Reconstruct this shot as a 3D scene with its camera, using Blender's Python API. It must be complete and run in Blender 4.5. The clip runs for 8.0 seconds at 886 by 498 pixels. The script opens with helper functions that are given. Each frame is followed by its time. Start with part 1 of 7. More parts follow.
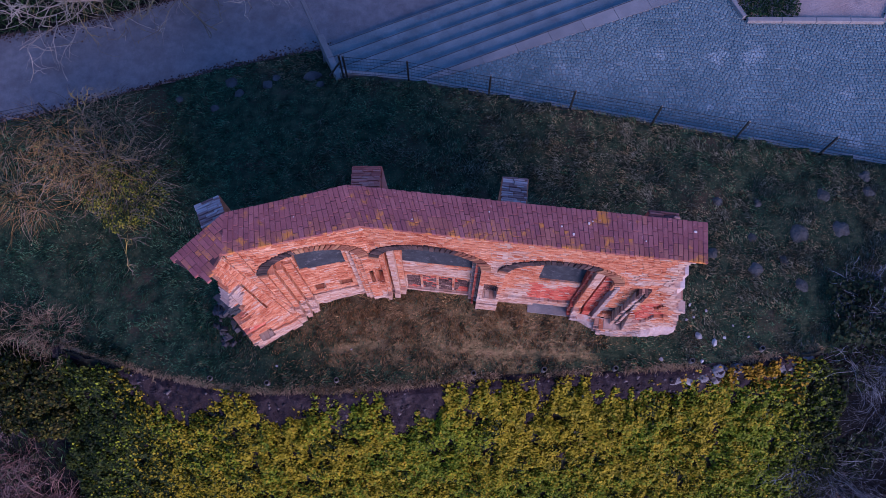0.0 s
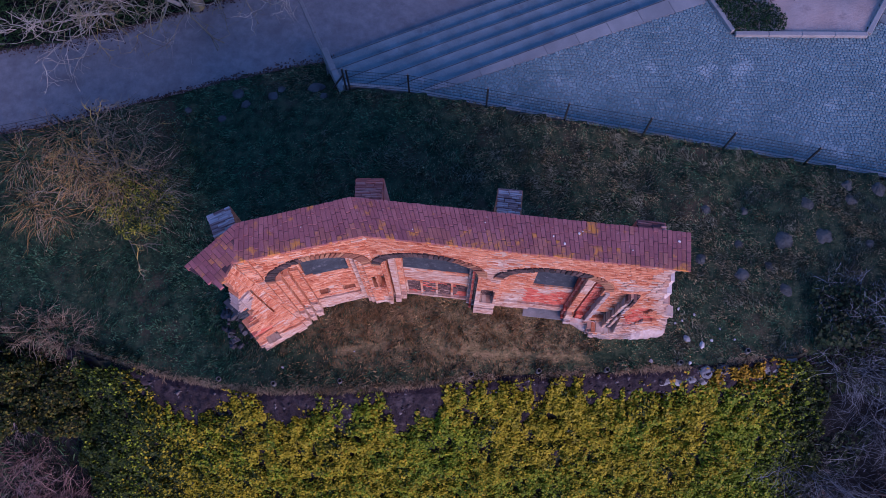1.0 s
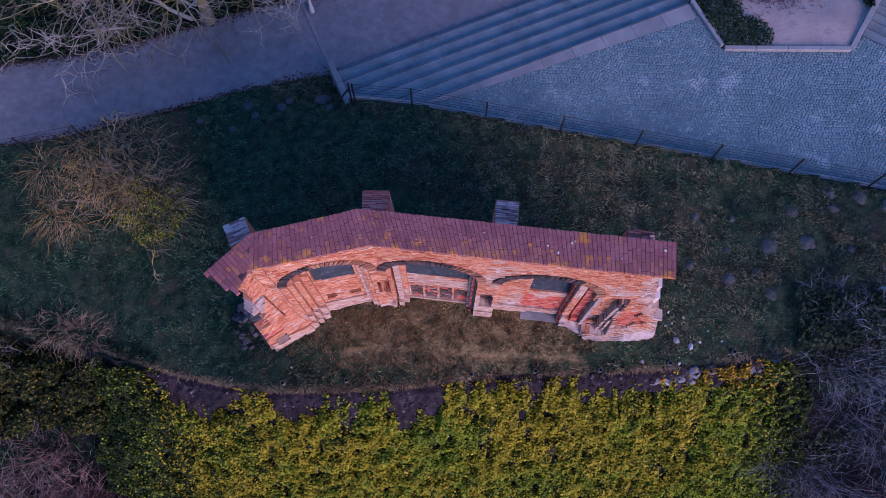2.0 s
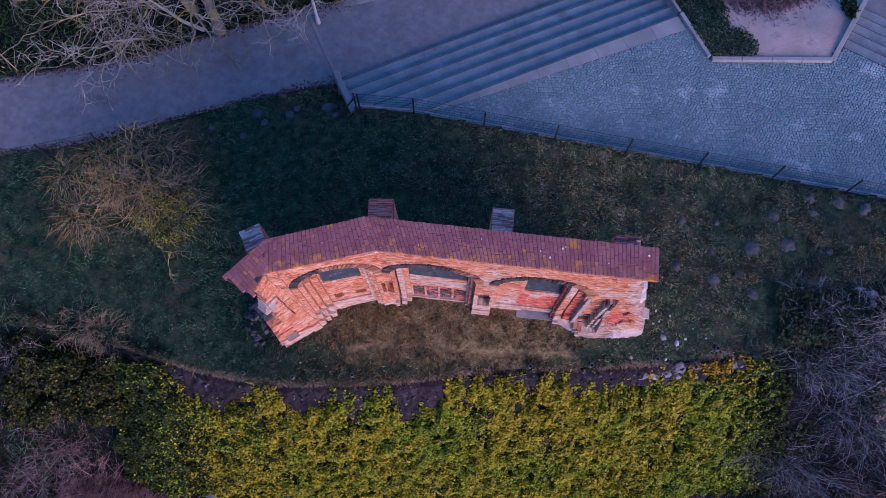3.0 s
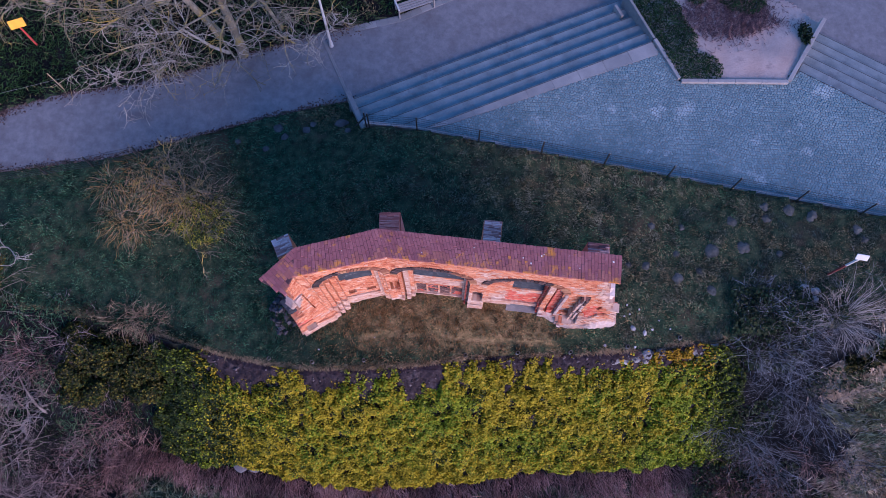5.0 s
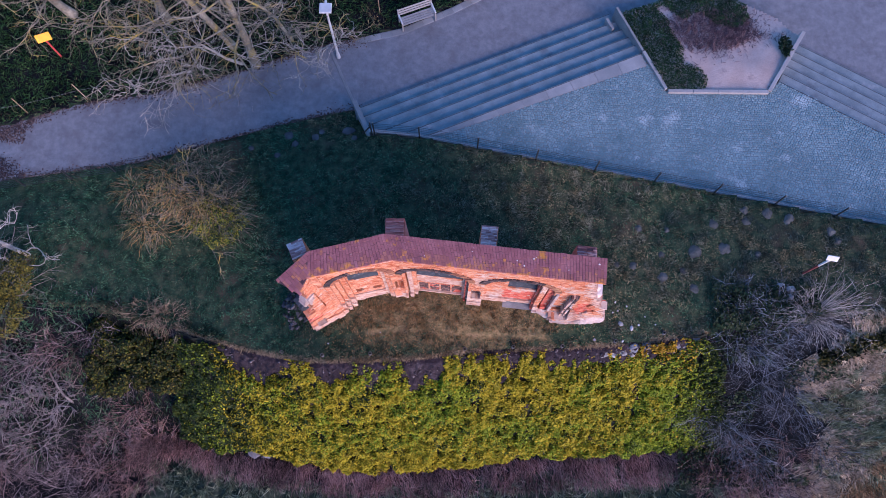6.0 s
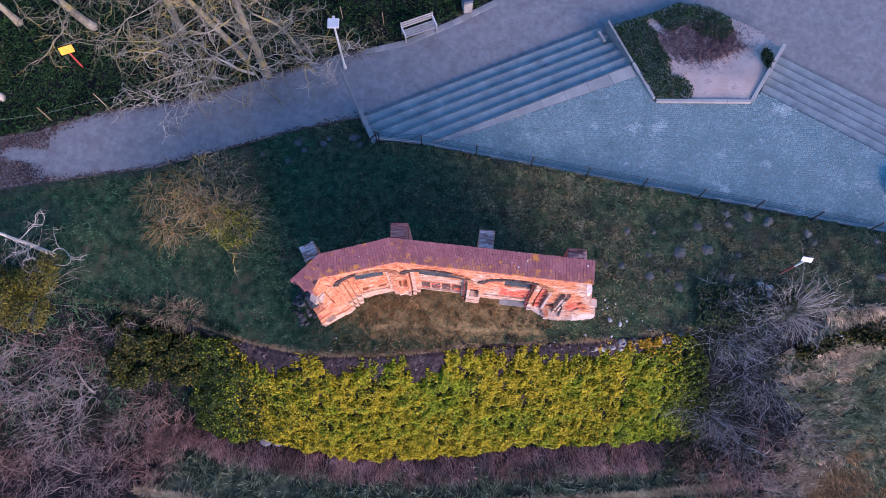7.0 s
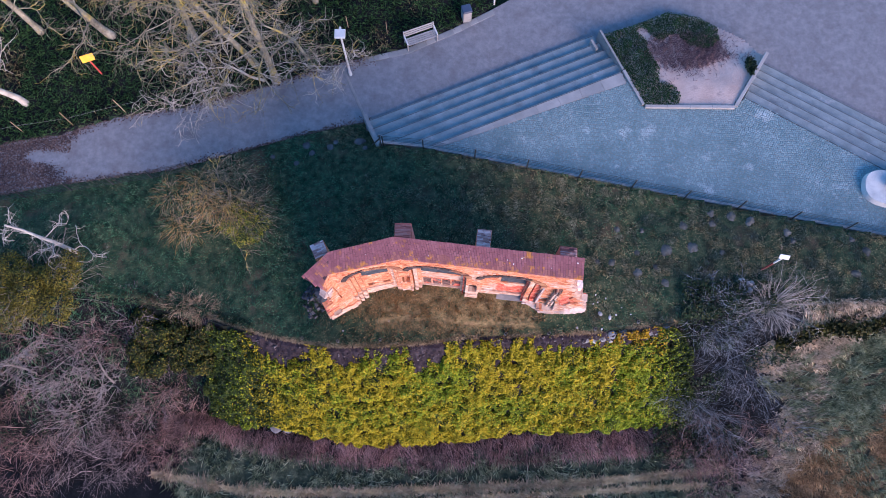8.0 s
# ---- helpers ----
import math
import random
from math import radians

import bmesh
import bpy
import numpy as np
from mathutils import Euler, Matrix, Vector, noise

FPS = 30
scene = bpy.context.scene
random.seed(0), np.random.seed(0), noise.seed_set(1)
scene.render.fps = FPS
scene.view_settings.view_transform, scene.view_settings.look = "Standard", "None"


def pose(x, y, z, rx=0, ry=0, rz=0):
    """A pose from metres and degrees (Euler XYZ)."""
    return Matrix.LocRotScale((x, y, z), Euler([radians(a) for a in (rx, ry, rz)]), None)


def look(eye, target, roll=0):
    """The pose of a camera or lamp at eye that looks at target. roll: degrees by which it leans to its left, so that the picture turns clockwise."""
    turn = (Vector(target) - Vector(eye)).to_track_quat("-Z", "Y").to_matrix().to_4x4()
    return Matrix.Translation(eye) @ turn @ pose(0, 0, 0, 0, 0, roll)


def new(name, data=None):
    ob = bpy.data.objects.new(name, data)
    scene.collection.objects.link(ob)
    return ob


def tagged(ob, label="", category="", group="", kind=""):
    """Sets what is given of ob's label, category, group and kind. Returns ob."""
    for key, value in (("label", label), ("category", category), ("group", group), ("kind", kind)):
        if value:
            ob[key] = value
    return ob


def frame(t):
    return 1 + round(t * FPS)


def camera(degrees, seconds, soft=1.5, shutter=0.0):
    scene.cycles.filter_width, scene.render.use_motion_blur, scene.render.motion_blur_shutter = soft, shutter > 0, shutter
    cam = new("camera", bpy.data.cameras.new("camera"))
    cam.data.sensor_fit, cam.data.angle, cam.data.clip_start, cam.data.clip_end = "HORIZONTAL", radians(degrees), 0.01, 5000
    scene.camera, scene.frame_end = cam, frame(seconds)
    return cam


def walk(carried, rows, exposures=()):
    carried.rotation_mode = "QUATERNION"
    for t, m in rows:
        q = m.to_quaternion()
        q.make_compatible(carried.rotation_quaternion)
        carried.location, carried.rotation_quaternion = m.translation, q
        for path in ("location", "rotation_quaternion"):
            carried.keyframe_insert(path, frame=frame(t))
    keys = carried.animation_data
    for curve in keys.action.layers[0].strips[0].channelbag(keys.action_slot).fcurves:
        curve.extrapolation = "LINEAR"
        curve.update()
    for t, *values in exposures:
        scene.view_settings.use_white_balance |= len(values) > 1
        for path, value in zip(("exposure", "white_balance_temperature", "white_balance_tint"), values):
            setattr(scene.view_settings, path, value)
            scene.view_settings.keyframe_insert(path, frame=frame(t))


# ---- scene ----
cam = camera(62.2, 8.0, soft=0.9)
METRES, EYE, TILT, LEAN, TURN = 12.85, 20.0, -72.0, 0.0, 0.0
ROWS = [
    (0.0, 0.0, 0.0, 0.0, 0.0, -0.0, -0.0),
    (0.5, 0.0008, -0.0329, 0.0064, 0.01, 0.01, -0.01),
    (1.0, 0.0022, -0.0681, 0.0126, 0.0, 0.05, -0.02),
    (1.5, 0.0009, -0.1074, 0.0197, 0.02, 0.06, -0.03),
    (3.0, 0.0001, -0.253, 0.0495, 0.06, -0.51, -0.09),
    (3.5, 0.0022, -0.3128, 0.0611, 0.07, -0.84, -0.11),
    (4.0, 0.0037, -0.3788, 0.0746, 0.07, -1.11, -0.13),
    (4.5, 0.0039, -0.4509, 0.0877, 0.08, -1.4, -0.15),
    (6.0, 0.0043, -0.6795, 0.1358, 0.19, -2.37, -0.15),
    (6.5, 0.0049, -0.755, 0.152, 0.19, -2.63, -0.16),
    (7.0, 0.0036, -0.8308, 0.1648, 0.22, -2.83, -0.17),
    (7.5, 0.0037, -0.9068, 0.1737, 0.21, -3.04, -0.18),
    (8.0, 0.0035, -0.9827, 0.1809, 0.24, -3.19, -0.19),
]
walk(cam, [(t, pose(0, 0, EYE, TILT, LEAN, TURN) @ pose(METRES * x, METRES * y, METRES * z, 90 + pitch, roll, yaw)) for t, x, y, z, yaw, pitch, roll in ROWS],
     [(0.0, 0.38, 4500, 30), (4.0, 0.70, 4550, 24), (6.0, 1.11, 4690, 17), (8.0, 1.46, 4890, 10)])

# ---- world and light ----
SUN_AZ, SUN_EL = radians(145), radians(20)   # azimuth from north, clockwise
world = bpy.data.worlds.new("dusk_sky")
scene.world = world
world.use_nodes = True
wn = world.node_tree.nodes
sky = wn.new("ShaderNodeTexSky")
sky.sky_type, sky.sun_disc = "NISHITA", False
sky.sun_elevation, sky.sun_rotation = SUN_EL, SUN_AZ
sky.ozone_density, sky.dust_density = 3.0, 0.5
wn["Background"].inputs["Strength"].default_value = 0.15
world.node_tree.links.new(sky.outputs["Color"], wn["Background"].inputs["Color"])
sun_data = bpy.data.lights.new("low_sun", "SUN")
sun_data.energy, sun_data.angle, sun_data.color = 3.4, radians(40), (1.0, 0.575, 0.365)
sun = new("low_sun", sun_data)
sun_dir = Vector((math.sin(SUN_AZ) * math.cos(SUN_EL), math.cos(SUN_AZ) * math.cos(SUN_EL), math.sin(SUN_EL)))
sun.matrix_world = look(sun_dir * 60, (0, 0, 0))


# ---- materials ----
def ramp(nt, fac, stops):
    r = nt.nodes.new("ShaderNodeValToRGB")
    el = r.color_ramp.elements
    while len(el) < len(stops):
        el.new(0.5)
    for e, (p, c) in zip(el, stops):
        e.position, e.color = p, (*c, 1)
    nt.links.new(fac, r.inputs[0])
    return r.outputs[0]


def noise_out(nt, scale, detail=5.0, rough=0.6, coord=None):
    n = nt.nodes.new("ShaderNodeTexNoise")
    n.inputs["Scale"].default_value, n.inputs["Detail"].default_value = scale, detail
    n.inputs["Roughness"].default_value = rough
    if coord is None:
        g = nt.nodes.new("ShaderNodeNewGeometry")
        coord = g.outputs["Position"]
    nt.links.new(coord, n.inputs["Vector"])
    return n.outputs["Fac"]


def mixed(nt, fac, a, b, mode="MIX"):
    m = nt.nodes.new("ShaderNodeMix")
    m.data_type, m.blend_type = "RGBA", mode
    if isinstance(fac, float):
        m.inputs[0].default_value = fac
    else:
        nt.links.new(fac, m.inputs[0])
    for slot, v in ((6, a), (7, b)):
        if isinstance(v, tuple):
            m.inputs[slot].default_value = (*v, 1)
        else:
            nt.links.new(v, m.inputs[slot])
    return m.outputs[2]


def surface(name, stops, scale=3.0, fine=40.0, rough=0.85, bump=0.3, vary="", spread=0.35, patch=None, metal=0.0, depth=0.02, gloss=0.5):
    """A noise-coloured surface. vary: 'island' or 'object' shifts the value piece by piece. patch: (colour, scale, low, high) lays stains over it."""
    m = bpy.data.materials.new(name)
    m.use_nodes = True
    nt = m.node_tree
    bsdf = nt.nodes["Principled BSDF"]
    bsdf.inputs["Roughness"].default_value, bsdf.inputs["Metallic"].default_value = rough, metal
    bsdf.inputs["Specular IOR Level"].default_value = gloss
    big, small = noise_out(nt, scale), noise_out(nt, fine, 3.0, 0.7)
    add = nt.nodes.new("ShaderNodeMath")
    add.operation = "MULTIPLY_ADD"
    nt.links.new(small, add.inputs[0])
    add.inputs[1].default_value = 0.45
    nt.links.new(big, add.inputs[2])
    fac = add.outputs[0]
    sub = nt.nodes.new("ShaderNodeMath")
    sub.operation = "SUBTRACT"
    nt.links.new(fac, sub.inputs[0])
    sub.inputs[1].default_value = 0.22
    fac = sub.outputs[0]
    if vary:
        src = nt.nodes.new("ShaderNodeNewGeometry").outputs["Random Per Island"] if vary == "island" else nt.nodes.new("ShaderNodeObjectInfo").outputs["Random"]
        mr = nt.nodes.new("ShaderNodeMapRange")
        nt.links.new(src, mr.inputs[0])
        mr.inputs[3].default_value, mr.inputs[4].default_value = -spread, spread
        a2 = nt.nodes.new("ShaderNodeMath")
        nt.links.new(fac, a2.inputs[0])
        nt.links.new(mr.outputs[0], a2.inputs[1])
        fac = a2.outputs[0]
    col = ramp(nt, fac, stops)
    for p in (patch or ()):
        colour, ps, lo, hi = p
        mask = ramp(nt, noise_out(nt, ps, 6.0, 0.65), [(lo, (0, 0, 0)), (hi, (1, 1, 1))])
        col = mixed(nt, mask, col, colour)
    nt.links.new(col, bsdf.inputs["Base Color"])
    if bump:
        b = nt.nodes.new("ShaderNodeBump")
        b.inputs["Strength"].default_value, b.inputs["Distance"].default_value = bump, depth
        nt.links.new(small, b.inputs["Height"])
        nt.links.new(b.outputs[0], bsdf.inputs["Normal"])
    return m


M = {}
M["grass_soil"] = surface("grass_soil", [(0.32, (0.007, 0.015, 0.009)), (0.5, (0.024, 0.041, 0.022)), (0.68, (0.060, 0.070, 0.036))], 2.6, 11, 0.95, 0.9, patch=[((0.060, 0.046, 0.030), 0.7, 0.54, 0.68)], depth=0.06, gloss=0.1)


def dry_bounce_patch(m, centre, reach):
    """Trodden dry turf, with warm bounced light put into its colour, on an oval of the plan, with a ragged edge, laid
    over a ground material.
    """
    nt = m.node_tree
    bsdf = nt.nodes["Principled BSDF"]
    old = bsdf.inputs["Base Color"].links[0].from_socket
    pos = nt.nodes.new("ShaderNodeNewGeometry").outputs["Position"]
    away, flat, far = (nt.nodes.new("ShaderNodeVectorMath") for _ in range(3))
    away.operation, flat.operation, far.operation = "SUBTRACT", "MULTIPLY", "LENGTH"
    away.inputs[1].default_value = (*centre, 0)
    flat.inputs[1].default_value = (1 / reach[0], 1 / reach[1], 0)
    nt.links.new(pos, away.inputs[0])
    nt.links.new(away.outputs[0], flat.inputs[0])
    nt.links.new(flat.outputs[0], far.inputs[0])
    ragged = nt.nodes.new("ShaderNodeMath")
    ragged.operation = "MULTIPLY_ADD"
    nt.links.new(noise_out(nt, 1.3, 6.0, 0.65), ragged.inputs[0])
    ragged.inputs[1].default_value = 0.9
    nt.links.new(far.outputs["Value"], ragged.inputs[2])
    mask = ramp(nt, ragged.outputs[0], [(0.85, (1, 1, 1)), (1.0, (0, 0, 0))])
    turf = ramp(nt, noise_out(nt, 4.5, 8.0, 0.75), [(0.35, (0.07, 0.066, 0.030)), (0.5, (0.19, 0.145, 0.065)), (0.65, (0.30, 0.21, 0.10))])
    nt.links.new(mixed(nt, mask, old, turf), bsdf.inputs["Base Color"])


dry_bounce_patch(M["grass_soil"], (0.3, 4.25), (8.6, 2.8))
M["bank_turf"] = surface("bank_turf", [(0.3, (0.018, 0.019, 0.012)), (0.5, (0.060, 0.052, 0.034)), (0.7, (0.15, 0.118, 0.078))], 1.2, 9, 0.95, 0.8, patch=[((0.035, 0.045, 0.028), 0.55, 0.58, 0.70)], depth=0.06, gloss=0.1)
M["meadow_soil"] = surface("meadow_soil", [(0.3, (0.008, 0.014, 0.010)), (0.5, (0.026, 0.036, 0.024)), (0.7, (0.075, 0.085, 0.055))], 2.2, 10, 0.95, 0.8, depth=0.05, gloss=0.1)
# bank soil near black, shade under scrub and trees put into its colour
M["bank_soil_shade"] = surface("bank_soil_shade", [(0.25, (0.002, 0.0025, 0.0035)), (0.5, (0.005, 0.006, 0.008)), (0.8, (0.020, 0.019, 0.020))], 0.9, 12, 0.95, 0.8, depth=0.05, gloss=0.1)
M["asphalt"] = surface("asphalt", [(0.2, (0.110, 0.109, 0.116)), (0.5, (0.154, 0.152, 0.161)), (0.8, (0.203, 0.200, 0.208))], 3.5, 30, 0.9, 0.6, patch=[((0.115, 0.108, 0.112), 0.9, 0.52, 0.75), ((0.21, 0.20, 0.20), 1.7, 0.64, 0.76)], gloss=0.2)
M["cobble"] = surface("cobble", [(0.15, (0.088, 0.138, 0.152)), (0.5, (0.137, 0.198, 0.214)), (0.85, (0.212, 0.284, 0.294))], 0.6, 30, 0.9, 0.3, "island", 0.15, patch=[((0.30, 0.355, 0.36), 0.75, 0.57, 0.68), ((0.23, 0.285, 0.295), 2.2, 0.58, 0.70)], gloss=0.2)
M["sand_joint"] = surface("sand_joint", [(0.2, (0.105, 0.122, 0.126)), (0.8, (0.160, 0.182, 0.184))], 1.5, 50, 0.95, 0.4)
M["concrete"] = surface("concrete", [(0.2, (0.102, 0.123, 0.132)), (0.5, (0.160, 0.188, 0.198)), (0.8, (0.226, 0.258, 0.266))], 1.5, 25, 0.9, 0.35, patch=[((0.30, 0.30, 0.30), 1.3, 0.60, 0.74), ((0.105, 0.11, 0.12), 0.9, 0.58, 0.72)], gloss=0.2)
M["boulder"] = surface("boulder", [(0.2, (0.035, 0.035, 0.037)), (0.8, (0.11, 0.105, 0.105))], 2.5, 25, 0.95, 0.6, depth=0.04, gloss=0.1)
M["slab"] = surface("slab", [(0.2, (0.135, 0.14, 0.142)), (0.5, (0.185, 0.188, 0.188)), (0.8, (0.245, 0.245, 0.24))], 1.0, 40, 0.85, 0.2, "object", 0.15)
M["kerb_grey"] = surface("kerb_grey", [(0.2, (0.12, 0.12, 0.122)), (0.8, (0.22, 0.215, 0.212))], 2.0, 40, 0.9, 0.3)
M["kerb"] = surface("kerb", [(0.2, (0.17, 0.165, 0.162)), (0.8, (0.30, 0.285, 0.275))], 2.0, 40, 0.85, 0.25)
M["cap_brick"] = surface("cap_brick", [(0.1, (0.165, 0.052, 0.056)), (0.5, (0.235, 0.080, 0.080)), (0.9, (0.32, 0.128, 0.122))], 1.8, 45, 0.9, 0.4, "object", 0.15,
    patch=[((0.44, 0.17, 0.02), 2.1, 0.60, 0.70), ((0.38, 0.22, 0.22), 11.0, 0.60, 0.74), ((0.12, 0.045, 0.05), 15.0, 0.60, 0.74)])
M["cap_lichen"] = surface("cap_lichen", [(0.1, (0.17, 0.055, 0.05)), (0.5, (0.26, 0.092, 0.072)), (0.9, (0.36, 0.15, 0.11))], 1.8, 45, 0.9, 0.4, "object", 0.15,
    patch=[((0.50, 0.19, 0.03), 3.6, 0.52, 0.62)])
M["mortar"] = surface("mortar", [(0.2, (0.20, 0.14, 0.12)), (0.8, (0.38, 0.28, 0.24))], 3.0, 50, 0.95, 0.4)
M["joint_cap"] = surface("joint_cap", [(0.2, (0.14, 0.055, 0.055)), (0.8, (0.22, 0.095, 0.09))], 3.0, 50, 0.95, 0.4, patch=[((0.05, 0.022, 0.026), 2.6, 0.47, 0.58)])
# near-black brick, standing in for shade inside slots and holes
M["brick_shade"] = surface("brick_shade", [(0.2, (0.014, 0.010, 0.011)), (0.8, (0.035, 0.024, 0.024))], 3.0, 50, 0.95, 0.4)
M["brick"] = surface("brick", [(0.1, (0.30, 0.080, 0.037)), (0.4, (0.46, 0.168, 0.082)), (0.7, (0.53, 0.242, 0.132)), (0.95, (0.62, 0.37, 0.24))], 1.6, 30, 0.9, 0.5, "island", 0.30, patch=[((0.66, 0.46, 0.33), 3.2, 0.60, 0.74), ((0.68, 0.50, 0.38), 17.0, 0.60, 0.70), ((0.24, 0.07, 0.04), 13.0, 0.63, 0.74)], gloss=0.15)
M["brick_red"] = surface("brick_red", [(0.1, (0.32, 0.05, 0.03)), (0.5, (0.50, 0.09, 0.05)), (0.9, (0.58, 0.22, 0.14))], 1.3, 40, 0.9, 0.4, "island", 0.3)
M["brick_pale"] = surface("brick_pale", [(0.1, (0.38, 0.18, 0.12)), (0.4, (0.46, 0.29, 0.21)), (0.7, (0.53, 0.39, 0.31)), (0.95, (0.60, 0.51, 0.43))], 2.2, 30, 0.9, 0.5, "island", 0.26, patch=[((0.42, 0.16, 0.09), 9.0, 0.60, 0.72)], gloss=0.15)
M["brick_dark"] = surface("brick_dark", [(0.1, (0.015, 0.011, 0.013)), (0.6, (0.045, 0.028, 0.03)), (0.95, (0.12, 0.07, 0.06))], 1.5, 40, 0.9, 0.4, "object", 0.3)
M["brick_arch"] = surface("brick_arch", [(0.1, (0.12, 0.045, 0.028)), (0.5, (0.22, 0.088, 0.045)), (0.95, (0.36, 0.20, 0.10))], 1.5, 40, 0.9, 0.4, "object", 0.3)
M["brick_grey"] = surface("brick_grey", [(0.1, (0.035, 0.018, 0.017)), (0.5, (0.085, 0.042, 0.038)), (0.95, (0.20, 0.12, 0.105))], 1.8, 40, 0.9, 0.4, "island", 0.3)
M["plaster"] = surface("plaster", [(0.15, (0.45, 0.36, 0.33)), (0.5, (0.62, 0.52, 0.47)), (0.9, (0.75, 0.68, 0.64))], 1.6, 20, 0.95, 0.6, depth=0.04)
M["lime_coat"] = surface("lime_coat", [(0.15, (0.24, 0.17, 0.15)), (0.5, (0.38, 0.30, 0.27)), (0.9, (0.54, 0.47, 0.44))], 1.8, 14, 0.95, 0.7, patch=[((0.42, 0.20, 0.14), 2.3, 0.56, 0.68)], depth=0.04)
M["brick_joint"] = surface("brick_joint", [(0.2, (0.30, 0.18, 0.13)), (0.8, (0.56, 0.43, 0.34))], 2.2, 30, 0.95, 0.4, gloss=0.15)
M["slate"] = surface("slate", [(0.2, (0.020, 0.024, 0.032)), (0.6, (0.044, 0.050, 0.062)), (0.9, (0.10, 0.105, 0.12))], 4.5, 30, 0.9, 0.4, patch=[((0.12, 0.12, 0.135), 7.0, 0.56, 0.70)], gloss=0.2)
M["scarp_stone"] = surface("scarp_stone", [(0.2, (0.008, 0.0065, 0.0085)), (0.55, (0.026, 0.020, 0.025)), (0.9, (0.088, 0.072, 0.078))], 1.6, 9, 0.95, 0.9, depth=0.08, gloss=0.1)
M["stone"] = surface("stone", [(0.2, (0.20, 0.19, 0.19)), (0.8, (0.5, 0.48, 0.46))], 3.0, 30, 0.9, 0.4, "object", 0.3)
M["fence_metal"] = surface("fence_metal", [(0.3, (0.010, 0.013, 0.014)), (0.8, (0.022, 0.026, 0.028))], 5.0, 60, 0.5, 0.05)
M["cap_plastic"] = surface("cap_plastic", [(0.3, (0.10, 0.10, 0.105)), (0.8, (0.18, 0.18, 0.18))], 5.0, 60, 0.5, 0.05)
M["bark"] = surface("bark", [(0.2, (0.12, 0.10, 0.085)), (0.6, (0.24, 0.21, 0.18)), (0.9, (0.36, 0.33, 0.29))], 2.0, 30, 0.95, 0.6, patch=[((0.22, 0.20, 0.06), 1.1, 0.55, 0.7)])


# ---- helpers for building ----
def mesh_object(name, verts, faces, mats, parent=None, label="", index=None):
    me = bpy.data.meshes.new(name)
    me.from_pydata([tuple(v) for v in verts], [], faces)
    for m in (mats if isinstance(mats, (list, tuple)) else [mats]):
        me.materials.append(m)
    if index is not None:
        me.polygons.foreach_set("material_index", index)
    me.update()
    ob = new(name, me)
    if parent is not None:
        ob.parent = parent
    if label:
        ob["label"] = label
    return ob


def part(name, bm, material, parent, label=""):
    me = bpy.data.meshes.new(name)
    bm.to_mesh(me)
    bm.free()
    me.materials.append(material)
    ob = new(name, me)
    ob.parent = parent
    if label:
        ob["label"] = label
    return ob


def empty(name, at=(0, 0, 0), rz=0.0):
    ob = new(name)
    ob.matrix_world = pose(*at, 0, 0, rz)
    return ob


def box_bm(size, at=(0, 0, 0), bevel=0.0, rot=None, bm=None):
    bm = bm or bmesh.new()
    r = bmesh.ops.create_cube(bm, size=1.0)
    m = Matrix.Translation(at) @ (rot or Matrix()) @ Matrix.Diagonal((*size, 1))
    bmesh.ops.transform(bm, matrix=m, verts=r["verts"])
    if bevel:
        es = list({e for v in r["verts"] for e in v.link_edges})
        bmesh.ops.bevel(bm, geom=es, offset=bevel, segments=1, affect="EDGES")
    return bm


def cyl_bm(r0, r1, h, at=(0, 0, 0), n=12, bm=None, rot=None):
    bm = bm or bmesh.new()
    bmesh.ops.create_cone(bm, cap_ends=True, segments=n, radius1=r0, radius2=r1, depth=h, matrix=Matrix.Translation(at) @ (rot or Matrix()) @ Matrix.Translation((0, 0, h / 2)))
    return bm


def interp(x, pts):
    xs, ys = zip(*pts)
    return float(np.interp(x, xs, ys))


def smooth(a, b, x):
    t = min(1.0, max(0.0, (x - a) / (b - a)))
    return t * t * (3 - 2 * t)


def inside(x, y, poly):
    c = False
    for i in range(len(poly)):
        (x0, y0), (x1, y1) = poly[i - 1], poly[i]
        if (y0 > y) != (y1 > y) and x < (x1 - x0) * (y - y0) / (y1 - y0) + x0:
            c = not c
    return c


def slab_poly(name, poly, z0, z1, material, parent=None, label=""):
    """A flat plate on a plan outline."""
    bm = bmesh.new()
    top = [bm.verts.new((x, y, z1)) for x, y in poly]
    low = [bm.verts.new((x, y, z0)) for x, y in poly]
    bm.faces.new(top)
    bm.faces.new(low[::-1])
    for i in range(len(poly)):
        j = (i + 1) % len(poly)
        bm.faces.new((top[i], low[i], low[j], top[j]))
    bmesh.ops.recalc_face_normals(bm, faces=bm.faces)
    return part(name, bm, material, parent, label)


# ---- plan ----
LOW = -0.98                                  # the asphalt path
RIM = [(-34, 6.5), (-20, 5.4), (-14, 4.7), (-11, 3.9), (-9.5, 3.42), (-8.2, 3.05), (-6.95, 2.78), (-5.2, 2.5), (-3.4, 2.5), (-1.3, 2.55), (0.7, 2.8), (2.7, 2.9), (4.85, 3.0), (7.2, 3.15), (9.5, 3.45), (11, 3.8), (14, 4.2), (20, 4.4), (34, 4.5)]
FOOT = [(-34, -4), (-18, -1.8), (-14, 0.0), (-12.4, 0.1), (-11, -0.45), (-8.3, -1.0), (-4.8, -1.4), (0.4, -1.3), (3.3, -1.0), (6.15, -0.76), (9, -0.7), (11.4, -0.3), (13, -0.6), (16, -3.0), (22, -5.5), (34, -7)]
FENCE = [(-3.3, 12.12), (-1.05, 11.86), (23.35, 6.94), (60, -0.5)]
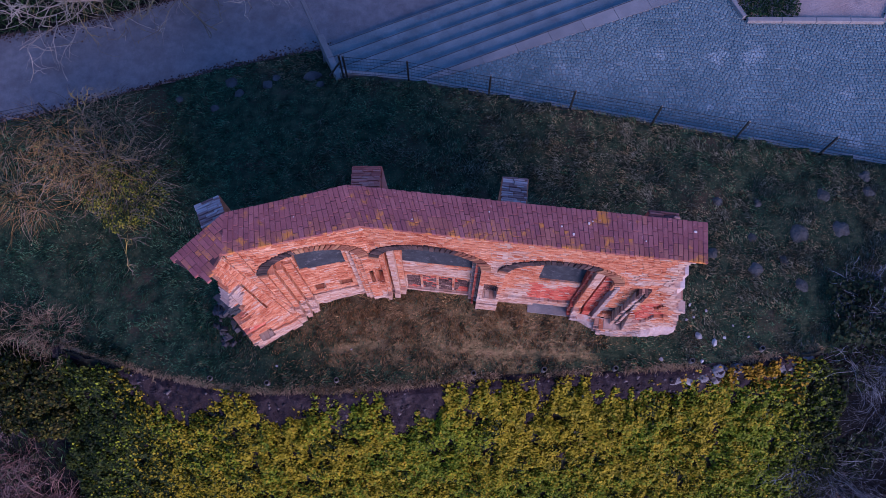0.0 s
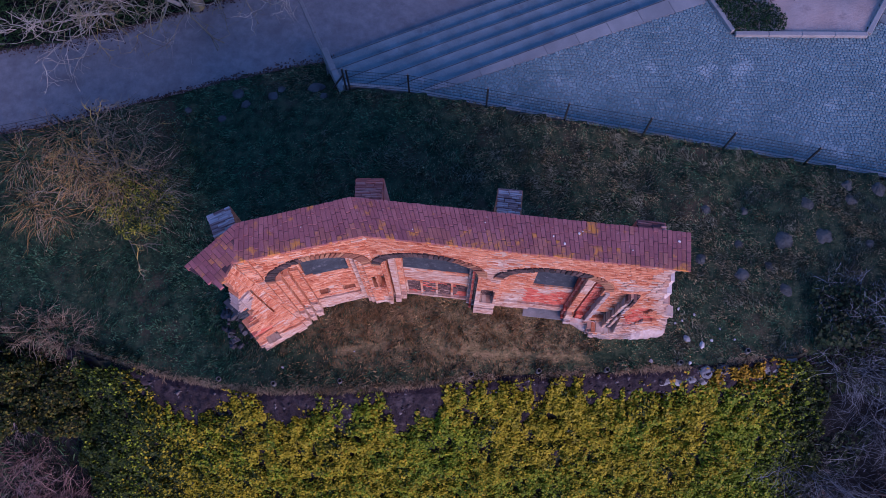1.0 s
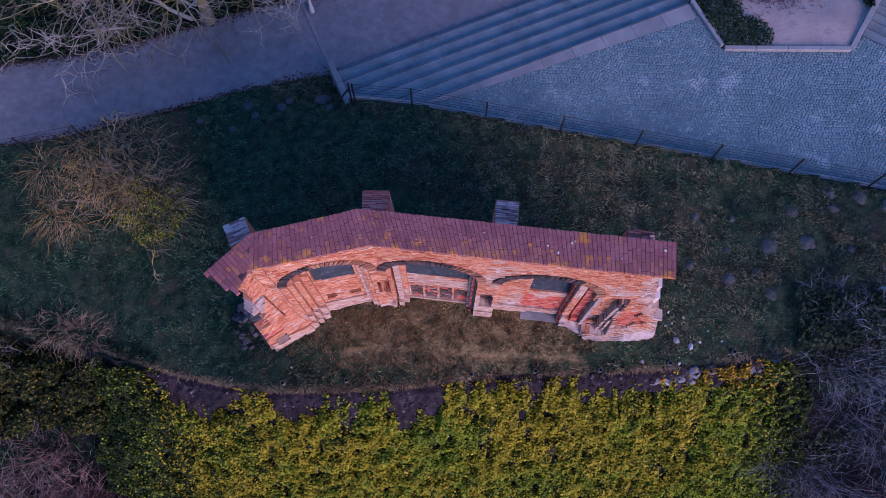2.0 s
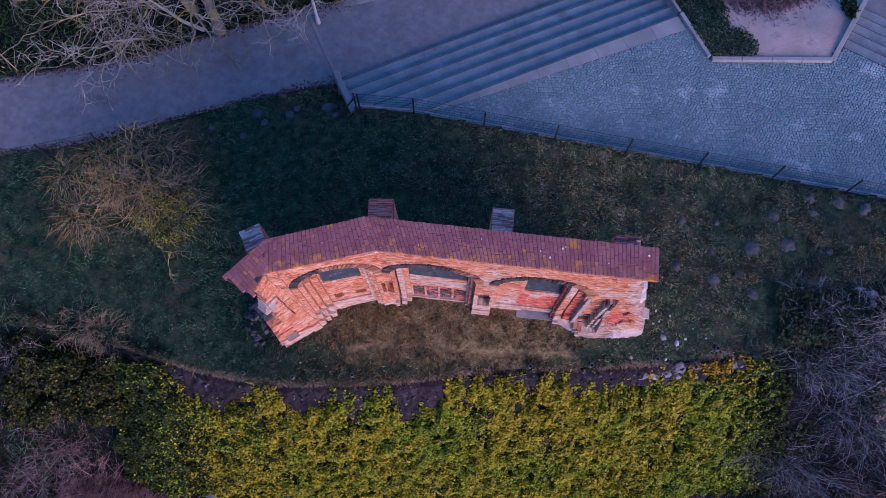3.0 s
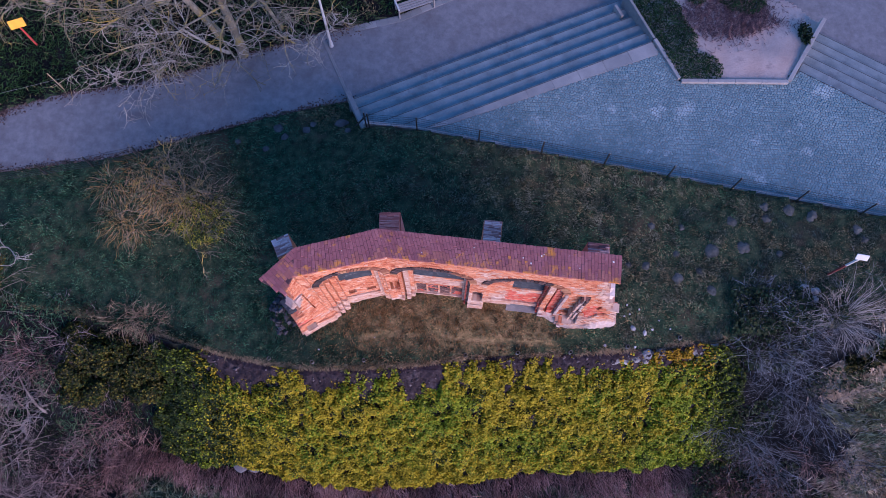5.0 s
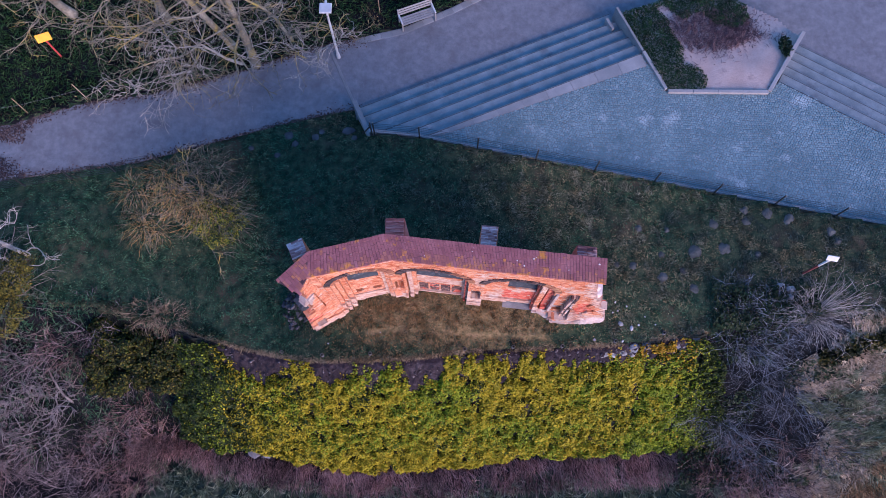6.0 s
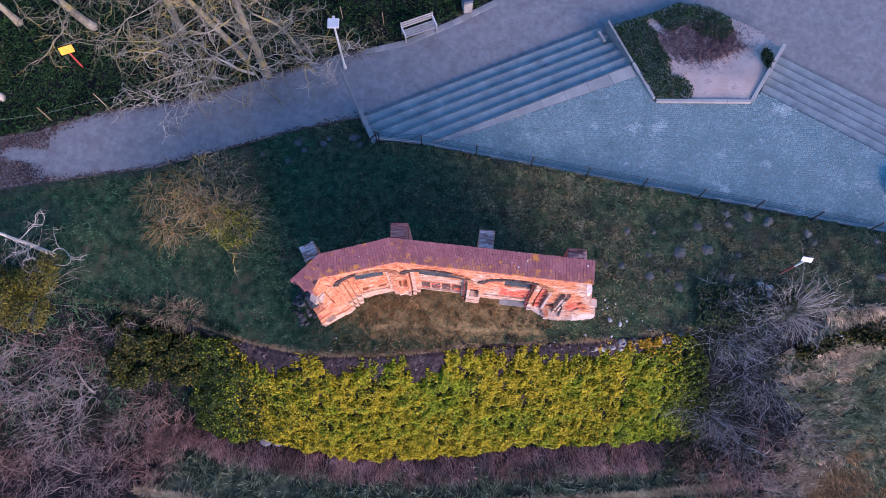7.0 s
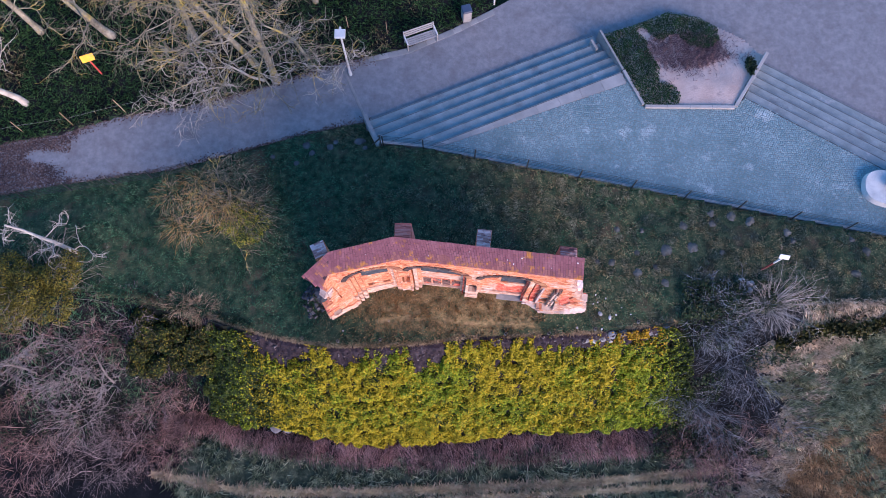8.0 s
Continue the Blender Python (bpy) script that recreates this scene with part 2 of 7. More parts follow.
PATH_S = [(-60, 3.0), (-21.5, 9.9), (-18.9, 10.4), (-16.2, 10.8), (-13.4, 11.2), (-10.2, 12.15), (-7.5, 12.95), (-5.3, 13.5), (-4.0, 13.75)]
PATH_N = [(-60, 5.2), (-21.9, 12.5), (-19.2, 13.0), (-16.5, 13.95), (-13.2, 14.5), (-10.4, 15.25), (-7.7, 16.2), (-5.4, 17.0), (-4.0, 17.35), (-2.0, 17.85), (0.3, 18.95), (2.4, 20.1), (12, 26), (30, 40)]


def fence_y(x):
    return interp(x, FENCE)


def ground_z(x, y):
    rim, foot = interp(x, RIM), interp(x, FOOT)
    up = 0.38 - 1.3 * smooth(0.0, 9.5, -x) + 0.5 * smooth(12, 19, -x)
    up -= 0.25 * smooth(5.0, 2.5, y) * smooth(-8, 0, x)
    if x < -3.4:                             # falls away to the path
        d = interp(x, PATH_S) - y
        up = up + (LOW - 0.03 - up) * smooth(3.2, 0.3, d)
        if y > interp(x, PATH_N):
            up = LOW + 0.05 + 0.35 * smooth(0.0, 4.0, y - interp(x, PATH_N))
    elif y > fence_y(x) + 0.05:
        up = -1.3 if y < interp(x, PATH_N) or x > 2.4 else LOW + 0.05 + 0.35 * smooth(0.0, 4.0, y - interp(x, PATH_N))
    t = (rim - y) / (rim - foot)
    low = -6.1 + 0.12 * noise.noise((x * 0.3, y * 0.3, 3.0))
    if t <= 0:
        z = up
    elif t >= 1:
        z = low
    else:
        z = up + (low - up) * t
    if x < -3.4 and interp(x, PATH_S) + 0.12 < y < interp(x, PATH_N) - 0.12:
        return LOW - 0.25
    z += 0.05 * noise.noise((x * 0.5, y * 0.5, 0.0)) + 0.03 * noise.noise((x * 1.7, y * 1.7, 5.0))
    return z


# ---- the ground, one sheet out to the horizon ----
def steps(lo, hi, d, far):
    mid = list(np.arange(lo, hi + d / 2, d))
    out = [d * 1.6 ** k for k in range(1, 40)]
    pre, post, s = [], [], 0.0
    for o in out:
        s += o
        if s > far:
            break
        pre.append(lo - s)
        post.append(hi + s)
    return pre[::-1] + mid + post


xs, ys = steps(-25, 25, 0.25, 900), steps(-8, 23, 0.25, 900)
gv = [(x, y, ground_z(x, y)) for y in ys for x in xs]
nx = len(xs)
gf = [(j * nx + i, j * nx + i + 1, (j + 1) * nx + i + 1, (j + 1) * nx + i) for j in range(len(ys) - 1) for i in range(nx - 1)]
ground = tagged(mesh_object("ground", gv, gf, [M["grass_soil"], M["bank_soil_shade"], M["bank_turf"], M["meadow_soil"]]), "dark damp grass and soil around the ruin, shade in the bank's colour", "ground", kind="structure")
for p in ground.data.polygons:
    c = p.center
    # scarp and tree verge take the soil with shade in its colour
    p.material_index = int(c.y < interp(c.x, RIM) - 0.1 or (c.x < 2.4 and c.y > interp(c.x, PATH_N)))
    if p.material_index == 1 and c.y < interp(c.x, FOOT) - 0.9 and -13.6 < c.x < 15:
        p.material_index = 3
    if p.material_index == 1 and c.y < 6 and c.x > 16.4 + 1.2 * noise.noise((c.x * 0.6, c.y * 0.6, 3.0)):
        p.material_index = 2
    p.use_smooth = True

# ---- path, plaza and stairs ----
path_poly = [p for p in PATH_S] + [(-3.9, 13.2), (-1, 12.6), (10, 12.0), (30, 12.0), (34, 30), (30, 40)] + [p for p in PATH_N[::-1]][1:]
tagged(slab_poly("road", path_poly, LOW - 0.3, LOW, M["asphalt"]), "grey asphalt footpath below the stairs", "path", kind="structure")

STAIR_DIR = Vector((math.cos(radians(22.8)), math.sin(radians(22.8)), 0))
STAIR_N = Vector((-STAIR_DIR.y, STAIR_DIR.x, 0))
STAIR_E = Vector((8.62, 16.0, 0))            # east end of the top edge
TREAD, RISE = 0.55, 0.165
CHEEK_A, CHEEK_B = Vector((-3.22, 12.2, 0)), Vector((-3.92, 13.75, 0))


def cross(p, d, a, b):
    """How far along d from p the line a-b is met in plan."""
    e = b - a
    den = d.x * e.y - d.y * e.x
    return ((a.x - p.x) * e.y - (a.y - p.y) * e.x) / den


def strip(name, a, b, width, z0, z1, material, parent=None, bevel=0.012):
    """A kerb or coping from a to b in plan."""
    a, b = Vector((*a[:2], 0)), Vector((*b[:2], 0))
    d = b - a
    bm = box_bm((d.length, width, z1 - z0), (0, 0, 0), bevel)
    bm.transform(Matrix.Translation(((a.x + b.x) / 2, (a.y + b.y) / 2, (z0 + z1) / 2)) @ Matrix.Rotation(math.atan2(d.y, d.x), 4, "Z"))
    return part(name, bm, material, parent)


# dark colour for the shadow line at each riser foot
M["riser_shade"] = surface("riser_shade", [(0.2, (0.018, 0.018, 0.022)), (0.8, (0.045, 0.045, 0.05))], 4.0, 50, 0.8, 0.2)


def riser_shade(p, q, z, parent):
    """A dark strip on the front edge of a step, standing in for the riser's shadow."""
    strip("riser_shade_strip", p, q, 0.025, z - 0.02, z + 0.004, M["riser_shade"], parent, 0.002)


stairs = tagged(empty("stairs"), "broad concrete stairs down to the asphalt path", "stairs", kind="structure")
fa, fb = Vector((-1.05, 12.0, 0)), Vector((8.71, 10.03, 0))
for k in range(5):
    line = []
    for q in (k, k + 1):
        p = STAIR_E + STAIR_N * TREAD * q
        e = p + STAIR_DIR * cross(p, STAIR_DIR, Vector((9.62, 14.15, 0)), Vector((7.65, 18.3, 0)))
        w = p + STAIR_DIR * max(cross(p, STAIR_DIR, CHEEK_A, CHEEK_B), cross(p, STAIR_DIR, fa, fb))
        line.append((w, e))
    (w0, e0), (w1, e1) = line
    g = STAIR_N * (0.028 if k else 0.0) + STAIR_N * (0.0 if k else 0.028)      # open gap against the step above, added for a dark shade line
    poly = [((w0 + g).x, (w0 + g).y), ((e0 + g).x, (e0 + g).y), (e1.x, e1.y), (w1.x, w1.y)]
    slab_poly("tread", poly, -1.2, -RISE * (k + 1), M["concrete"], stairs)
    if k == 0:
        riser_shade(w0 - STAIR_N * 0.03, e0 - STAIR_N * 0.03, 0.006, stairs)
    riser_shade(w1 - STAIR_N * 0.03, e1 - STAIR_N * 0.03, -RISE * (k + 1), stairs)

# the second flight, east of the planting bed
E_DIR, E_N = Vector((0.859, -0.512, 0)), Vector((0.512, 0.859, 0))
E_START = Vector((14.58, 14.66, 0))
stairs_east = tagged(empty("stairs"), "broad concrete stairs beside the planting bed", "stairs", kind="structure")
for k in range(5):
    p, q = E_START + E_N * TREAD * k, E_START + E_N * TREAD * (k + 1)
    p = p + E_N * 0.028
    r, s_ = p + E_DIR * 14, q + E_DIR * 14
    slab_poly("tread", [(p.x, p.y), (r.x, r.y), (s_.x, s_.y), (q.x, q.y)], -1.2, -RISE * (k + 1), M["concrete"], stairs_east)
    if k == 0:
        riser_shade(p - E_N * 0.06, r - E_N * 0.06, 0.006, stairs_east)
    riser_shade(q - E_N * 0.03, s_ - E_N * 0.03, -RISE * (k + 1), stairs_east)

# the raised plaza
apex = STAIR_E + STAIR_DIR * cross(STAIR_E, STAIR_DIR, fa, fb)
far_e = E_START + E_DIR * 14
plaza_poly = [(apex.x, apex.y), (3.0, fence_y(3.0) + 0.1), (10, fence_y(10) + 0.1), (26.5, fence_y(26.5) + 0.1), (far_e.x, far_e.y), (E_START.x, E_START.y), (14.0, 14.1), (9.62, 14.15), (STAIR_E.x, STAIR_E.y)]
plaza = tagged(slab_poly("pavement", plaza_poly, -1.2, -0.012, M["sand_joint"]), "raised plaza paved with small grey granite setts", "pavement", kind="structure")


def kerb_run(name, a, b, width, z0, z1, material, parent, length=1.0, gap=0.008):
    a, b = Vector((*a[:2], 0)), Vector((*b[:2], 0))
    n = max(1, round((b - a).length / length))
    for i in range(n):
        p, q = a.lerp(b, i / n), a.lerp(b, (i + 1) / n)
        d = (q - p).normalized() * gap / 2
        strip(name, p + d, q - d, width, z0, z1 + random.uniform(-0.006, 0.006), material, parent)


# smooth slab band along the head of the stairs
band = tagged(empty("slab_band"), "smooth concrete slabs along the stair head", "paving", kind="structure")
n_sl = 9
for i in range(n_sl):
    t0, t1 = i / n_sl, (i + 1) / n_sl
    L = (apex - STAIR_E).length
    p, q = apex + STAIR_DIR * (L * t0 + 0.006), apex + STAIR_DIR * (L * t1 - 0.006)
    d0, d1 = -STAIR_N * (0.2 + 0.45 * t0), -STAIR_N * (0.2 + 0.45 * t1)
    if i == 0:
        d0 = -STAIR_N * 0.02
    slab_poly("slab", [(p.x, p.y), (q.x, q.y), ((q + d1).x, (q + d1).y), ((p + d0).x, (p + d0).y)], -0.05, 0.004 + random.uniform(0, 0.004), M["slab"], band)

# granite setts
rs = random.Random(5)
band_poly = [(apex.x, apex.y), (STAIR_E.x, STAIR_E.y), ((STAIR_E - STAIR_N * 0.67).x, (STAIR_E - STAIR_N * 0.67).y), ((apex - STAIR_N * 0.22).x, (apex - STAIR_N * 0.22).y)]
sv, sf = [], []
S = 0.104
ca, sa = math.cos(radians(-11.4)), math.sin(radians(-11.4))
for j in range(-125, 170):
    for i in range(-70, 300):
        u, v = (i + 0.5 * (j % 2)) * S + 0.03 * math.sin(j * 0.9) + rs.uniform(-0.016, 0.016), j * S + 0.10 * math.sin(i * 0.21) + rs.uniform(-0.018, 0.018)
        x, y = u * ca - v * sa, 10 + u * sa + v * ca
        if not (-2 < x < 21.5 and 6.8 < y < 16.2) or not inside(x, y, plaza_poly) or inside(x, y, band_poly) or y < fence_y(x) + 0.24:
            continue
        a, w, h = rs.uniform(-0.35, 0.35) + radians(-11.4), S * rs.uniform(0.40, 0.52), S * rs.uniform(0.40, 0.52)
        z = 0.004 + rs.uniform(-0.005, 0.005)
        c, s_ = math.cos(a), math.sin(a)
        b0 = len(sv)
        for f_, zz in ((1.0, -0.014), (0.72, z)):
            for du, dv in ((-w, -h), (w, -h), (w, h), (-w, h)):
                sv.append((x + (du * c - dv * s_) * f_, y + (du * s_ + dv * c) * f_, zz))
        sf.append((b0 + 4, b0 + 5, b0 + 6, b0 + 7))
        for k in range(4):
            sf.append((b0 + k, b0 + (k + 1) % 4, b0 + 4 + (k + 1) % 4, b0 + 4 + k))
tagged(mesh_object("setts", sv, sf, M["cobble"], plaza), kind="stuff")

# kerb under the fence, cheek wall of the stairs, edging of the path
kerb = tagged(empty("kerb"), "pale concrete kerb along the fence", "kerb", kind="structure")
kerb_run("kerb_stone", (-3.2, 12.23), (-1.05, 11.98), 0.14, -1.0, 0.16, M["kerb"], kerb, 1.1)
kerb_run("kerb_stone", (-1.05, 11.98), (26.0, 6.53), 0.14, -0.4, 0.16, M["kerb"], kerb, 1.25)
cheek = tagged(empty("stair_cheek"), "low concrete cheek wall beside the stairs", "kerb", kind="structure")
kerb_run("coping", (-3.2, 12.16), (-3.95, 13.82), 0.2, -1.2, -0.28, M["kerb_grey"], cheek, 0.9)
kerb_run("coping", (-3.97, 13.86), (-5.3, 16.9), 0.13, -1.2, LOW + 0.03, M["kerb_grey"], cheek, 1.0)

edging = tagged(empty("kerb"), "flat grey edging stones along the footpath verge", "kerb", kind="structure")
for (x0, y0), (x1, y1) in zip(PATH_N[8:11], PATH_N[9:12]):
    kerb_run("kerb_stone", (x0 + 0.08, y0 - 0.16), (x1 + 0.08, y1 - 0.16), 0.30, LOW - 0.2, LOW + 0.012, M["slab"], edging, 0.5)

# planting bed between the two flights
bed_poly = [(7.72, 18.25), (9.64, 14.2), (13.98, 14.16), (15.86, 17.0), (14.9, 18.2), (12.8, 19.45), (11.4, 19.75), (9.6, 18.95)]
bed = tagged(empty("planting_bed"), "five-sided planting bed edged with pale kerbs, sandy and half bare", "planting bed", kind="structure")
bx0, bx1, by0, by1, bn = 7.6, 16.0, 14.1, 19.8, 56
bz = lambda x, y: 0.03 - 0.75 * smooth(14.8, 20.2, y) + 0.05 * noise.noise((x * 0.9, y * 0.9, 9.0))
bv, bf, bidx = [], [], {}
for j in range(bn + 1):
    for i in range(bn + 1):
        x, y = bx0 + (bx1 - bx0) * i / bn, by0 + (by1 - by0) * j / bn
        bidx[i, j] = len(bv)
        bv.append((x, y, bz(x, y)))
for j in range(bn):
    for i in range(bn):
        if inside(bx0 + (bx1 - bx0) * (i + 0.5) / bn, by0 + (by1 - by0) * (j + 0.5) / bn, bed_poly):
            bf.append((bidx[i, j], bidx[i + 1, j], bidx[i + 1, j + 1], bidx[i, j + 1]))
M["bed_soil"] = surface("bed_soil", [(0.2, (0.26, 0.19, 0.165)), (0.6, (0.38, 0.295, 0.255)), (0.9, (0.46, 0.37, 0.33))], 0.8, 14, 0.95, 0.6, patch=[((0.17, 0.125, 0.12), 0.8, 0.58, 0.72)], depth=0.05)
mesh_object("soil", bv, bf, M["bed_soil"], bed)
kerb_run("kerb_stone", (7.7, 18.28), (8.72, 16.1), 0.11, -1.1, 0.10, M["kerb_grey"], bed, 1.2)
kerb_run("kerb_stone", (8.74, 16.06), (9.6, 14.22), 0.15, -0.4, 0.12, M["kerb"], bed, 1.0)
kerb_run("kerb_stone", (9.66, 14.13), (14.0, 14.09), 0.16, -0.4, 0.13, M["kerb"], bed, 1.1)
kerb_run("kerb_stone", (14.05, 14.14), (15.9, 17.05), 0.17, -1.1, 0.12, M["kerb"], bed, 1.15)
kerb_run("kerb_stone", (7.8, 18.3), (9.65, 19.0), 0.10, -1.1, LOW + 0.10, M["kerb"], bed, 1.0)
kerb_run("kerb_stone", (9.67, 19.01), (11.4, 19.78), 0.10, -1.1, LOW + 0.09, M["kerb"], bed, 1.0)
kerb_run("kerb_stone", (7.35, 18.05), (7.62, 17.5), 0.13, -1.1, LOW + 0.55, M["kerb"], bed, 0.6)


# ---- fences ----
def wire_panel(a, b, z0, height, rows, parent, pitch=0.1):
    """Welded mesh between two posts: rods along and thin upright wires, in one mesh."""
    a, b = Vector(a), Vector(b)
    d = b - a
    rot = Matrix.Rotation(math.atan2(d.y, d.x), 4, "Z")
    L = Vector((d.x, d.y, 0)).length
    vs, fs = [], []

    def rod(p, q, r):
        p, q = Vector(p), Vector(q)
        w = (q - p).normalized()
        s1 = w.orthogonal().normalized()
        s2 = w.cross(s1)
        o = len(vs)
        for c in (p, q):
            for k in range(4):
                vs.append(c + s1 * r * math.cos(k * math.pi / 2) + s2 * r * math.sin(k * math.pi / 2))
        for k in range(4):
            fs.append((o + k, o + (k + 1) % 4, o + 4 + (k + 1) % 4, o + 4 + k))

    base = Matrix.Translation(a) @ rot
    slope = d.z / L
    for i in range(rows):
        h = z0 + height * i / (rows - 1)
        rod(base @ Vector((0, 0, h)), base @ Vector((L, 0, h + slope * L)), 0.008 if i in (0, rows - 1) else 0.006)
    n = int(L / pitch)
    for i in range(1, n):
        u = L * i / n
        rod(base @ Vector((u, 0, z0 + slope * u)), base @ Vector((u, 0, z0 + height + slope * u)), 0.003)
    return mesh_object("mesh_panel", vs, fs, M["fence_metal"], parent)


def fence_post(at, height, parent, lean=0.0):
    x, y, z = at
    p = part("post", box_bm((0.055, 0.055, height + 0.25), (x, y, z + height / 2 - 0.12), 0.006), M["fence_metal"], parent)
    part("post_cap", box_bm((0.05, 0.05, 0.03), (x, y, z + height + 0.022), 0.008), M["cap_plastic"], p, "pale plastic post cap")


fence = tagged(empty("fence"), "dark welded mesh fence with square posts between grass and plaza", "fence")
posts = [(-2.95, 12.03), (-1.05, 11.86)] + [(-1.05 + 2.44 * k, 11.86 - 0.492 * k) for k in range(1, 11)]
FZ = 0.30
for k, (x, y) in enumerate(posts):
    fence_post((x, y, FZ), 0.98, fence)
    if k:
        wire_panel((*posts[k - 1], FZ), (x, y, FZ), 0.06, 0.86, 6, fence)
fence_post((-3.07, 12.06, FZ), 0.98, fence)
part("brace", box_bm((0.05, 0.05, 0.95), (-3.25, 12.02, FZ + 0.33), 0.006, Matrix.Rotation(radians(28), 4, "Y")), M["fence_metal"], fence)

fence_w = tagged(empty("fence"), "dark welded mesh fence along the asphalt path", "fence")
wp = [(-25.0, 8.85), (-22.7, 9.35), (-20.4, 9.75), (-18.15, 10.1), (-16.15, 10.42), (-14.3, 10.75), (-12.4, 11.2)]
for k, (x, y) in enumerate(wp):
    fence_post((x, y, LOW), 0.98, fence_w)
    if k:
        wire_panel((*wp[k - 1], LOW), (x, y, LOW), 0.06, 0.86, 6, fence_w)

# ---- the brick ruin ----
CAP_Z = 6.6
ruin = tagged(empty("ruined_wall", (0, 4.6, 0)), "tall ruined red brick casemate wall with three arched niches", "ruin")
ruin.matrix_world = Matrix()
rb = random.Random(11)
# plan of the front edge of the coping, west to east
Q0, Q1, Q2, Q3 = Vector((-4.50, 3.74, 0)), Vector((-4.24, 4.27, 0)), Vector((-1.62, 4.85, 0)), Vector((5.05, 4.10, 0))
R0, R1, R2, R3 = Vector((-5.20, 4.14, 0)), Vector((-4.27, 5.06, 0)), Vector((-1.89, 5.65, 0)), Vector((5.13, 4.86, 0))


class Face:
    """A vertical face: u runs along it, w into the wall, z up."""

    def __init__(self, a, b):
        self.a, self.d = a, (b - a).normalized()
        self.n = Vector((-self.d.y, self.d.x, 0))
        self.len = (b - a).length

    def at(self, u, w, z):
        p = self.a + self.d * u + self.n * w
        return (p.x, p.y, z)


class RuledFace(Face):
    """A face whose foot line and head line run apart; u from 0 to 1.45."""

    def __init__(self, a, b, foot_a, foot_b):
        self.a, self.d = a, (b - a).normalized()
        self.n = Vector((-self.d.y, self.d.x, 0))
        self.len = (b - a).length
        self.ends = (a, b, foot_a, foot_b)

    def at(self, u, w, z):
        a, b, fa_, fb_ = self.ends
        t, s = max(0.0, min(1.0, z / 6.3)), u / 1.45
        p = a.lerp(b, s) * t + fa_.lerp(fb_, s) * (1 - t) + (self.n * t + Vector((-0.47, 0.88, 0)) * (1 - t)) * w
        return (p.x, p.y, z)


F0, F1, F2 = RuledFace(Q0, Q1, Vector((-5.12, 3.62, 0)), Vector((-3.78, 4.36, 0))), Face(Q1, Q2), Face(Q2, Q3)


def arch(u, u0, u1, spring, rise):
    if not u0 < u < u1:
        return -9.0
    t = (u - (u0 + u1) / 2) / ((u1 - u0) / 2)
    return spring + rise * math.sqrt(max(0.0, 1 - t * t))


ARCHES = [(F1, 0.36, 2.45, 4.25, 1.15), (F2, 0.12, 2.50, 4.05, 1.05), (F2, 3.06, 5.52, 3.95, 1.08)]
COURSE, HALF, JOINT = 0.078, 0.120, 0.017
NICHE = 0.47


def arch_cuts(z, u0, u1, spring, rise):
    """Where an arch's edge crosses the course at height z."""
    if z < spring:
        return [u0, u1]
    if z >= spring + rise:
        return []
    half = (u1 - u0) / 2 * math.sqrt(1 - ((z - spring) / rise) ** 2)
    return [(u0 + u1) / 2 - half, (u0 + u1) / 2 + half]


def rib(u, ribs):
    """Depth and brick kind of the upright rib that holds u; ribs: (right edge, depth, kind)."""
    for right, w, kind in ribs:
        if u < right:
            return w, kind
    return ribs[-1][1:]


RIBS_TWO_W = [(0.22, 0.20, 0), (0.29, 0.40, 0), (0.44, 0.27, 2), (0.58, 0.39, 0)]
RIBS_TWO_E = [(2.36, 0.42, 2), (2.43, 0.30, 1), (2.50, 0.38, 2)]
RIBS_THREE = [(5.06, 0.36, 1), (5.26, 0.24, 5), (5.33, 0.38, 4), (5.52, 0.27, 1)]
RIBS_EAST = [(5.60, 0.26, 1), (5.70, 0.10, 5), (6.10, 0.28, 6), (6.17, -0.02, 5), (6.24, 0.03, 4), (6.31, -0.02, 5), (6.40, 0.08, 4)]
CUTS_TWO = sorted({0.58, 2.28, 0.62, 2.26, 2.62, 2.98, 3.20, 3.92, 4.05, 4.98, 0.98, 1.04, 1.40, 1.46, 1.82, 1.88, 3.75, 4.95, -0.06, 0.12, *(r[0] for r in RIBS_TWO_W + RIBS_TWO_E + RIBS_THREE + RIBS_EAST)})


def east_end(z):
    return 6.62 + 1.25 * smooth(5.6, 0.2, z)


def cuts_two(z):
    return CUTS_TWO + arch_cuts(z, *ARCHES[1][1:]) + arch_cuts(z, *ARCHES[2][1:])


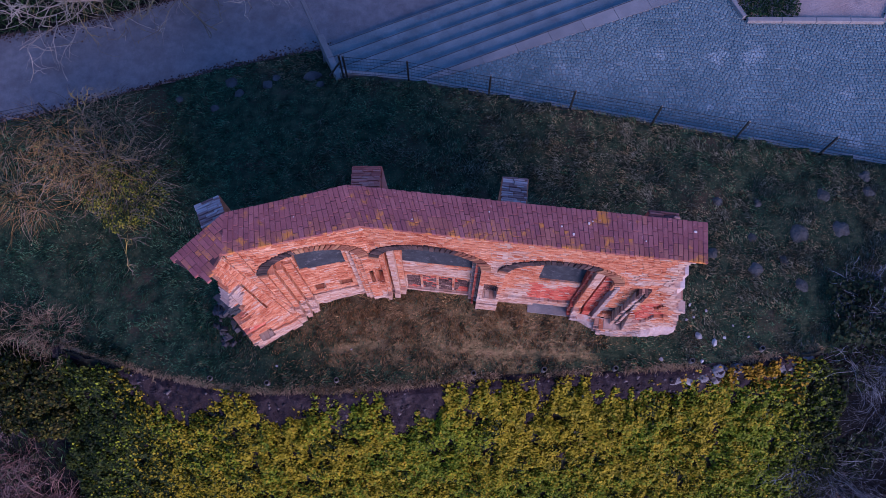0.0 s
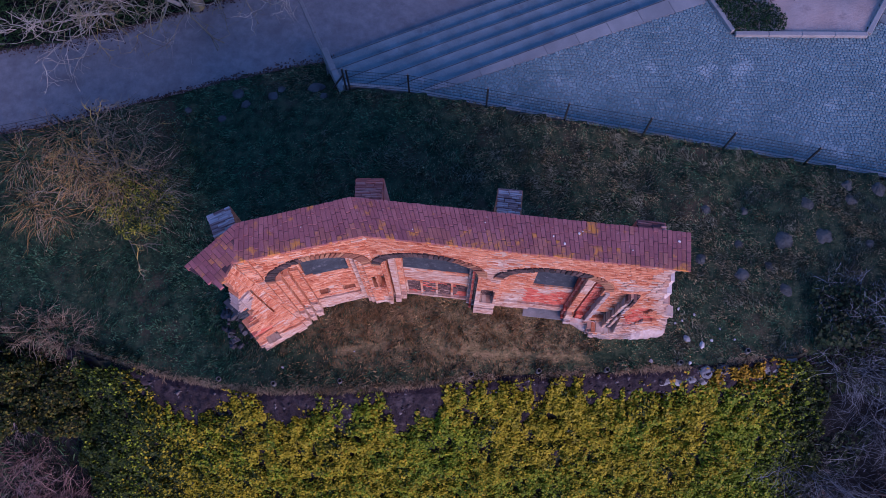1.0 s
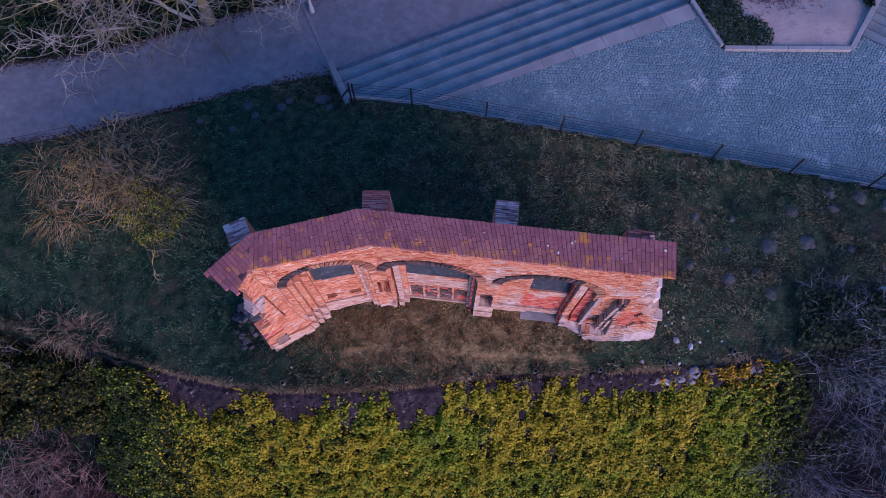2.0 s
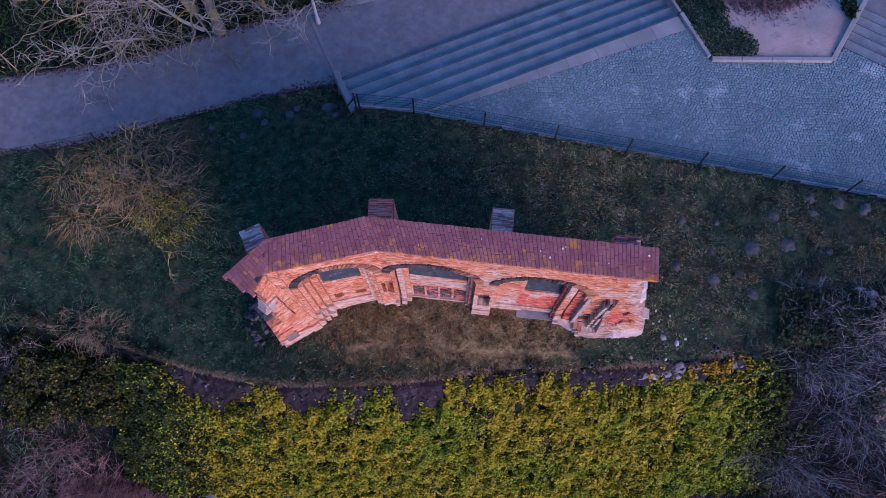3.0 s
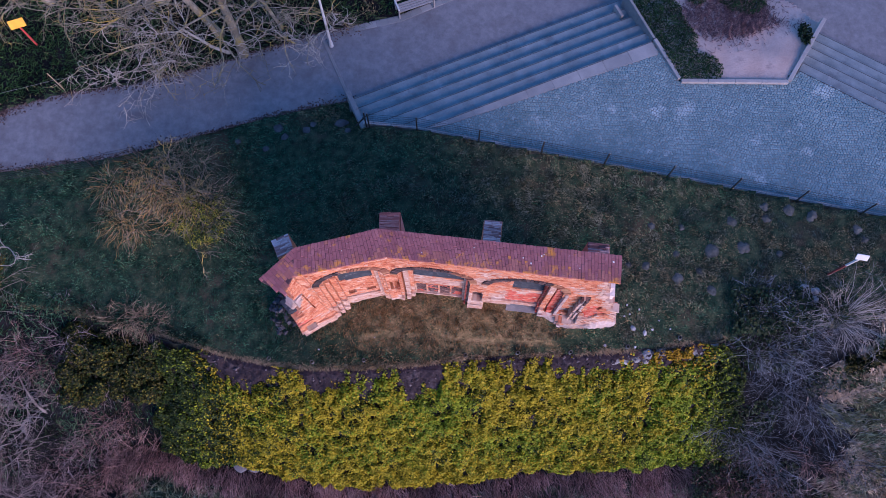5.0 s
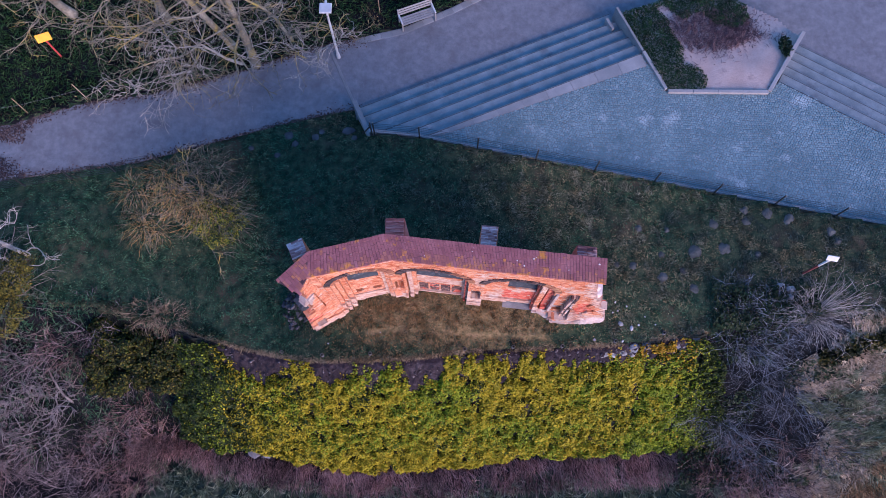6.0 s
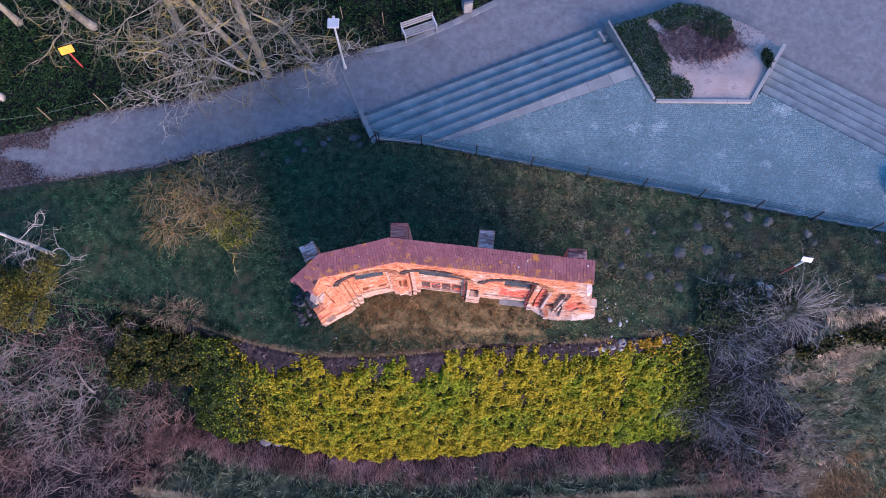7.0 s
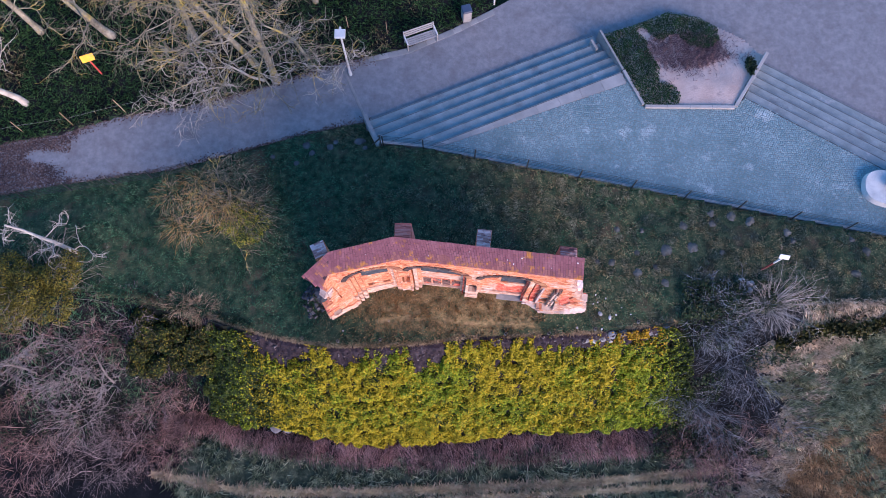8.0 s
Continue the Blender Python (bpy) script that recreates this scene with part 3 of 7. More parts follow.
def depth_two(u, z):
    """Depth of the long face and its kind of brick; None where it is open or missing."""
    n1 = noise.noise((u * 1.1, z * 1.1, 7.0))
    east = east_end(z) + 0.16 * noise.noise((z * 1.7, 0.0, 2.0))
    if u > east:
        return None
    w, kind = 0.14, 0
    top2, top3 = arch(u, *ARCHES[1][1:]), arch(u, *ARCHES[2][1:])
    if z < top2:
        w = NICHE
        if u < 0.58 and z < top2 - 0.12:
            w, kind = rib(u, RIBS_TWO_W)
            if z < 0.75:
                w, kind = w - 0.10, 2
        elif u > 2.28 and z < top2 - 0.12:
            w, kind = rib(u, RIBS_TWO_E)
            if z < 0.5:
                w -= 0.08
        elif 0.58 < u < 2.28 and z > 2.95:
            return None
        elif 0.62 < u < 2.26 and 0.50 < z < 1.62 + 0.22 * math.sqrt(max(0, 1 - ((u - 1.44) / 0.82) ** 2)):
            if any(a < u < a + 0.06 for a in (0.98, 1.40, 1.82)):
                w, kind = 0.47, 0
            else:
                w, kind = 0.51, (1 if noise.noise((u * 2.1, z * 1.5, 3.0)) + rb.gauss(0, 0.15) > 0.22 else 4)
        elif z < 0.50:
            w, kind = w - 0.04, 2
        elif z > 1.9 and n1 + rb.gauss(0, 0.12) > 0.0:
            kind = 2
    elif z < top3:
        w = NICHE - 0.04
        if u < 3.20:
            w = 0.30
        if u > 4.98 and z < top3 - 0.10:
            w, kind = rib(u, RIBS_THREE)
            if kind == 5 and (z > 2.6 or n1 > 0.25):
                kind = 2 if n1 < 0.1 else 0
            if z > 3.2 and kind in (4, 5):
                kind = 1
            w -= 0.10 * (z < 1.1) + 0.08 * (z < 0.55)
        elif 3.92 < u < 4.98 and z > 2.70:
            return None
        elif 4.05 < u < 5.1 and z < 0.62:
            w, kind = 0.46, 6
        elif z < 1.0:
            w, kind = 0.36, 2
        elif z < 2.40 and 3.85 < u and n1 + rb.gauss(0, 0.12) > -0.25:
            kind = 1
        elif z < 1.7 or n1 > 0.15:
            kind = 2
    else:
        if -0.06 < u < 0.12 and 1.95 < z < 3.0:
            # upright slot, its shade put into the brick colour
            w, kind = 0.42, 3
        if 2.50 <= u <= 3.06 and z < 4.6:
            kind = 2 if z < 2.0 or n1 > 0.2 else 0
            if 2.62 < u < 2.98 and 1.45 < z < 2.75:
                # pier hole with its inner shade coloured in
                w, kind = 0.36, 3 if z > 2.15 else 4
            if z < 0.9:
                w -= 0.05
        if u >= 5.52:
            flare = 0.34 * smooth(2.6, 0.3, z) * smooth(7.9, 6.2, u) * smooth(5.5, 5.9, u)
            w = 0.14 - flare + 0.05 * noise.noise((u * 2.0, z * 1.5, 4.0))
            kind = 2 if (z < 1.3 + n1 * 1.4 + rb.gauss(0, 0.2) or u > east - 0.25 - 0.2 * n1) else 0
            top = 3.9 - 0.5 * (u < 5.6) if u > 6.10 or u < 5.7 else 2.95
            if u < 6.40 and 0.75 < z < top:
                w, kind = rib(u, RIBS_EAST)
                if kind == 6:
                    w, kind = (0.26, 4) if 1.0 < z < 1.85 else (0.16, 1 if n1 > -0.1 else 0)
                w += 0.05 * noise.noise((u * 3, z * 2.5, 21.0))
                if kind in (4, 5) and u > 5.7:
                    kind = (5, 5, 2, 4, 3)[int(2.5 + 4.5 * noise.noise((u * 7, z * 2.0, 5.0)) + rb.gauss(0, 0.4)) % 5]
            elif z < 0.6:
                w, kind = w - 0.07 * smooth(0.6, 0.1, z) - 0.05 * noise.noise((u * 4, 0.0, 9.0)), 5 if n1 + rb.gauss(0, 0.15) > -0.35 else 2
            elif u >= 6.40 and 1.2 < z < 3.2 and noise.noise((u * 1.7, z * 1.9, 12.0)) > 0.12:
                w, kind = w + 0.08, 1
    if kind == 0 and z < 1.0:
        kind = 2 if n1 + rb.gauss(0, 0.15) > -0.15 else 0
    if kind == 0 and noise.noise((u * 0.8, z * 0.8, 17.0)) + rb.gauss(0, 0.14) > 0.36:
        kind = 2
    return w, kind


RIBS_ONE = [(0.50, 0.20, 0), (0.54, 0.34, 0), (0.68, 0.28, 0), (0.72, 0.42, 0), (0.90, 0.37, 0)]
CUTS_ONE = sorted({0.06, 0.20, 0.36, 0.90, 0.95, 2.04, 1.04, 1.32, 1.68, 2.02, 2.14, 2.26, 2.34, 2.54, *(r[0] for r in RIBS_ONE)})


def cuts_one(z):
    return CUTS_ONE + arch_cuts(z, *ARCHES[0][1:])


def depth_one(u, z):
    n1 = noise.noise((u * 1.1 + 20, z * 1.1, 7.0))
    top = arch(u, *ARCHES[0][1:])
    w, kind = 0.14, 0
    if z < top:
        w = NICHE
        if u < 0.90 and z < min(top - 0.10, 4.1):
            w, kind = rib(u, RIBS_ONE)
            if z < 1.0:
                w, kind = w - 0.08 - 0.08 * (z < 0.45), 2
        elif u > 2.14 and z < top - 0.10:
            w = 0.40 if u < 2.26 else 0.28 if u < 2.34 else 0.22
            kind = 2 if u < 2.26 or z < 0.8 else 0
        elif 0.95 < u < 2.04 and z > 3.15 - 0.1 * (u - 1.5) + 0.08 * noise.noise((u * 5, 0.0, 1.0)):
            return None
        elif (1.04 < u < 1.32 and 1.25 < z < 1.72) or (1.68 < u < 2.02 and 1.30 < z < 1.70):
            # two small holes backed by bricks coloured as shade
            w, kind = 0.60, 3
        elif z < 0.95:
            w, kind = w - 0.05, 2
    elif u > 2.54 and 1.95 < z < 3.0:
        # the slot's other half, shade-coloured too
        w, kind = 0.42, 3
    elif u < 0.20:
        w = 0.06 + 0.012 * (int(z / COURSE) % 2)
    elif u < 0.36:
        w = 0.12
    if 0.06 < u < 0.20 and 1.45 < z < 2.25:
        # narrow opening, darkened by brick colour for its shade
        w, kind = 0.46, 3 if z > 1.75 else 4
    if u < 0.36 and z < 1.4:
        w -= 0.05
        kind = 2 if n1 > -0.1 else 0
    if kind == 0 and (z < 0.6 or noise.noise((u * 0.8 + 9, z * 0.8, 17.0)) + rb.gauss(0, 0.14) > 0.36):
        kind = 2
    return w, kind


def cuts_zero(z):
    return [0.25, 0.45, 0.62, 0.97, 1.05, 1.20, 1.33]


def depth_zero(u, z):
    """The west end block, flaring downwards."""
    west = 0.12 * noise.noise((z * 2.2, 3.0, 2.0)) + 0.10 + 0.50 * smooth(3.2, 5.6, z)
    if u < west or u > 1.5:
        return None
    n1 = noise.noise((u * 1.5, z * 1.2, 31.0))
    w = 0.12 + 0.03 * noise.noise((u * 2, z * 2, 8.0)) - 0.06 * (z < 0.5)
    kind = 0
    if u < 0.45 and z > 2.4:
        w += 0.10
    if 3.8 < z < 4.75 and u < west + 0.42:
        w, kind = w - 0.06, 5
    elif 2.5 < z < 3.8 and u < west + 0.34 and noise.noise((u * 3, z * 1.5, 3.0)) > -0.4:
        w, kind = w + 0.16, 6
    elif 1.2 < z < 2.6 and u < 0.62 and n1 > 0.0:
        w, kind = w + 0.05, 1
    if 0.97 < u < 1.05 and 2.4 < z < 4.6:
        w, kind = w + 0.16, 0
    if 1.05 < u < 1.33:
        w -= 0.05
    if 0.25 < u < 0.62 and 0.15 < z < 0.75:
        w, kind = 0.30, 4
    if kind == 0 and (n1 + rb.gauss(0, 0.15) > 0.45 or z < 0.45):
        kind = 2
    return w, kind


def lay(face, u_lo, u_hi, z_lo, z_hi, depth, cuts, vs, fs, mi):
    """Courses of single bricks over a face, headers and stretchers in turn, cut clean at the edges of ribs and openings."""
    for r in range(int((z_hi - z_lo) / COURSE)):
        z = z_lo + r * COURSE
        fixed = []
        for c in sorted(c for c in cuts(z + COURSE / 2) if u_lo < c < u_hi):
            l, g = depth(c - 0.015, z + COURSE / 2), depth(c + 0.015, z + COURSE / 2)
            if l is None or g is None or abs(l[0] - g[0]) > 0.03:
                fixed.append(c)
        joints, u, k = [], u_lo - rb.uniform(0.0, HALF), r
        while u < u_hi:
            joints.append(u)
            u += HALF if k % 2 == 0 or r % 2 == 0 else HALF * 2
            k += 1
        edges = sorted(fixed + [j for j in joints if j > u_lo and all(abs(j - c) > 0.04 for c in fixed)] + [u_lo, u_hi])
        for a, b in zip(edges, edges[1:]):
            if b - a < 0.02:
                continue
            cell = depth((a + b) / 2, z + COURSE / 2)
            if cell is None:
                continue
            w, kind = cell
            w0 = w + rb.gauss(0, 0.005) - (0.02 if rb.random() < 0.02 else 0) + (0.025 if rb.random() < 0.04 else 0)
            a2, b2 = a + JOINT * 0.28 + rb.uniform(-0.002, 0.002), b - JOINT * 0.28 + rb.uniform(-0.002, 0.002)
            z0, z1 = z + JOINT / 2 + rb.uniform(-0.003, 0.003), z + COURSE - JOINT / 2 + rb.uniform(-0.003, 0.003)
            o = len(vs)
            for ww in (w0, w + 0.30):
                for uu, zz in ((a2, z0), (b2, z0), (b2, z1), (a2, z1)):
                    vs.append(face.at(uu, ww, zz))
            fs.append((o, o + 1, o + 2, o + 3))
            fs.append((o + 1, o, o + 4, o + 5))
            fs.append((o + 2, o + 1, o + 5, o + 6))
            fs.append((o + 3, o + 2, o + 6, o + 7))
            fs.append((o, o + 3, o + 7, o + 4))
            mi.extend([kind] * 5)
            if kind not in (3, 6):
                o = len(vs)
                for uu, zz in ((a - 0.001, z - 0.001), (b + 0.001, z - 0.001), (b + 0.001, z + COURSE + 0.001), (a - 0.001, z + COURSE + 0.001)):
                    vs.append(face.at(uu, w + 0.012, zz))
                fs.append((o, o + 1, o + 2, o + 3))
                mi.append(7)


M["ledge"] = surface("ledge", [(0.2, (0.15, 0.145, 0.145)), (0.6, (0.25, 0.24, 0.235)), (0.9, (0.40, 0.37, 0.35))], 2.5, 25, 0.9, 0.5)
KINDS = [M["brick"], M["brick_red"], M["brick_pale"], M["brick_shade"], M["brick_grey"], M["lime_coat"], M["slate"], M["brick_joint"]]
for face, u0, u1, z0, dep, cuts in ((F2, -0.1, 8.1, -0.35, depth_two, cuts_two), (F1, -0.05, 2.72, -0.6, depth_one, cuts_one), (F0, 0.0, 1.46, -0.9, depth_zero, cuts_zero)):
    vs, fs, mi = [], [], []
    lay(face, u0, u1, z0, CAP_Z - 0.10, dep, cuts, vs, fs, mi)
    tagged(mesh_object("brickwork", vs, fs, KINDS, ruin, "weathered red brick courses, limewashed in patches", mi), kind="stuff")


# the wall behind: mortar core with window openings cut through
def prism(name, quads, z0, z1, material, label=""):
    bm = bmesh.new()
    for poly in quads:
        top = [bm.verts.new((p[0], p[1], z1)) for p in poly]
        low = [bm.verts.new((p[0], p[1], z0)) for p in poly]
        bm.faces.new(top)
        bm.faces.new(low[::-1])
        for i in range(len(poly)):
            j = (i + 1) % len(poly)
            bm.faces.new((top[i], low[i], low[j], top[j]))
    bmesh.ops.recalc_face_normals(bm, faces=bm.faces)
    return part(name, bm, material, ruin, label)


def band_on(face, u0, u1, w0, w1, z0, z1, material, name="core"):
    quad = [face.at(u0, w0, 0), face.at(u1, w0, 0), face.at(u1, w1, 0), face.at(u0, w1, 0)]
    return prism(name, [quad], z0, z1, material)


WB = 0.80
for face, runs in ((F1, [(-0.1, 0.95, None), (0.95, 2.04, 3.1), (2.04, 2.72, None)]), (F2, [(-0.1, 0.58, None), (0.58, 2.28, 2.9), (2.28, 3.92, None), (3.92, 4.98, 2.65), (4.98, 6.62, None)])):
    for u0, u1, sill in runs:
        if sill is None:
            band_on(face, u0, u1, 0.66, WB, -1.2, CAP_Z - 0.09, M["mortar"])
        else:
            band_on(face, u0, u1, 0.66, WB, -1.2, sill, M["mortar"])
            band_on(face, u0, u1, 0.60, WB, 4.75, CAP_Z - 0.09, M["mortar"])
            # grey sloping sill of the blocked window
            bm = bmesh.new()
            pts = [face.at(u0, 0.48, sill + 0.02), face.at(u1, 0.48, sill + 0.02), face.at(u1, 0.80, 4.8), face.at(u0, 0.80, 4.8)]
            back = [(p[0] + face.n.x * 0.1, p[1] + face.n.y * 0.1, p[2] - 0.02) for p in pts]
            v = [bm.verts.new(p) for p in pts + back]
            for q in ((0, 1, 2, 3), (7, 6, 5, 4), (0, 4, 5, 1), (1, 5, 6, 2), (2, 6, 7, 3), (3, 7, 4, 0)):
                bm.faces.new([v[k] for k in q])
            part("blocked_window", bm, M["slate"], ruin, "smooth dark grey panel closing the arched window")
prism("core", [[Q0.lerp(Q1, 0.45) + F0.n * 0.3, Q1 + F0.n * 0.2, R1 - F1.n * 0.05, R0.lerp(R1, 0.35) + Vector((0.15, -0.05, 0))]], -1.2, CAP_Z - 0.09, M["mortar"])
# flared lower mass at both broken ends
for face, u0, u1, zs in ((F2, 6.6, 7.75, (-0.6, 1.2, 2.6, 3.8, 4.8)),):
    for i in range(len(zs) - 1):
        f_ = 1 - (i + 0.6) / len(zs)
        band_on(face, u0, u0 + (u1 - u0) * f_, 0.28, 0.80, zs[i], zs[i + 1], M["plaster"], "broken_end")
prism("broken_end", [[Vector((-4.75, 4.1, 0)), Vector((-3.95, 4.55, 0)), Vector((-4.3, 5.0, 0)), Vector((-5.0, 4.6, 0))]], -1.2, 2.2, M["brick_dark"])

# grey ledge under the third arch
band_on(F2, 3.92, 5.06, 0.15, 0.42, -0.5, 0.42, M["ledge"], "ledge")


def lime(name, face, u_of, z0, z1, w_of, nu=26, nz=26):
    """A lumpy coat of lime render clinging to the face; s runs across it, z up."""
    vs, fs = [], []
    for j in range(nz + 1):
        z = z0 + (z1 - z0) * j / nz
        for i in range(nu + 1):
            s_ = i / nu
            lump = 0.05 * noise.noise((s_ * 5, z * 2.6, 9.0)) + 0.025 * noise.noise((s_ * 14, z * 8, 2.0))
            vs.append(face.at(u_of(s_, z), w_of(s_, z) - lump, z))
    for j in range(nz):
        for i in range(nu):
            a = j * (nu + 1) + i
            fs.append((a, a + 1, a + nu + 2, a + nu + 1))
    return mesh_object(name, vs, fs, M["lime_coat"], ruin, "pale lime render clinging to the broken brick")


lime("lime_render", F2, lambda s, z: 5.15 + s * (east_end(z) - 5.1), -0.5, 0.75,
     lambda s, z: (0.10 - (0.22 + 0.20 * noise.noise((s * 5, 0.0, 8.0)) + 0.10 * noise.noise((s * 13, 0.0, 3.0))) * smooth(0.0, 0.14, s) * smooth(1.06, 0.86, s)) * smooth(1.15 + 0.4 * noise.noise((s * 6, 0.0, 5.0)), 0.2, z) + 0.30 * smooth(0.25, 1.1 + 0.4 * noise.noise((s * 6, 0.0, 5.0)), z), 40, 16)

# coping: a bed of mortar and single bricks laid across the wall
prism("coping_bed", [[Q1, Q2, R2, R1], [Q2, Q3, R3, R2], [Q0, Q1, R1, R0]], CAP_Z - 0.10, CAP_Z + 0.026, M["joint_cap"])


def cap_brick(corners, z, drop, mat_):
    """One coping brick on four plan corners, its upper edges worn round."""
    mid = sum(corners, Vector()) / 4
    vs = [(p.x - mid.x, p.y - mid.y, -drop) for p in corners]
    for inset, h in ((0.0, 0.026), (0.006, 0.036)):
        for p in corners:
            q = p + (mid - p).normalized() * inset * 1.4
            vs.append((q.x - mid.x, q.y - mid.y, h))
    fs = [(8, 9, 10, 11), (3, 2, 1, 0)]
    for o in (0, 4):
        fs += [(o + k, o + (k + 1) % 4, o + 4 + (k + 1) % 4, o + 4 + k) for k in range(4)]
    ob = mesh_object("brick", vs, fs, mat_, ruin)
    ob.matrix_world = pose(mid.x, mid.y, z, rb.gauss(0, 0.5), rb.gauss(0, 0.5), 0)
    return ob


def cap_run(A, B, C, D):
    """Bricks from front edge A-B to back edge D-C."""
    n = round((C - D).length / 0.098)
    at = lambda t, s: A.lerp(B, t).lerp(D.lerp(C, t), s)
    for i in range(n):
        L = (at((i + 0.5) / n, 1) - at((i + 0.5) / n, 0)).length
        s = -0.05 / L
        end = 1 + (0.03 + rb.uniform(-0.006, 0.010)) / L
        first = True
        while s < end - 0.03:
            ln = (rb.choice((0.09, 0.13, 0.20, 0.25)) if first else rb.choice((0.13, 0.20, 0.25, 0.25, 0.25, 0.28))) / L
            first = False
            e = end if end - s - ln < 0.08 / L else s + ln
            g = rb.choice((0.0015, 0.0025, 0.005)) / L
            t0, t1 = (i + 0.018 + rb.uniform(0, 0.03)) / n, (i + 0.982 - rb.uniform(0, 0.03)) / n
            mossy = rb.random() < 0.8 * smooth(0.34, 0.0, s) + 0.02
            cap_brick([at(t0, s + g), at(t1, s + g), at(t1, e - g), at(t0, e - g)], CAP_Z + rb.uniform(-0.005, 0.005), 0.036, M["cap_lichen" if mossy else "cap_brick"])
            s = e


cap_run(Q1, Q2, R2, R1)
cap_run(Q2, Q3, R3, R2)
tip = [(p.x, p.y) for p in (R0, R1, Q1, Q0)]
along, across = (R1 - R0).normalized(), Vector(((R1 - R0).y, -(R1 - R0).x, 0)).normalized()
n_tip = round((R1 - R0).length / 0.098)
for i in range(-2, n_tip):
    root, s = R0 + along * ((i + 0.5) * (R1 - R0).length / n_tip), -0.03
    while s < 1.2:
        ln = rb.choice((0.13, 0.20, 0.25, 0.25))
        c = root + across * (s + ln * 0.5)
        if inside(c.x, c.y, tip) or (s < 0 <= i):
            a, b = root + across * (s + 0.003), root + across * (s + ln - 0.003)
            cap_brick([a - along * 0.0465, a + along * 0.0465, b + along * 0.0465, b - along * 0.0465][::-1], CAP_Z + rb.uniform(-0.005, 0.005), 0.036, M["cap_lichen" if rb.random() < 0.15 + 0.8 * s else "cap_brick"])
        s += ln


# arch rings of radial bricks
def arch_ring(face, u0, u1, spring, rise, dark):
    cu, hw = (u0 + u1) / 2, (u1 - u0) / 2
    n = 34
    for i in range(n):
        a = math.pi * (i + 0.5) / n
        u, z = cu - hw * math.cos(a), spring + rise * math.sin(a)
        nu, nz = -math.cos(a) / hw, math.sin(a) / rise
        l = math.hypot(nu, nz)
        nu, nz = nu / l, nz / l
        step = math.pi / n * math.hypot(hw * math.sin(a), rise * math.cos(a))
        t = i / n
        is_dark = dark[0] <= t <= dark[1]
        me = RING[is_dark]
        ob = new("arch_brick", me)
        ob.parent = ruin
        X = Vector((face.d.x * nu, face.d.y * nu, nz))
        Z = face.n
        Y = Z.cross(X)
        rot = Matrix((X, Y, Z)).transposed().to_4x4()
        wob = rb.uniform(-0.01, 0.012)
        ob.matrix_world = Matrix.Translation(face.at(u + nu * 0.09, 0.29 + wob - 0.02, z + nz * 0.09)) @ rot @ Matrix.Diagonal((1, max(0.4, (step - 0.012) / 0.07), 1, 1))


RING = {}
for key, mat_ in ((True, M["brick_dark"]), (False, M["brick_arch"])):
    bm = box_bm((0.23, 0.07, 0.34), (0, 0, 0), 0.006)
    me = bpy.data.meshes.new("arch_brick")
    bm.to_mesh(me)
    bm.free()
    me.materials.append(mat_)
    RING[key] = me
arch_ring(*ARCHES[0], (0.05, 0.42))
arch_ring(*ARCHES[1], (0.02, 0.62))
arch_ring(*ARCHES[2], (0.05, 0.66))


# buttresses on the back, with sloped brick tops
def buttress(u_face, u, width, proj, z_in, z_out, material, label, top_mat):
    face = u_face
    b = empty("buttress")
    b.parent = ruin
    b["label"] = label
    n_c = 24
    prof = [(0.76, -1.5), (0.76, z_in), (0.80 + proj, z_out), (0.80 + proj, -1.5)]
    bm = bmesh.new()
    l = [bm.verts.new(face.at(u, w, z)) for w, z in prof]
    r = [bm.verts.new(face.at(u + width, w, z)) for w, z in prof]
    bm.faces.new(l)
    bm.faces.new(r[::-1])
    for i in range(4):
        j = (i + 1) % 4
        bm.faces.new((l[i], r[i], r[j], l[j]))
    bmesh.ops.recalc_face_normals(bm, faces=bm.faces)
    part("buttress_core", bm, material, b)
    rows = max(6, round(proj / 0.052))
    for i in range(rows):
        t = (i + 0.5) / rows
        uu = u + rb.uniform(-0.01, 0.02)
        while uu < u + width - 0.03:
            L = min(rb.choice((0.16, 0.22, 0.25, 0.33)), u + width - rb.uniform(0.0, 0.03) - uu)
            bm = box_bm((L - 0.008, proj / rows * 0.80, 0.07), (0, 0, 0), 0.006)
            ob = part("brick", bm, top_mat, b)
            p = face.at(uu + L / 2, 0.80 + proj * t, z_in + (z_out - z_in) * t + 0.02 + rb.uniform(-0.025, 0.02))
            ob.matrix_world = Matrix.Translation(p) @ Matrix.Rotation(math.atan2(face.d.y, face.d.x) + rb.gauss(0, 0.02), 4, "Z")
            uu += L


M["butt_grey"] = surface("butt_grey", [(0.1, (0.22, 0.10, 0.085)), (0.5, (0.40, 0.23, 0.20)), (0.95, (0.60, 0.43, 0.39))], 2.0, 40, 0.9, 0.4, "object", 0.42)
M["butt_dark"] = surface("butt_dark", [(0.1, (0.10, 0.04, 0.04)), (0.5, (0.19, 0.085, 0.08)), (0.95, (0.38, 0.24, 0.22))], 2.0, 40, 0.9, 0.4, "object", 0.4)
M["butt_red"] = surface("butt_red", [(0.1, (0.34, 0.075, 0.05)), (0.5, (0.52, 0.15, 0.105)), (0.95, (0.64, 0.29, 0.22))], 2.0, 40, 0.9, 0.4, "object", 0.24)
# brighter red brick, sunlight on the buttress side put into the colour
M["butt_side_sunlit"] = surface("butt_side_sunlit", [(0.1, (0.50, 0.10, 0.06)), (0.5, (0.66, 0.17, 0.10)), (0.95, (0.72, 0.30, 0.2))], 2.0, 12, 0.9, 0.5)
TURNED = Vector((math.cos(radians(25)), math.sin(radians(25)), 0))
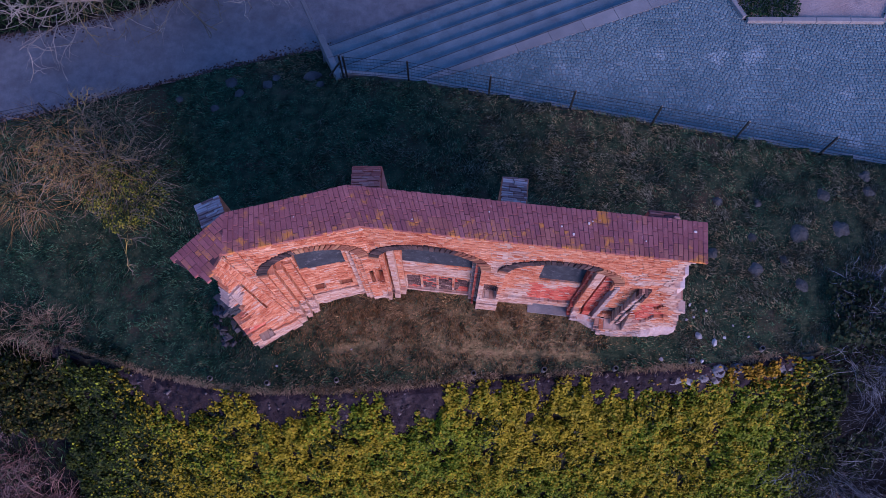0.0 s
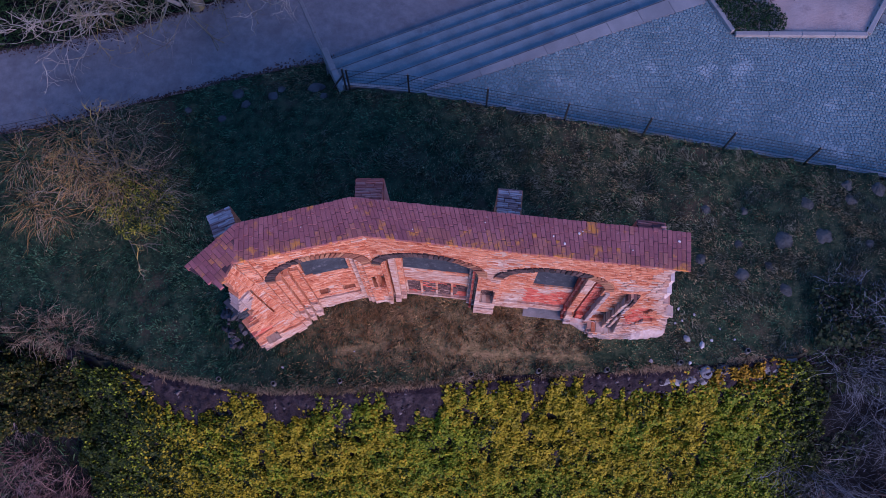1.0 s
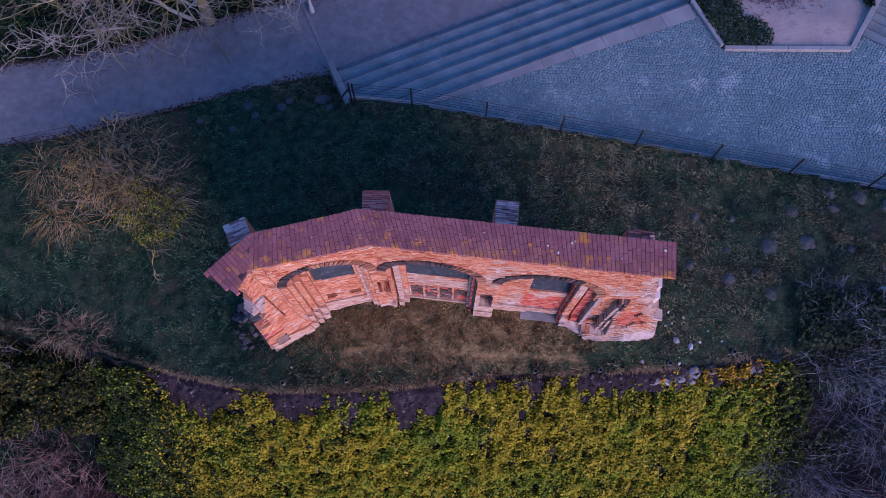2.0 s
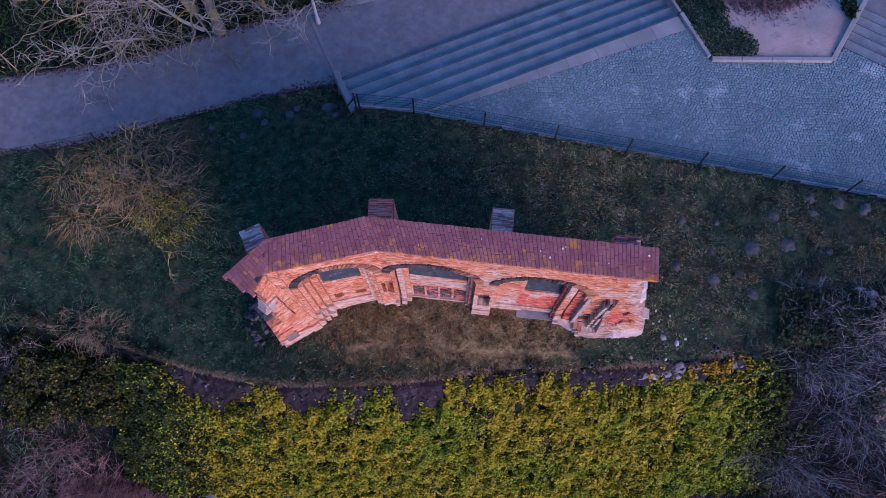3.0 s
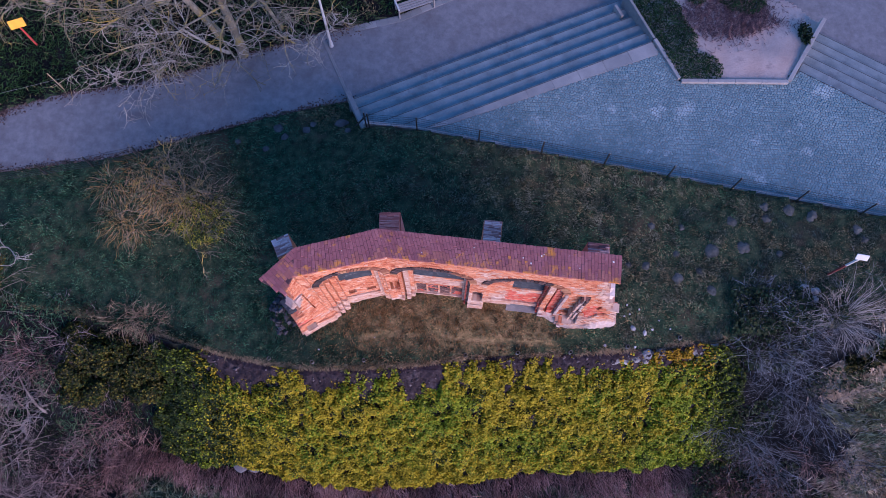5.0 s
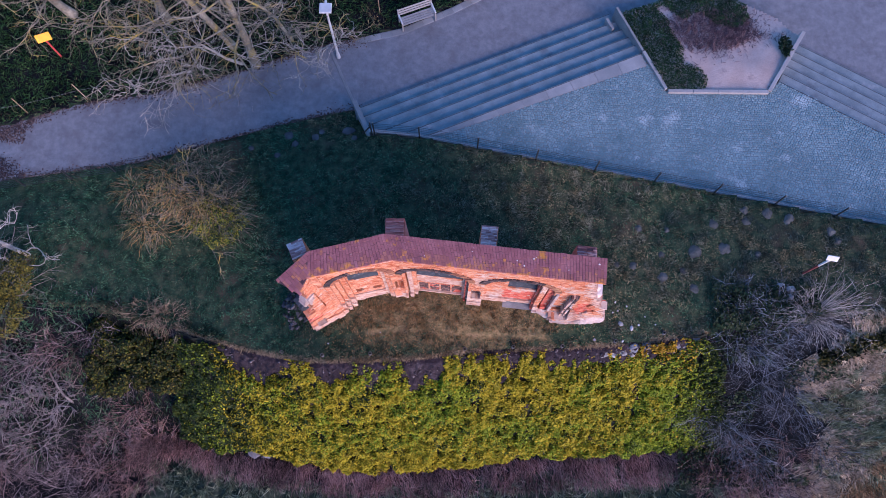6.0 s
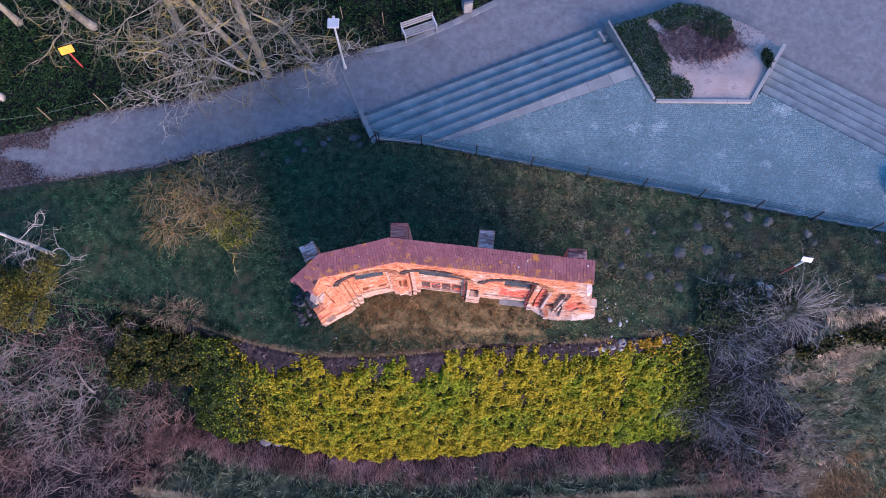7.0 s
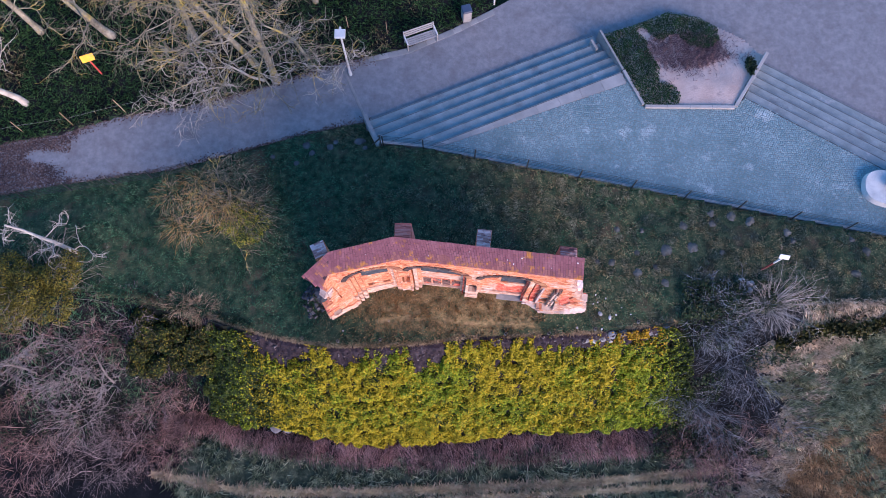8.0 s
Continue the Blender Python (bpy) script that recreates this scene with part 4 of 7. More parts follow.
buttress(Face(Vector((-4.50, 4.21, 0)), Vector((-4.50, 4.21, 0)) + TURNED), 0.0, 0.54, 0.62, 6.10, 5.95, M["brick"], "grey weathered brick buttress", M["butt_grey"])
buttress(Face(Vector((-1.90, 4.81, 0)), Vector((-0.90, 4.82, 0))), 0.0, 0.63, 0.83, 5.95, 5.80, M["butt_side_sunlit"], "red brick buttress at the bend", M["butt_red"])
buttress(F2, 2.70, 0.56, 0.92, 5.85, 5.70, M["brick"], "buttress topped with grey weathered bricks", M["butt_grey"])
buttress(F2, 6.00, 0.68, 0.84, 5.15, 4.85, M["brick_red"], "broken low red brick buttress", M["butt_dark"])

# wedge added to imitate the sunlit east side of the buttress
prism("lit_side_wedge", [[Vector((-1.275, 6.40, 0)), Vector((-1.265, 5.60, 0)), Vector((-1.06, 5.60, 0)), Vector((-1.12, 5.82, 0))]], -1.2, 5.86, M["butt_side_sunlit"], "red wedge added for the sunlit side of the buttress")

# bits of pale mortar stuck on the coping
for (x, y, r) in ((2.83, 4.86, 0.026), (2.30, 4.80, 0.02), (2.52, 4.64, 0.026), (4.87, 4.69, 0.028), (2.9, 4.9, 0.018), (-0.6, 4.95, 0.014), (0.9, 5.1, 0.012), (-2.9, 5.0, 0.013), (3.9, 4.5, 0.015)):
    bm = bmesh.new()
    bmesh.ops.create_icosphere(bm, subdivisions=2, radius=r)
    for v in bm.verts:
        v.co *= 1 + 0.5 * noise.noise(v.co * 30 + Vector((x, y, 0)))
        v.co.z *= 0.3
    bm.transform(Matrix.Translation((x, y, CAP_Z + 0.04)))
    part("mortar_bit", bm, M["plaster"], ruin, "pale mortar stuck on the coping")

# ---- vegetation ----
def hash3(ix, iy, iz):
    h = np.sin(ix * 127.1 + iy * 311.7 + iz * 74.7) * 43758.5453
    return h - np.floor(h)


def vnoise(x, y, z=0.0):
    """Smooth value noise, 0 to 1, on arrays."""
    x, y, z = np.broadcast_arrays(np.asarray(x, float), np.asarray(y, float), np.asarray(z, float))
    ix, iy, iz = np.floor(x), np.floor(y), np.floor(z)
    fx, fy, fz = x - ix, y - iy, z - iz
    fx, fy, fz = fx * fx * (3 - 2 * fx), fy * fy * (3 - 2 * fy), fz * fz * (3 - 2 * fz)
    out = 0
    for dx in (0, 1):
        for dy in (0, 1):
            for dz in (0, 1):
                w = (fx if dx else 1 - fx) * (fy if dy else 1 - fy) * (fz if dz else 1 - fz)
                out = out + w * hash3(ix + dx, iy + dy, iz + dz)
    return out


def array_mesh(name, verts, faces, mats, parent=None, label="", index=None):
    """A mesh from arrays; faces all of one size."""
    me = bpy.data.meshes.new(name)
    nv, nf, k = len(verts), len(faces), faces.shape[1]
    me.vertices.add(nv)
    me.vertices.foreach_set("co", np.asarray(verts, np.float32).ravel())
    me.loops.add(nf * k)
    me.loops.foreach_set("vertex_index", np.asarray(faces, np.int32).ravel())
    me.polygons.add(nf)
    me.polygons.foreach_set("loop_start", np.arange(0, nf * k, k, dtype=np.int32))
    for m in (mats if isinstance(mats, (list, tuple)) else [mats]):
        me.materials.append(m)
    if index is not None:
        me.polygons.foreach_set("material_index", np.asarray(index, np.int32))
    me.update(calc_edges=True)
    me.validate()
    ob = new(name, me)
    if parent is not None:
        ob.parent = parent
    if label:
        ob["label"] = label
    return ob


def tubes(paths, radii, sides=3):
    """Tapered round strands. paths (n, k, 3), radii (n, k). Returns vertices and quads."""
    n, k, _ = paths.shape
    t = np.gradient(paths, axis=1)
    t /= np.linalg.norm(t, axis=2, keepdims=True) + 1e-9
    ref = np.where(np.abs(t[..., 2:3]) > 0.9, np.array([1.0, 0, 0]), np.array([0, 0, 1.0]))
    a = np.cross(t, ref)
    a /= np.linalg.norm(a, axis=2, keepdims=True) + 1e-9
    b = np.cross(t, a)
    ang = np.arange(sides) * 2 * np.pi / sides
    ring = a[:, :, None, :] * np.cos(ang)[None, None, :, None] + b[:, :, None, :] * np.sin(ang)[None, None, :, None]
    v = paths[:, :, None, :] + ring * radii[:, :, None, None]
    idx = np.arange(n * k * sides).reshape(n, k, sides)
    i0, i1 = idx[:, :-1], idx[:, 1:]
    f = np.stack([i0, np.roll(i0, -1, 2), np.roll(i1, -1, 2), i1], -1).reshape(-1, 4)
    return v.reshape(-1, 3), f


def joined(chunks):
    vs, fs, o = [], [], 0
    for v, f in chunks:
        vs.append(v)
        fs.append(f + o)
        o += len(v)
    return np.concatenate(vs), np.concatenate(fs)


def leaf_mesh(P, N, size, rng, drop=0.35):
    """Four-cornered folded leaves at P, facing about N. Returns vertices and triangles."""
    n = len(P)
    N = N + rng.normal(0, 0.38, (n, 3))
    N /= np.linalg.norm(N, axis=1, keepdims=True)
    down = np.tile(np.array([0, 0, -1.0]), (n, 1)) + rng.normal(0, 0.7, (n, 3))
    T = down - N * np.sum(down * N, 1, keepdims=True)
    T /= np.linalg.norm(T, axis=1, keepdims=True) + 1e-9
    B = np.cross(N, T)
    s = size[:, None]
    base = P - T * s * 0.5
    tip = P + T * s * 0.6 - N * s * drop
    l, r = P + B * s * 0.48 - N * s * 0.12, P - B * s * 0.48 - N * s * 0.12
    v = np.stack([base, l, tip, r], 1).reshape(-1, 3)
    i = np.arange(n)[:, None] * 4
    f = np.concatenate([i + np.array([[0, 1, 2]]), i + np.array([[0, 2, 3]])])
    return v, f


def gz_array(x, y):
    return np.array([ground_z(a, b) for a, b in zip(x, y)])


def leafy(name, c_dark, c_mid, c_light, scale, spread=0.3, rough=0.6):
    return surface(name, [(0.15, c_dark), (0.5, c_mid), (0.85, c_light)], scale, 9, rough, 0.0, "island", spread, gloss=0.12)


M["ivy"] = leafy("ivy", (0.026, 0.033, 0.001), (0.195, 0.168, 0.003), (0.38, 0.29, 0.006), 3.4, 0.14)
M["ivy_orange"] = leafy("ivy_orange", (0.05, 0.035, 0.003), (0.24, 0.145, 0.005), (0.42, 0.265, 0.010), 3.4, 0.17)
M["ivy_green"] = leafy("ivy_green", (0.012, 0.025, 0.001), (0.108, 0.145, 0.004), (0.27, 0.29, 0.006), 3.4, 0.14)
M["ivy_dark"] = leafy("ivy_dark", (0.002, 0.006, 0.002), (0.010, 0.021, 0.004), (0.050, 0.064, 0.008), 2.2, 0.24)
# dark stem colour, also painted as shade in the gaps of the ivy
M["stem_gap_shade"] = surface("stem_gap_shade", [(0.2, (0.008, 0.011, 0.005)), (0.8, (0.022, 0.024, 0.012))], 2.0, 10, 0.95, 0.6)


def turf(name, c_dark, c_mid, c_light, scale=2.3, spread=0.15):
    """Grass blades whose tone drifts in patches rather than blade by blade."""
    return surface(name, [(0.30, c_dark), (0.50, c_mid), (0.72, c_light)], scale, 7, 0.75, 0.0, "island", spread, gloss=0.1)


M["blade_green"] = turf("blade_green", (0.009, 0.030, 0.016), (0.038, 0.102, 0.052), (0.130, 0.222, 0.110), 3.0)
M["blade_pale"] = turf("blade_pale", (0.045, 0.052, 0.034), (0.12, 0.130, 0.085), (0.24, 0.245, 0.17))
M["rank_blade"] = leafy("rank_blade", (0.036, 0.060, 0.032), (0.26, 0.30, 0.165), (0.60, 0.60, 0.40), 1.3, 0.30)
M["blade_dry"] = turf("blade_dry", (0.036, 0.034, 0.018), (0.140, 0.122, 0.064), (0.31, 0.265, 0.145), 3.0)
M["blade_gold"] = turf("blade_gold", (0.13, 0.088, 0.034), (0.36, 0.235, 0.092), (0.56, 0.39, 0.17), 3.2)
M["blade_tan"] = leafy("blade_tan", (0.17, 0.122, 0.075), (0.55, 0.43, 0.29), (0.80, 0.67, 0.50), 1.6, 0.26)
M["bramble"] = leafy("bramble", (0.018, 0.012, 0.013), (0.165, 0.096, 0.090), (0.44, 0.30, 0.265), 0.8, 0.36)
M["twig_grey"] = leafy("twig_grey", (0.003, 0.004, 0.006), (0.050, 0.054, 0.064), (0.31, 0.325, 0.36), 0.7, 0.44, 0.9)
M["twig_mauve"] = leafy("twig_mauve", (0.012, 0.009, 0.011), (0.100, 0.080, 0.084), (0.42, 0.345, 0.34), 0.7, 0.44, 0.9)
M["twig_pale"] = leafy("twig_pale", (0.09, 0.078, 0.072), (0.29, 0.255, 0.23), (0.56, 0.50, 0.45), 0.7, 0.35, 0.9)
M["twig_tan"] = leafy("twig_tan", (0.09, 0.065, 0.04), (0.20, 0.15, 0.095), (0.36, 0.28, 0.19), 0.7, 0.40, 0.9)
M["bark_lichen"] = surface("bark_lichen", [(0.2, (0.040, 0.036, 0.028)), (0.55, (0.175, 0.160, 0.122)), (0.9, (0.42, 0.385, 0.29))], 1.4, 14, 0.95, 0.6, patch=[((0.34, 0.26, 0.05), 0.9, 0.51, 0.66)], gloss=0.1)
M["twig_bank"] = surface("twig_bank", [(0.2, (0.07, 0.06, 0.058)), (0.55, (0.17, 0.15, 0.145)), (0.9, (0.30, 0.27, 0.26))], 1.4, 14, 0.95, 0.4, gloss=0.1)
M["bark_pale"] = surface("bark_pale", [(0.2, (0.17, 0.15, 0.13)), (0.6, (0.36, 0.33, 0.285)), (0.9, (0.54, 0.50, 0.44))], 2.0, 30, 0.95, 0.6)
M["shrub_leaf"] = leafy("shrub_leaf", (0.002, 0.004, 0.002), (0.010, 0.014, 0.004), (0.070, 0.060, 0.011), 1.2, 0.24)
M["shrub_yellow"] = leafy("shrub_yellow", (0.03, 0.031, 0.006), (0.088, 0.080, 0.011), (0.175, 0.145, 0.018), 0.9, 0.28)
M["rust_leaf"] = leafy("rust_leaf", (0.06, 0.045, 0.015), (0.17, 0.125, 0.042), (0.28, 0.21, 0.08), 0.6, 0.35)
M["weed_leaf"] = leafy("weed_leaf", (0.003, 0.008, 0.004), (0.010, 0.021, 0.009), (0.032, 0.050, 0.018), 0.9, 0.28)

rng = np.random.default_rng(4)


def scarp_point(x, t, lift=0.0):
    """Points on the steep scarp, t from the rim to the foot, lifted off it."""
    rim, foot = np.interp(x, *zip(*RIM)), np.interp(x, *zip(*FOOT))
    top = gz_array(x, rim + 0.02)
    y, z = rim + (foot - rim) * t, top + (-6.1 - top) * t
    L = np.hypot(rim - foot, 6.1 + top)
    ny, nz = -(6.1 + top) / L, (rim - foot) / L
    n = np.stack([np.zeros_like(x), ny, nz], 1)
    return np.stack([x, y, z], 1) + n * np.asarray(lift)[..., None], n


def ivy_edge(x):
    """Where the ivy begins below the rim."""
    e = -0.08 + 0.04 * vnoise(x * 0.9, 3.3) + 0.08 * vnoise(x * 3.1, 8.8) + 0.07 * vnoise(x * 8.5, 1.8)
    for at, wide, deep, k in ((-7.55, 1.25, 0.17, 6), (-8.1, 0.25, -0.06, 4), (-4.45, 0.72, 0.13, 8), (-2.8, 0.34, 0.07, 6), (-0.76, 0.77, 0.17, 8), (-1.2, 0.30, 0.08, 4), (2.78, 0.22, 0.12, 4), (5.25, 1.25, 0.11, 6), (4.7, 0.12, -0.06, 2), (7.2, 0.5, 0.07, 4)):
        e = e + deep * np.exp(-np.abs((x - at) / wide) ** k)
    e = e - 0.12 * np.clip((np.abs(x) - 9.2) / 1.0, 0, 1)
    return e


# ivy: a dark sheet for the shade between leaves, and the leaves over it
n = 300000
x = rng.uniform(-12.9, 13.2, n)
t = rng.uniform(0.0, 1.03, n)
keep = (t > ivy_edge(x) + rng.normal(0, 0.022, n) - 0.05 * (rng.uniform(0, 1, n) < 0.12)) & (np.hypot((x + 0.22) / 0.20, (t - 0.335) / 0.032) > 1)
keep &= (x > -11.6 - 1.3 * t + 0.9 * vnoise(t * 7, 1.0)) & (x < 10.1 + 1.8 * t + 1.2 * vnoise(t * 7, 2.0))
keep &= t < 0.98 + 0.05 * vnoise(x * 1.3, 5.0) - 0.10 * np.exp(-((x + 8.6) / 0.9) ** 2)
keep &= vnoise(x * 4.2, t * 26, 2.0) + rng.normal(0, 0.10, n) > 0.25
x, t = x[keep], t[keep]
lump = 0.34 * vnoise(x * 1.5, t * 9.5, 1.0) + 0.34 * vnoise(x * 4.2, t * 26, 2.0)
lump = lump * np.clip((t - ivy_edge(x) + 0.03) / 0.12, 0.12, 1)
lift = 0.06 + lump + rng.uniform(-0.07, 0.07, len(x))
P, N = scarp_point(x, t, lift)
e_ = 0.05
gx = 0.34 * (vnoise((x + e_) * 1.5, t * 9.5, 1.0) - vnoise((x - e_) * 1.5, t * 9.5, 1.0)) / (2 * e_)
gt = 0.34 * (vnoise(x * 1.5, (t + e_ / 7) * 9.5, 1.0) - vnoise(x * 1.5, (t - e_ / 7) * 9.5, 1.0)) / (2 * e_)
N2 = N.copy()
N2[:, 0] -= gx
N2[:, 1] += gt * 0.5
N2[:, 2] += gt * 0.85 + 0.35
N2 /= np.linalg.norm(N2, axis=1, keepdims=True)
v, f = leaf_mesh(P, N2, rng.uniform(0.05, 0.105, len(P)), rng)
green = (0.6 * vnoise(x * 0.35, t * 3.0, 9.0) + 0.4 * vnoise(x * 1.6, t * 11.0, 19.0) + 0.25 * (x > 8) + 0.35 * (x < -9.5) + 0.42 * np.clip(t - 0.3, 0, 1) * np.clip((x + 1) / 5, 0, 1) + rng.normal(0, 0.12, len(x)) > 0.68).astype(int)
ivy = tagged(empty("ivy"), "dense yellow-green ivy covering the steep scarp", "ivy", kind="stuff")
green = np.where((x > 9.8 + 1.6 * t + rng.normal(0, 0.7, len(x))) | (x < -7.9 - 1.2 * t + rng.normal(0, 1.7, len(x)) + 2.2 * (vnoise(x, t * 7, 3.0) - 0.5)) | (vnoise(x * 2.6, t * 16, 31.0) + rng.normal(0, 0.12, len(x)) > 0.93), 2, green)
turned = 0.55 * np.exp(-((x - 7.6) / 2.2) ** 2) * np.clip(1 - t / 0.35, 0, 1) + 0.5 * vnoise(x * 0.9, t * 6, 61.0) + 0.25 * np.clip(0.3 - t, 0, 1) + rng.normal(0, 0.08, len(x)) > 0.60
green = np.where(turned & (green < 2), 3, green)
array_mesh("foliage", v, f, [M["ivy"], M["ivy_green"], M["ivy_dark"], M["ivy_orange"]], ivy, "", np.concatenate([green, green]))
# backing sheet on the scarp, its dark colour standing in for leaf shade
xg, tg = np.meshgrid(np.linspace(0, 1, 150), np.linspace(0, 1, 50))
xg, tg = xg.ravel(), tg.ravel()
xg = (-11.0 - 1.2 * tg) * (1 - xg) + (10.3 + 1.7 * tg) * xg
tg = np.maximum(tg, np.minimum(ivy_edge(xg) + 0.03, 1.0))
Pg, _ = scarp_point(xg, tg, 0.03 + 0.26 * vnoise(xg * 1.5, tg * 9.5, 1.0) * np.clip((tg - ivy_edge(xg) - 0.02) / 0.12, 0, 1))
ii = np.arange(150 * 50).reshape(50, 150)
array_mesh("gap_shade_sheet", Pg, np.stack([ii[:-1, :-1], ii[:-1, 1:], ii[1:, 1:], ii[1:, :-1]], -1).reshape(-1, 4), M["stem_gap_shade"], ivy)

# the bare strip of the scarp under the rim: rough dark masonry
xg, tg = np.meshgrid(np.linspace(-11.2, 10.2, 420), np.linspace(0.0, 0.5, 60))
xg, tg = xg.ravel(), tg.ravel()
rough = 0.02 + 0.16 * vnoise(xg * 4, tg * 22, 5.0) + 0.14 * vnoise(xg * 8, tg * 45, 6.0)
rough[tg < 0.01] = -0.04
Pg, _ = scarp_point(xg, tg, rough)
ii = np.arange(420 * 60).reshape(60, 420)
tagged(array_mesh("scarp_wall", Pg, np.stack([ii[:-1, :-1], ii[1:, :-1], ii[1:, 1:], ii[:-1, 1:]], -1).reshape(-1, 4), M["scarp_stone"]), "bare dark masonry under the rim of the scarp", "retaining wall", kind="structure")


# grass blades
def blades(name, x, y, mats, index, h_lo, h_hi, width, label, category, zoff=0.0, lean=0.5, way=None, follow=False):
    n = len(x)
    z = gz_array(x, y) + zoff
    a = rng.uniform(0, 2 * np.pi, n)
    h = rng.uniform(h_lo, h_hi, n)
    w = width * rng.uniform(0.6, 1.3, n)
    c, s = np.cos(a), np.sin(a)
    b = rng.uniform(0, 2 * np.pi, n) if way is None else way + rng.normal(0, 0.5, n)
    ln = rng.uniform(0.1, 1.0, n) * lean
    base = np.stack([x, y, z - 0.01], 1)
    side = np.stack([c * w, s * w, 0 * x], 1)
    mid = base + np.stack([np.cos(b) * h * ln * 0.55, np.sin(b) * h * ln * 0.55, h * (0.55 - 0.12 * ln)], 1)
    tip = base + np.stack([np.cos(b) * h * ln * 1.3, np.sin(b) * h * ln * 1.3, h * np.clip(1 - 0.38 * ln, 0.12, 1)], 1)
    if follow:                               # lie along the slope
        rise = gz_array(tip[:, 0], tip[:, 1]) + zoff - z
        tip[:, 2] += rise
        mid[:, 2] += rise * 0.42
    v = np.stack([base, mid + side, tip, mid - side], 1).reshape(-1, 3)
    i = np.arange(n)[:, None] * 4
    f = np.concatenate([i + np.array([[0, 1, 2]]), i + np.array([[0, 2, 3]])])
    return tagged(array_mesh(name, v, f, mats, None, "", np.tile(index, 2)), label, category, kind="stuff")


def lawn(n):
    x, y = rng.uniform(-23, 23, n), rng.uniform(2.0, 15.5, n)
    rim = np.interp(x, *zip(*RIM))
    top = np.where(x < -3.3, np.interp(x, *zip(*PATH_S)), np.interp(x, *zip(*FENCE)))
    ok = (y > rim - 0.25) & (y < top - 0.05 + 0.18 * (vnoise(x * 2, 0.5) - 0.5) * (x < -3.3))
    return x[ok], y[ok]


x, y = lawn(680000)
dry = 0.20 + 0.75 * (vnoise(x * 0.55, y * 0.55, 3.0) - 0.45) + 0.35 * (vnoise(x * 2.2, y * 2.2, 4.0) - 0.5)
dry = dry + 0.40 * np.exp(-((x - 0.3) / 4.6) ** 4) * (y < 5.2) + 0.20 * np.clip((x - 0.5) / 4, 0, 1) * (y > 5.6) + 0.12 * (x > 6) + 0.16 * np.clip((x - 10) / 4, 0, 1) + 0.5 * (x > 14.2) * (y < 4.9 + 0.16 * (x - 15.5))  - 0.25 * (x < -6)
patchy = vnoise(x * 2.4, y * 2.4, 51.0) * 0.6 + vnoise(x * 5.5, y * 5.5, 52.0) * 0.4
dry = dry + 0.14 * (y > 5.6) * (x > -6)
dry = dry + 0.9 * np.exp(-((y - np.interp(x, *zip(*RIM))) / 0.14) ** 2) * (x < 5)
idx = (rng.uniform(0, 1, len(x)) < dry).astype(int)
track = np.interp(x, (-5.75, -4.49, -3.22, -2.13, -1.02, 0.16, 1.85, 3.54, 5.23), (3.21, 3.43, 3.61, 3.70, 3.70, 3.62, 3.46, 3.42, 3.47)) + 0.10 * (vnoise(x * 2.5, 2.0) - 0.5)
worn = rng.uniform(0, 1, len(x)) > 0.95 * np.exp(-((y - track) / 0.12) ** 2) * (np.abs(x + 0.2) < 5.6) * (0.5 + vnoise(x * 0.8, 7.0))
# gold blades before the wall: dry grass plus bounced warmth in the colour
front = 0.9 * np.exp(-((x - 0.3) / 4.8) ** 4) * (y < 5.2) * np.clip((y - 2.75) / 1.3, 0.22, 1) * (0.52 + 0.25 * vnoise(x * 1.1, y * 1.6, 44.0) + 1.1 * np.clip(patchy - 0.40, 0, 1)) > rng.uniform(0, 1, len(x))
idx = np.where(front, 2, idx)
pale = (np.clip((patchy - 0.55) * 6.0, 0, 0.75) * (0.35 + 0.65 * np.clip((x + 1) / 4, 0, 1) + 0.35 * (y > 7.2) * np.clip((x + 5) / 3, 0, 1) + 0.5 * np.clip((x - 12) / 3, 0, 1)) * (1 - 0.6 * (x < -6)) > rng.uniform(0, 1, len(x))) & (idx < 2)
idx = np.where(pale, 3, idx)
worn &= (x > -7.5) | (rng.uniform(0, 1, len(x)) > 0.45)
worn &= (patchy > 0.42) | front | (rng.uniform(0, 1, len(x)) > 0.45)
comb = 3.6 + 2.6 * (vnoise(x * 0.5, y * 0.5, 71.0) - 0.5) + 2.4 * (vnoise(x * 2.1, y * 2.1, 72.0) - 0.5)
tuft = np.clip((0.55 * vnoise(x * 2.4, y * 2.4, 51.0) + 0.45 * vnoise(x * 6.5, y * 6.5, 53.0) - 0.3) * 2.2, 0, 1)
blades("grass", x[worn], y[worn], [M["blade_green"], M["blade_dry"], M["blade_gold"], M["blade_pale"]], idx[worn], 0.022 + 0.02 * tuft[worn], 0.05 + 0.07 * tuft[worn], 0.0115, "short damp grass with dry brownish patches, warm bounce coloured in before the wall", "grass", lean=1.9, way=comb[worn])


# strands: brambles, twiggy scrub, reeds
def strands(P, D, length, r, k=5, droop=0.4, wob=0.12):
    n = len(P)
    s = np.linspace(0, 1, k)[None, :, None]
    L = np.asarray(length)[:, None, None]
    path = P[:, None, :] + D[:, None, :] * s * L
    path[:, :, 2] -= (droop * (s[..., 0] ** 2) * L[..., 0])
    path[:, 1:] += np.cumsum(rng.normal(0, wob, (n, k - 1, 3)), 1) * L * 0.35
    rad = np.asarray(r)[:, None] * (1 - 0.75 * s[..., 0])
    return tubes(path, rad, 3)


def unit(v):
    return v / (np.linalg.norm(v, axis=1, keepdims=True) + 1e-9)


# dry grass hanging over the rim
n = 5200
x = rng.uniform(-11, 10.2, n)
x = x[(vnoise(x * 1.3, 6.0) + 0.35 * (x < 1.5) > 0.45)]
n = len(x)
y = np.interp(x, *zip(*RIM)) + rng.normal(0.02, 0.07, n)
P = np.stack([x, y, gz_array(x, y)], 1)
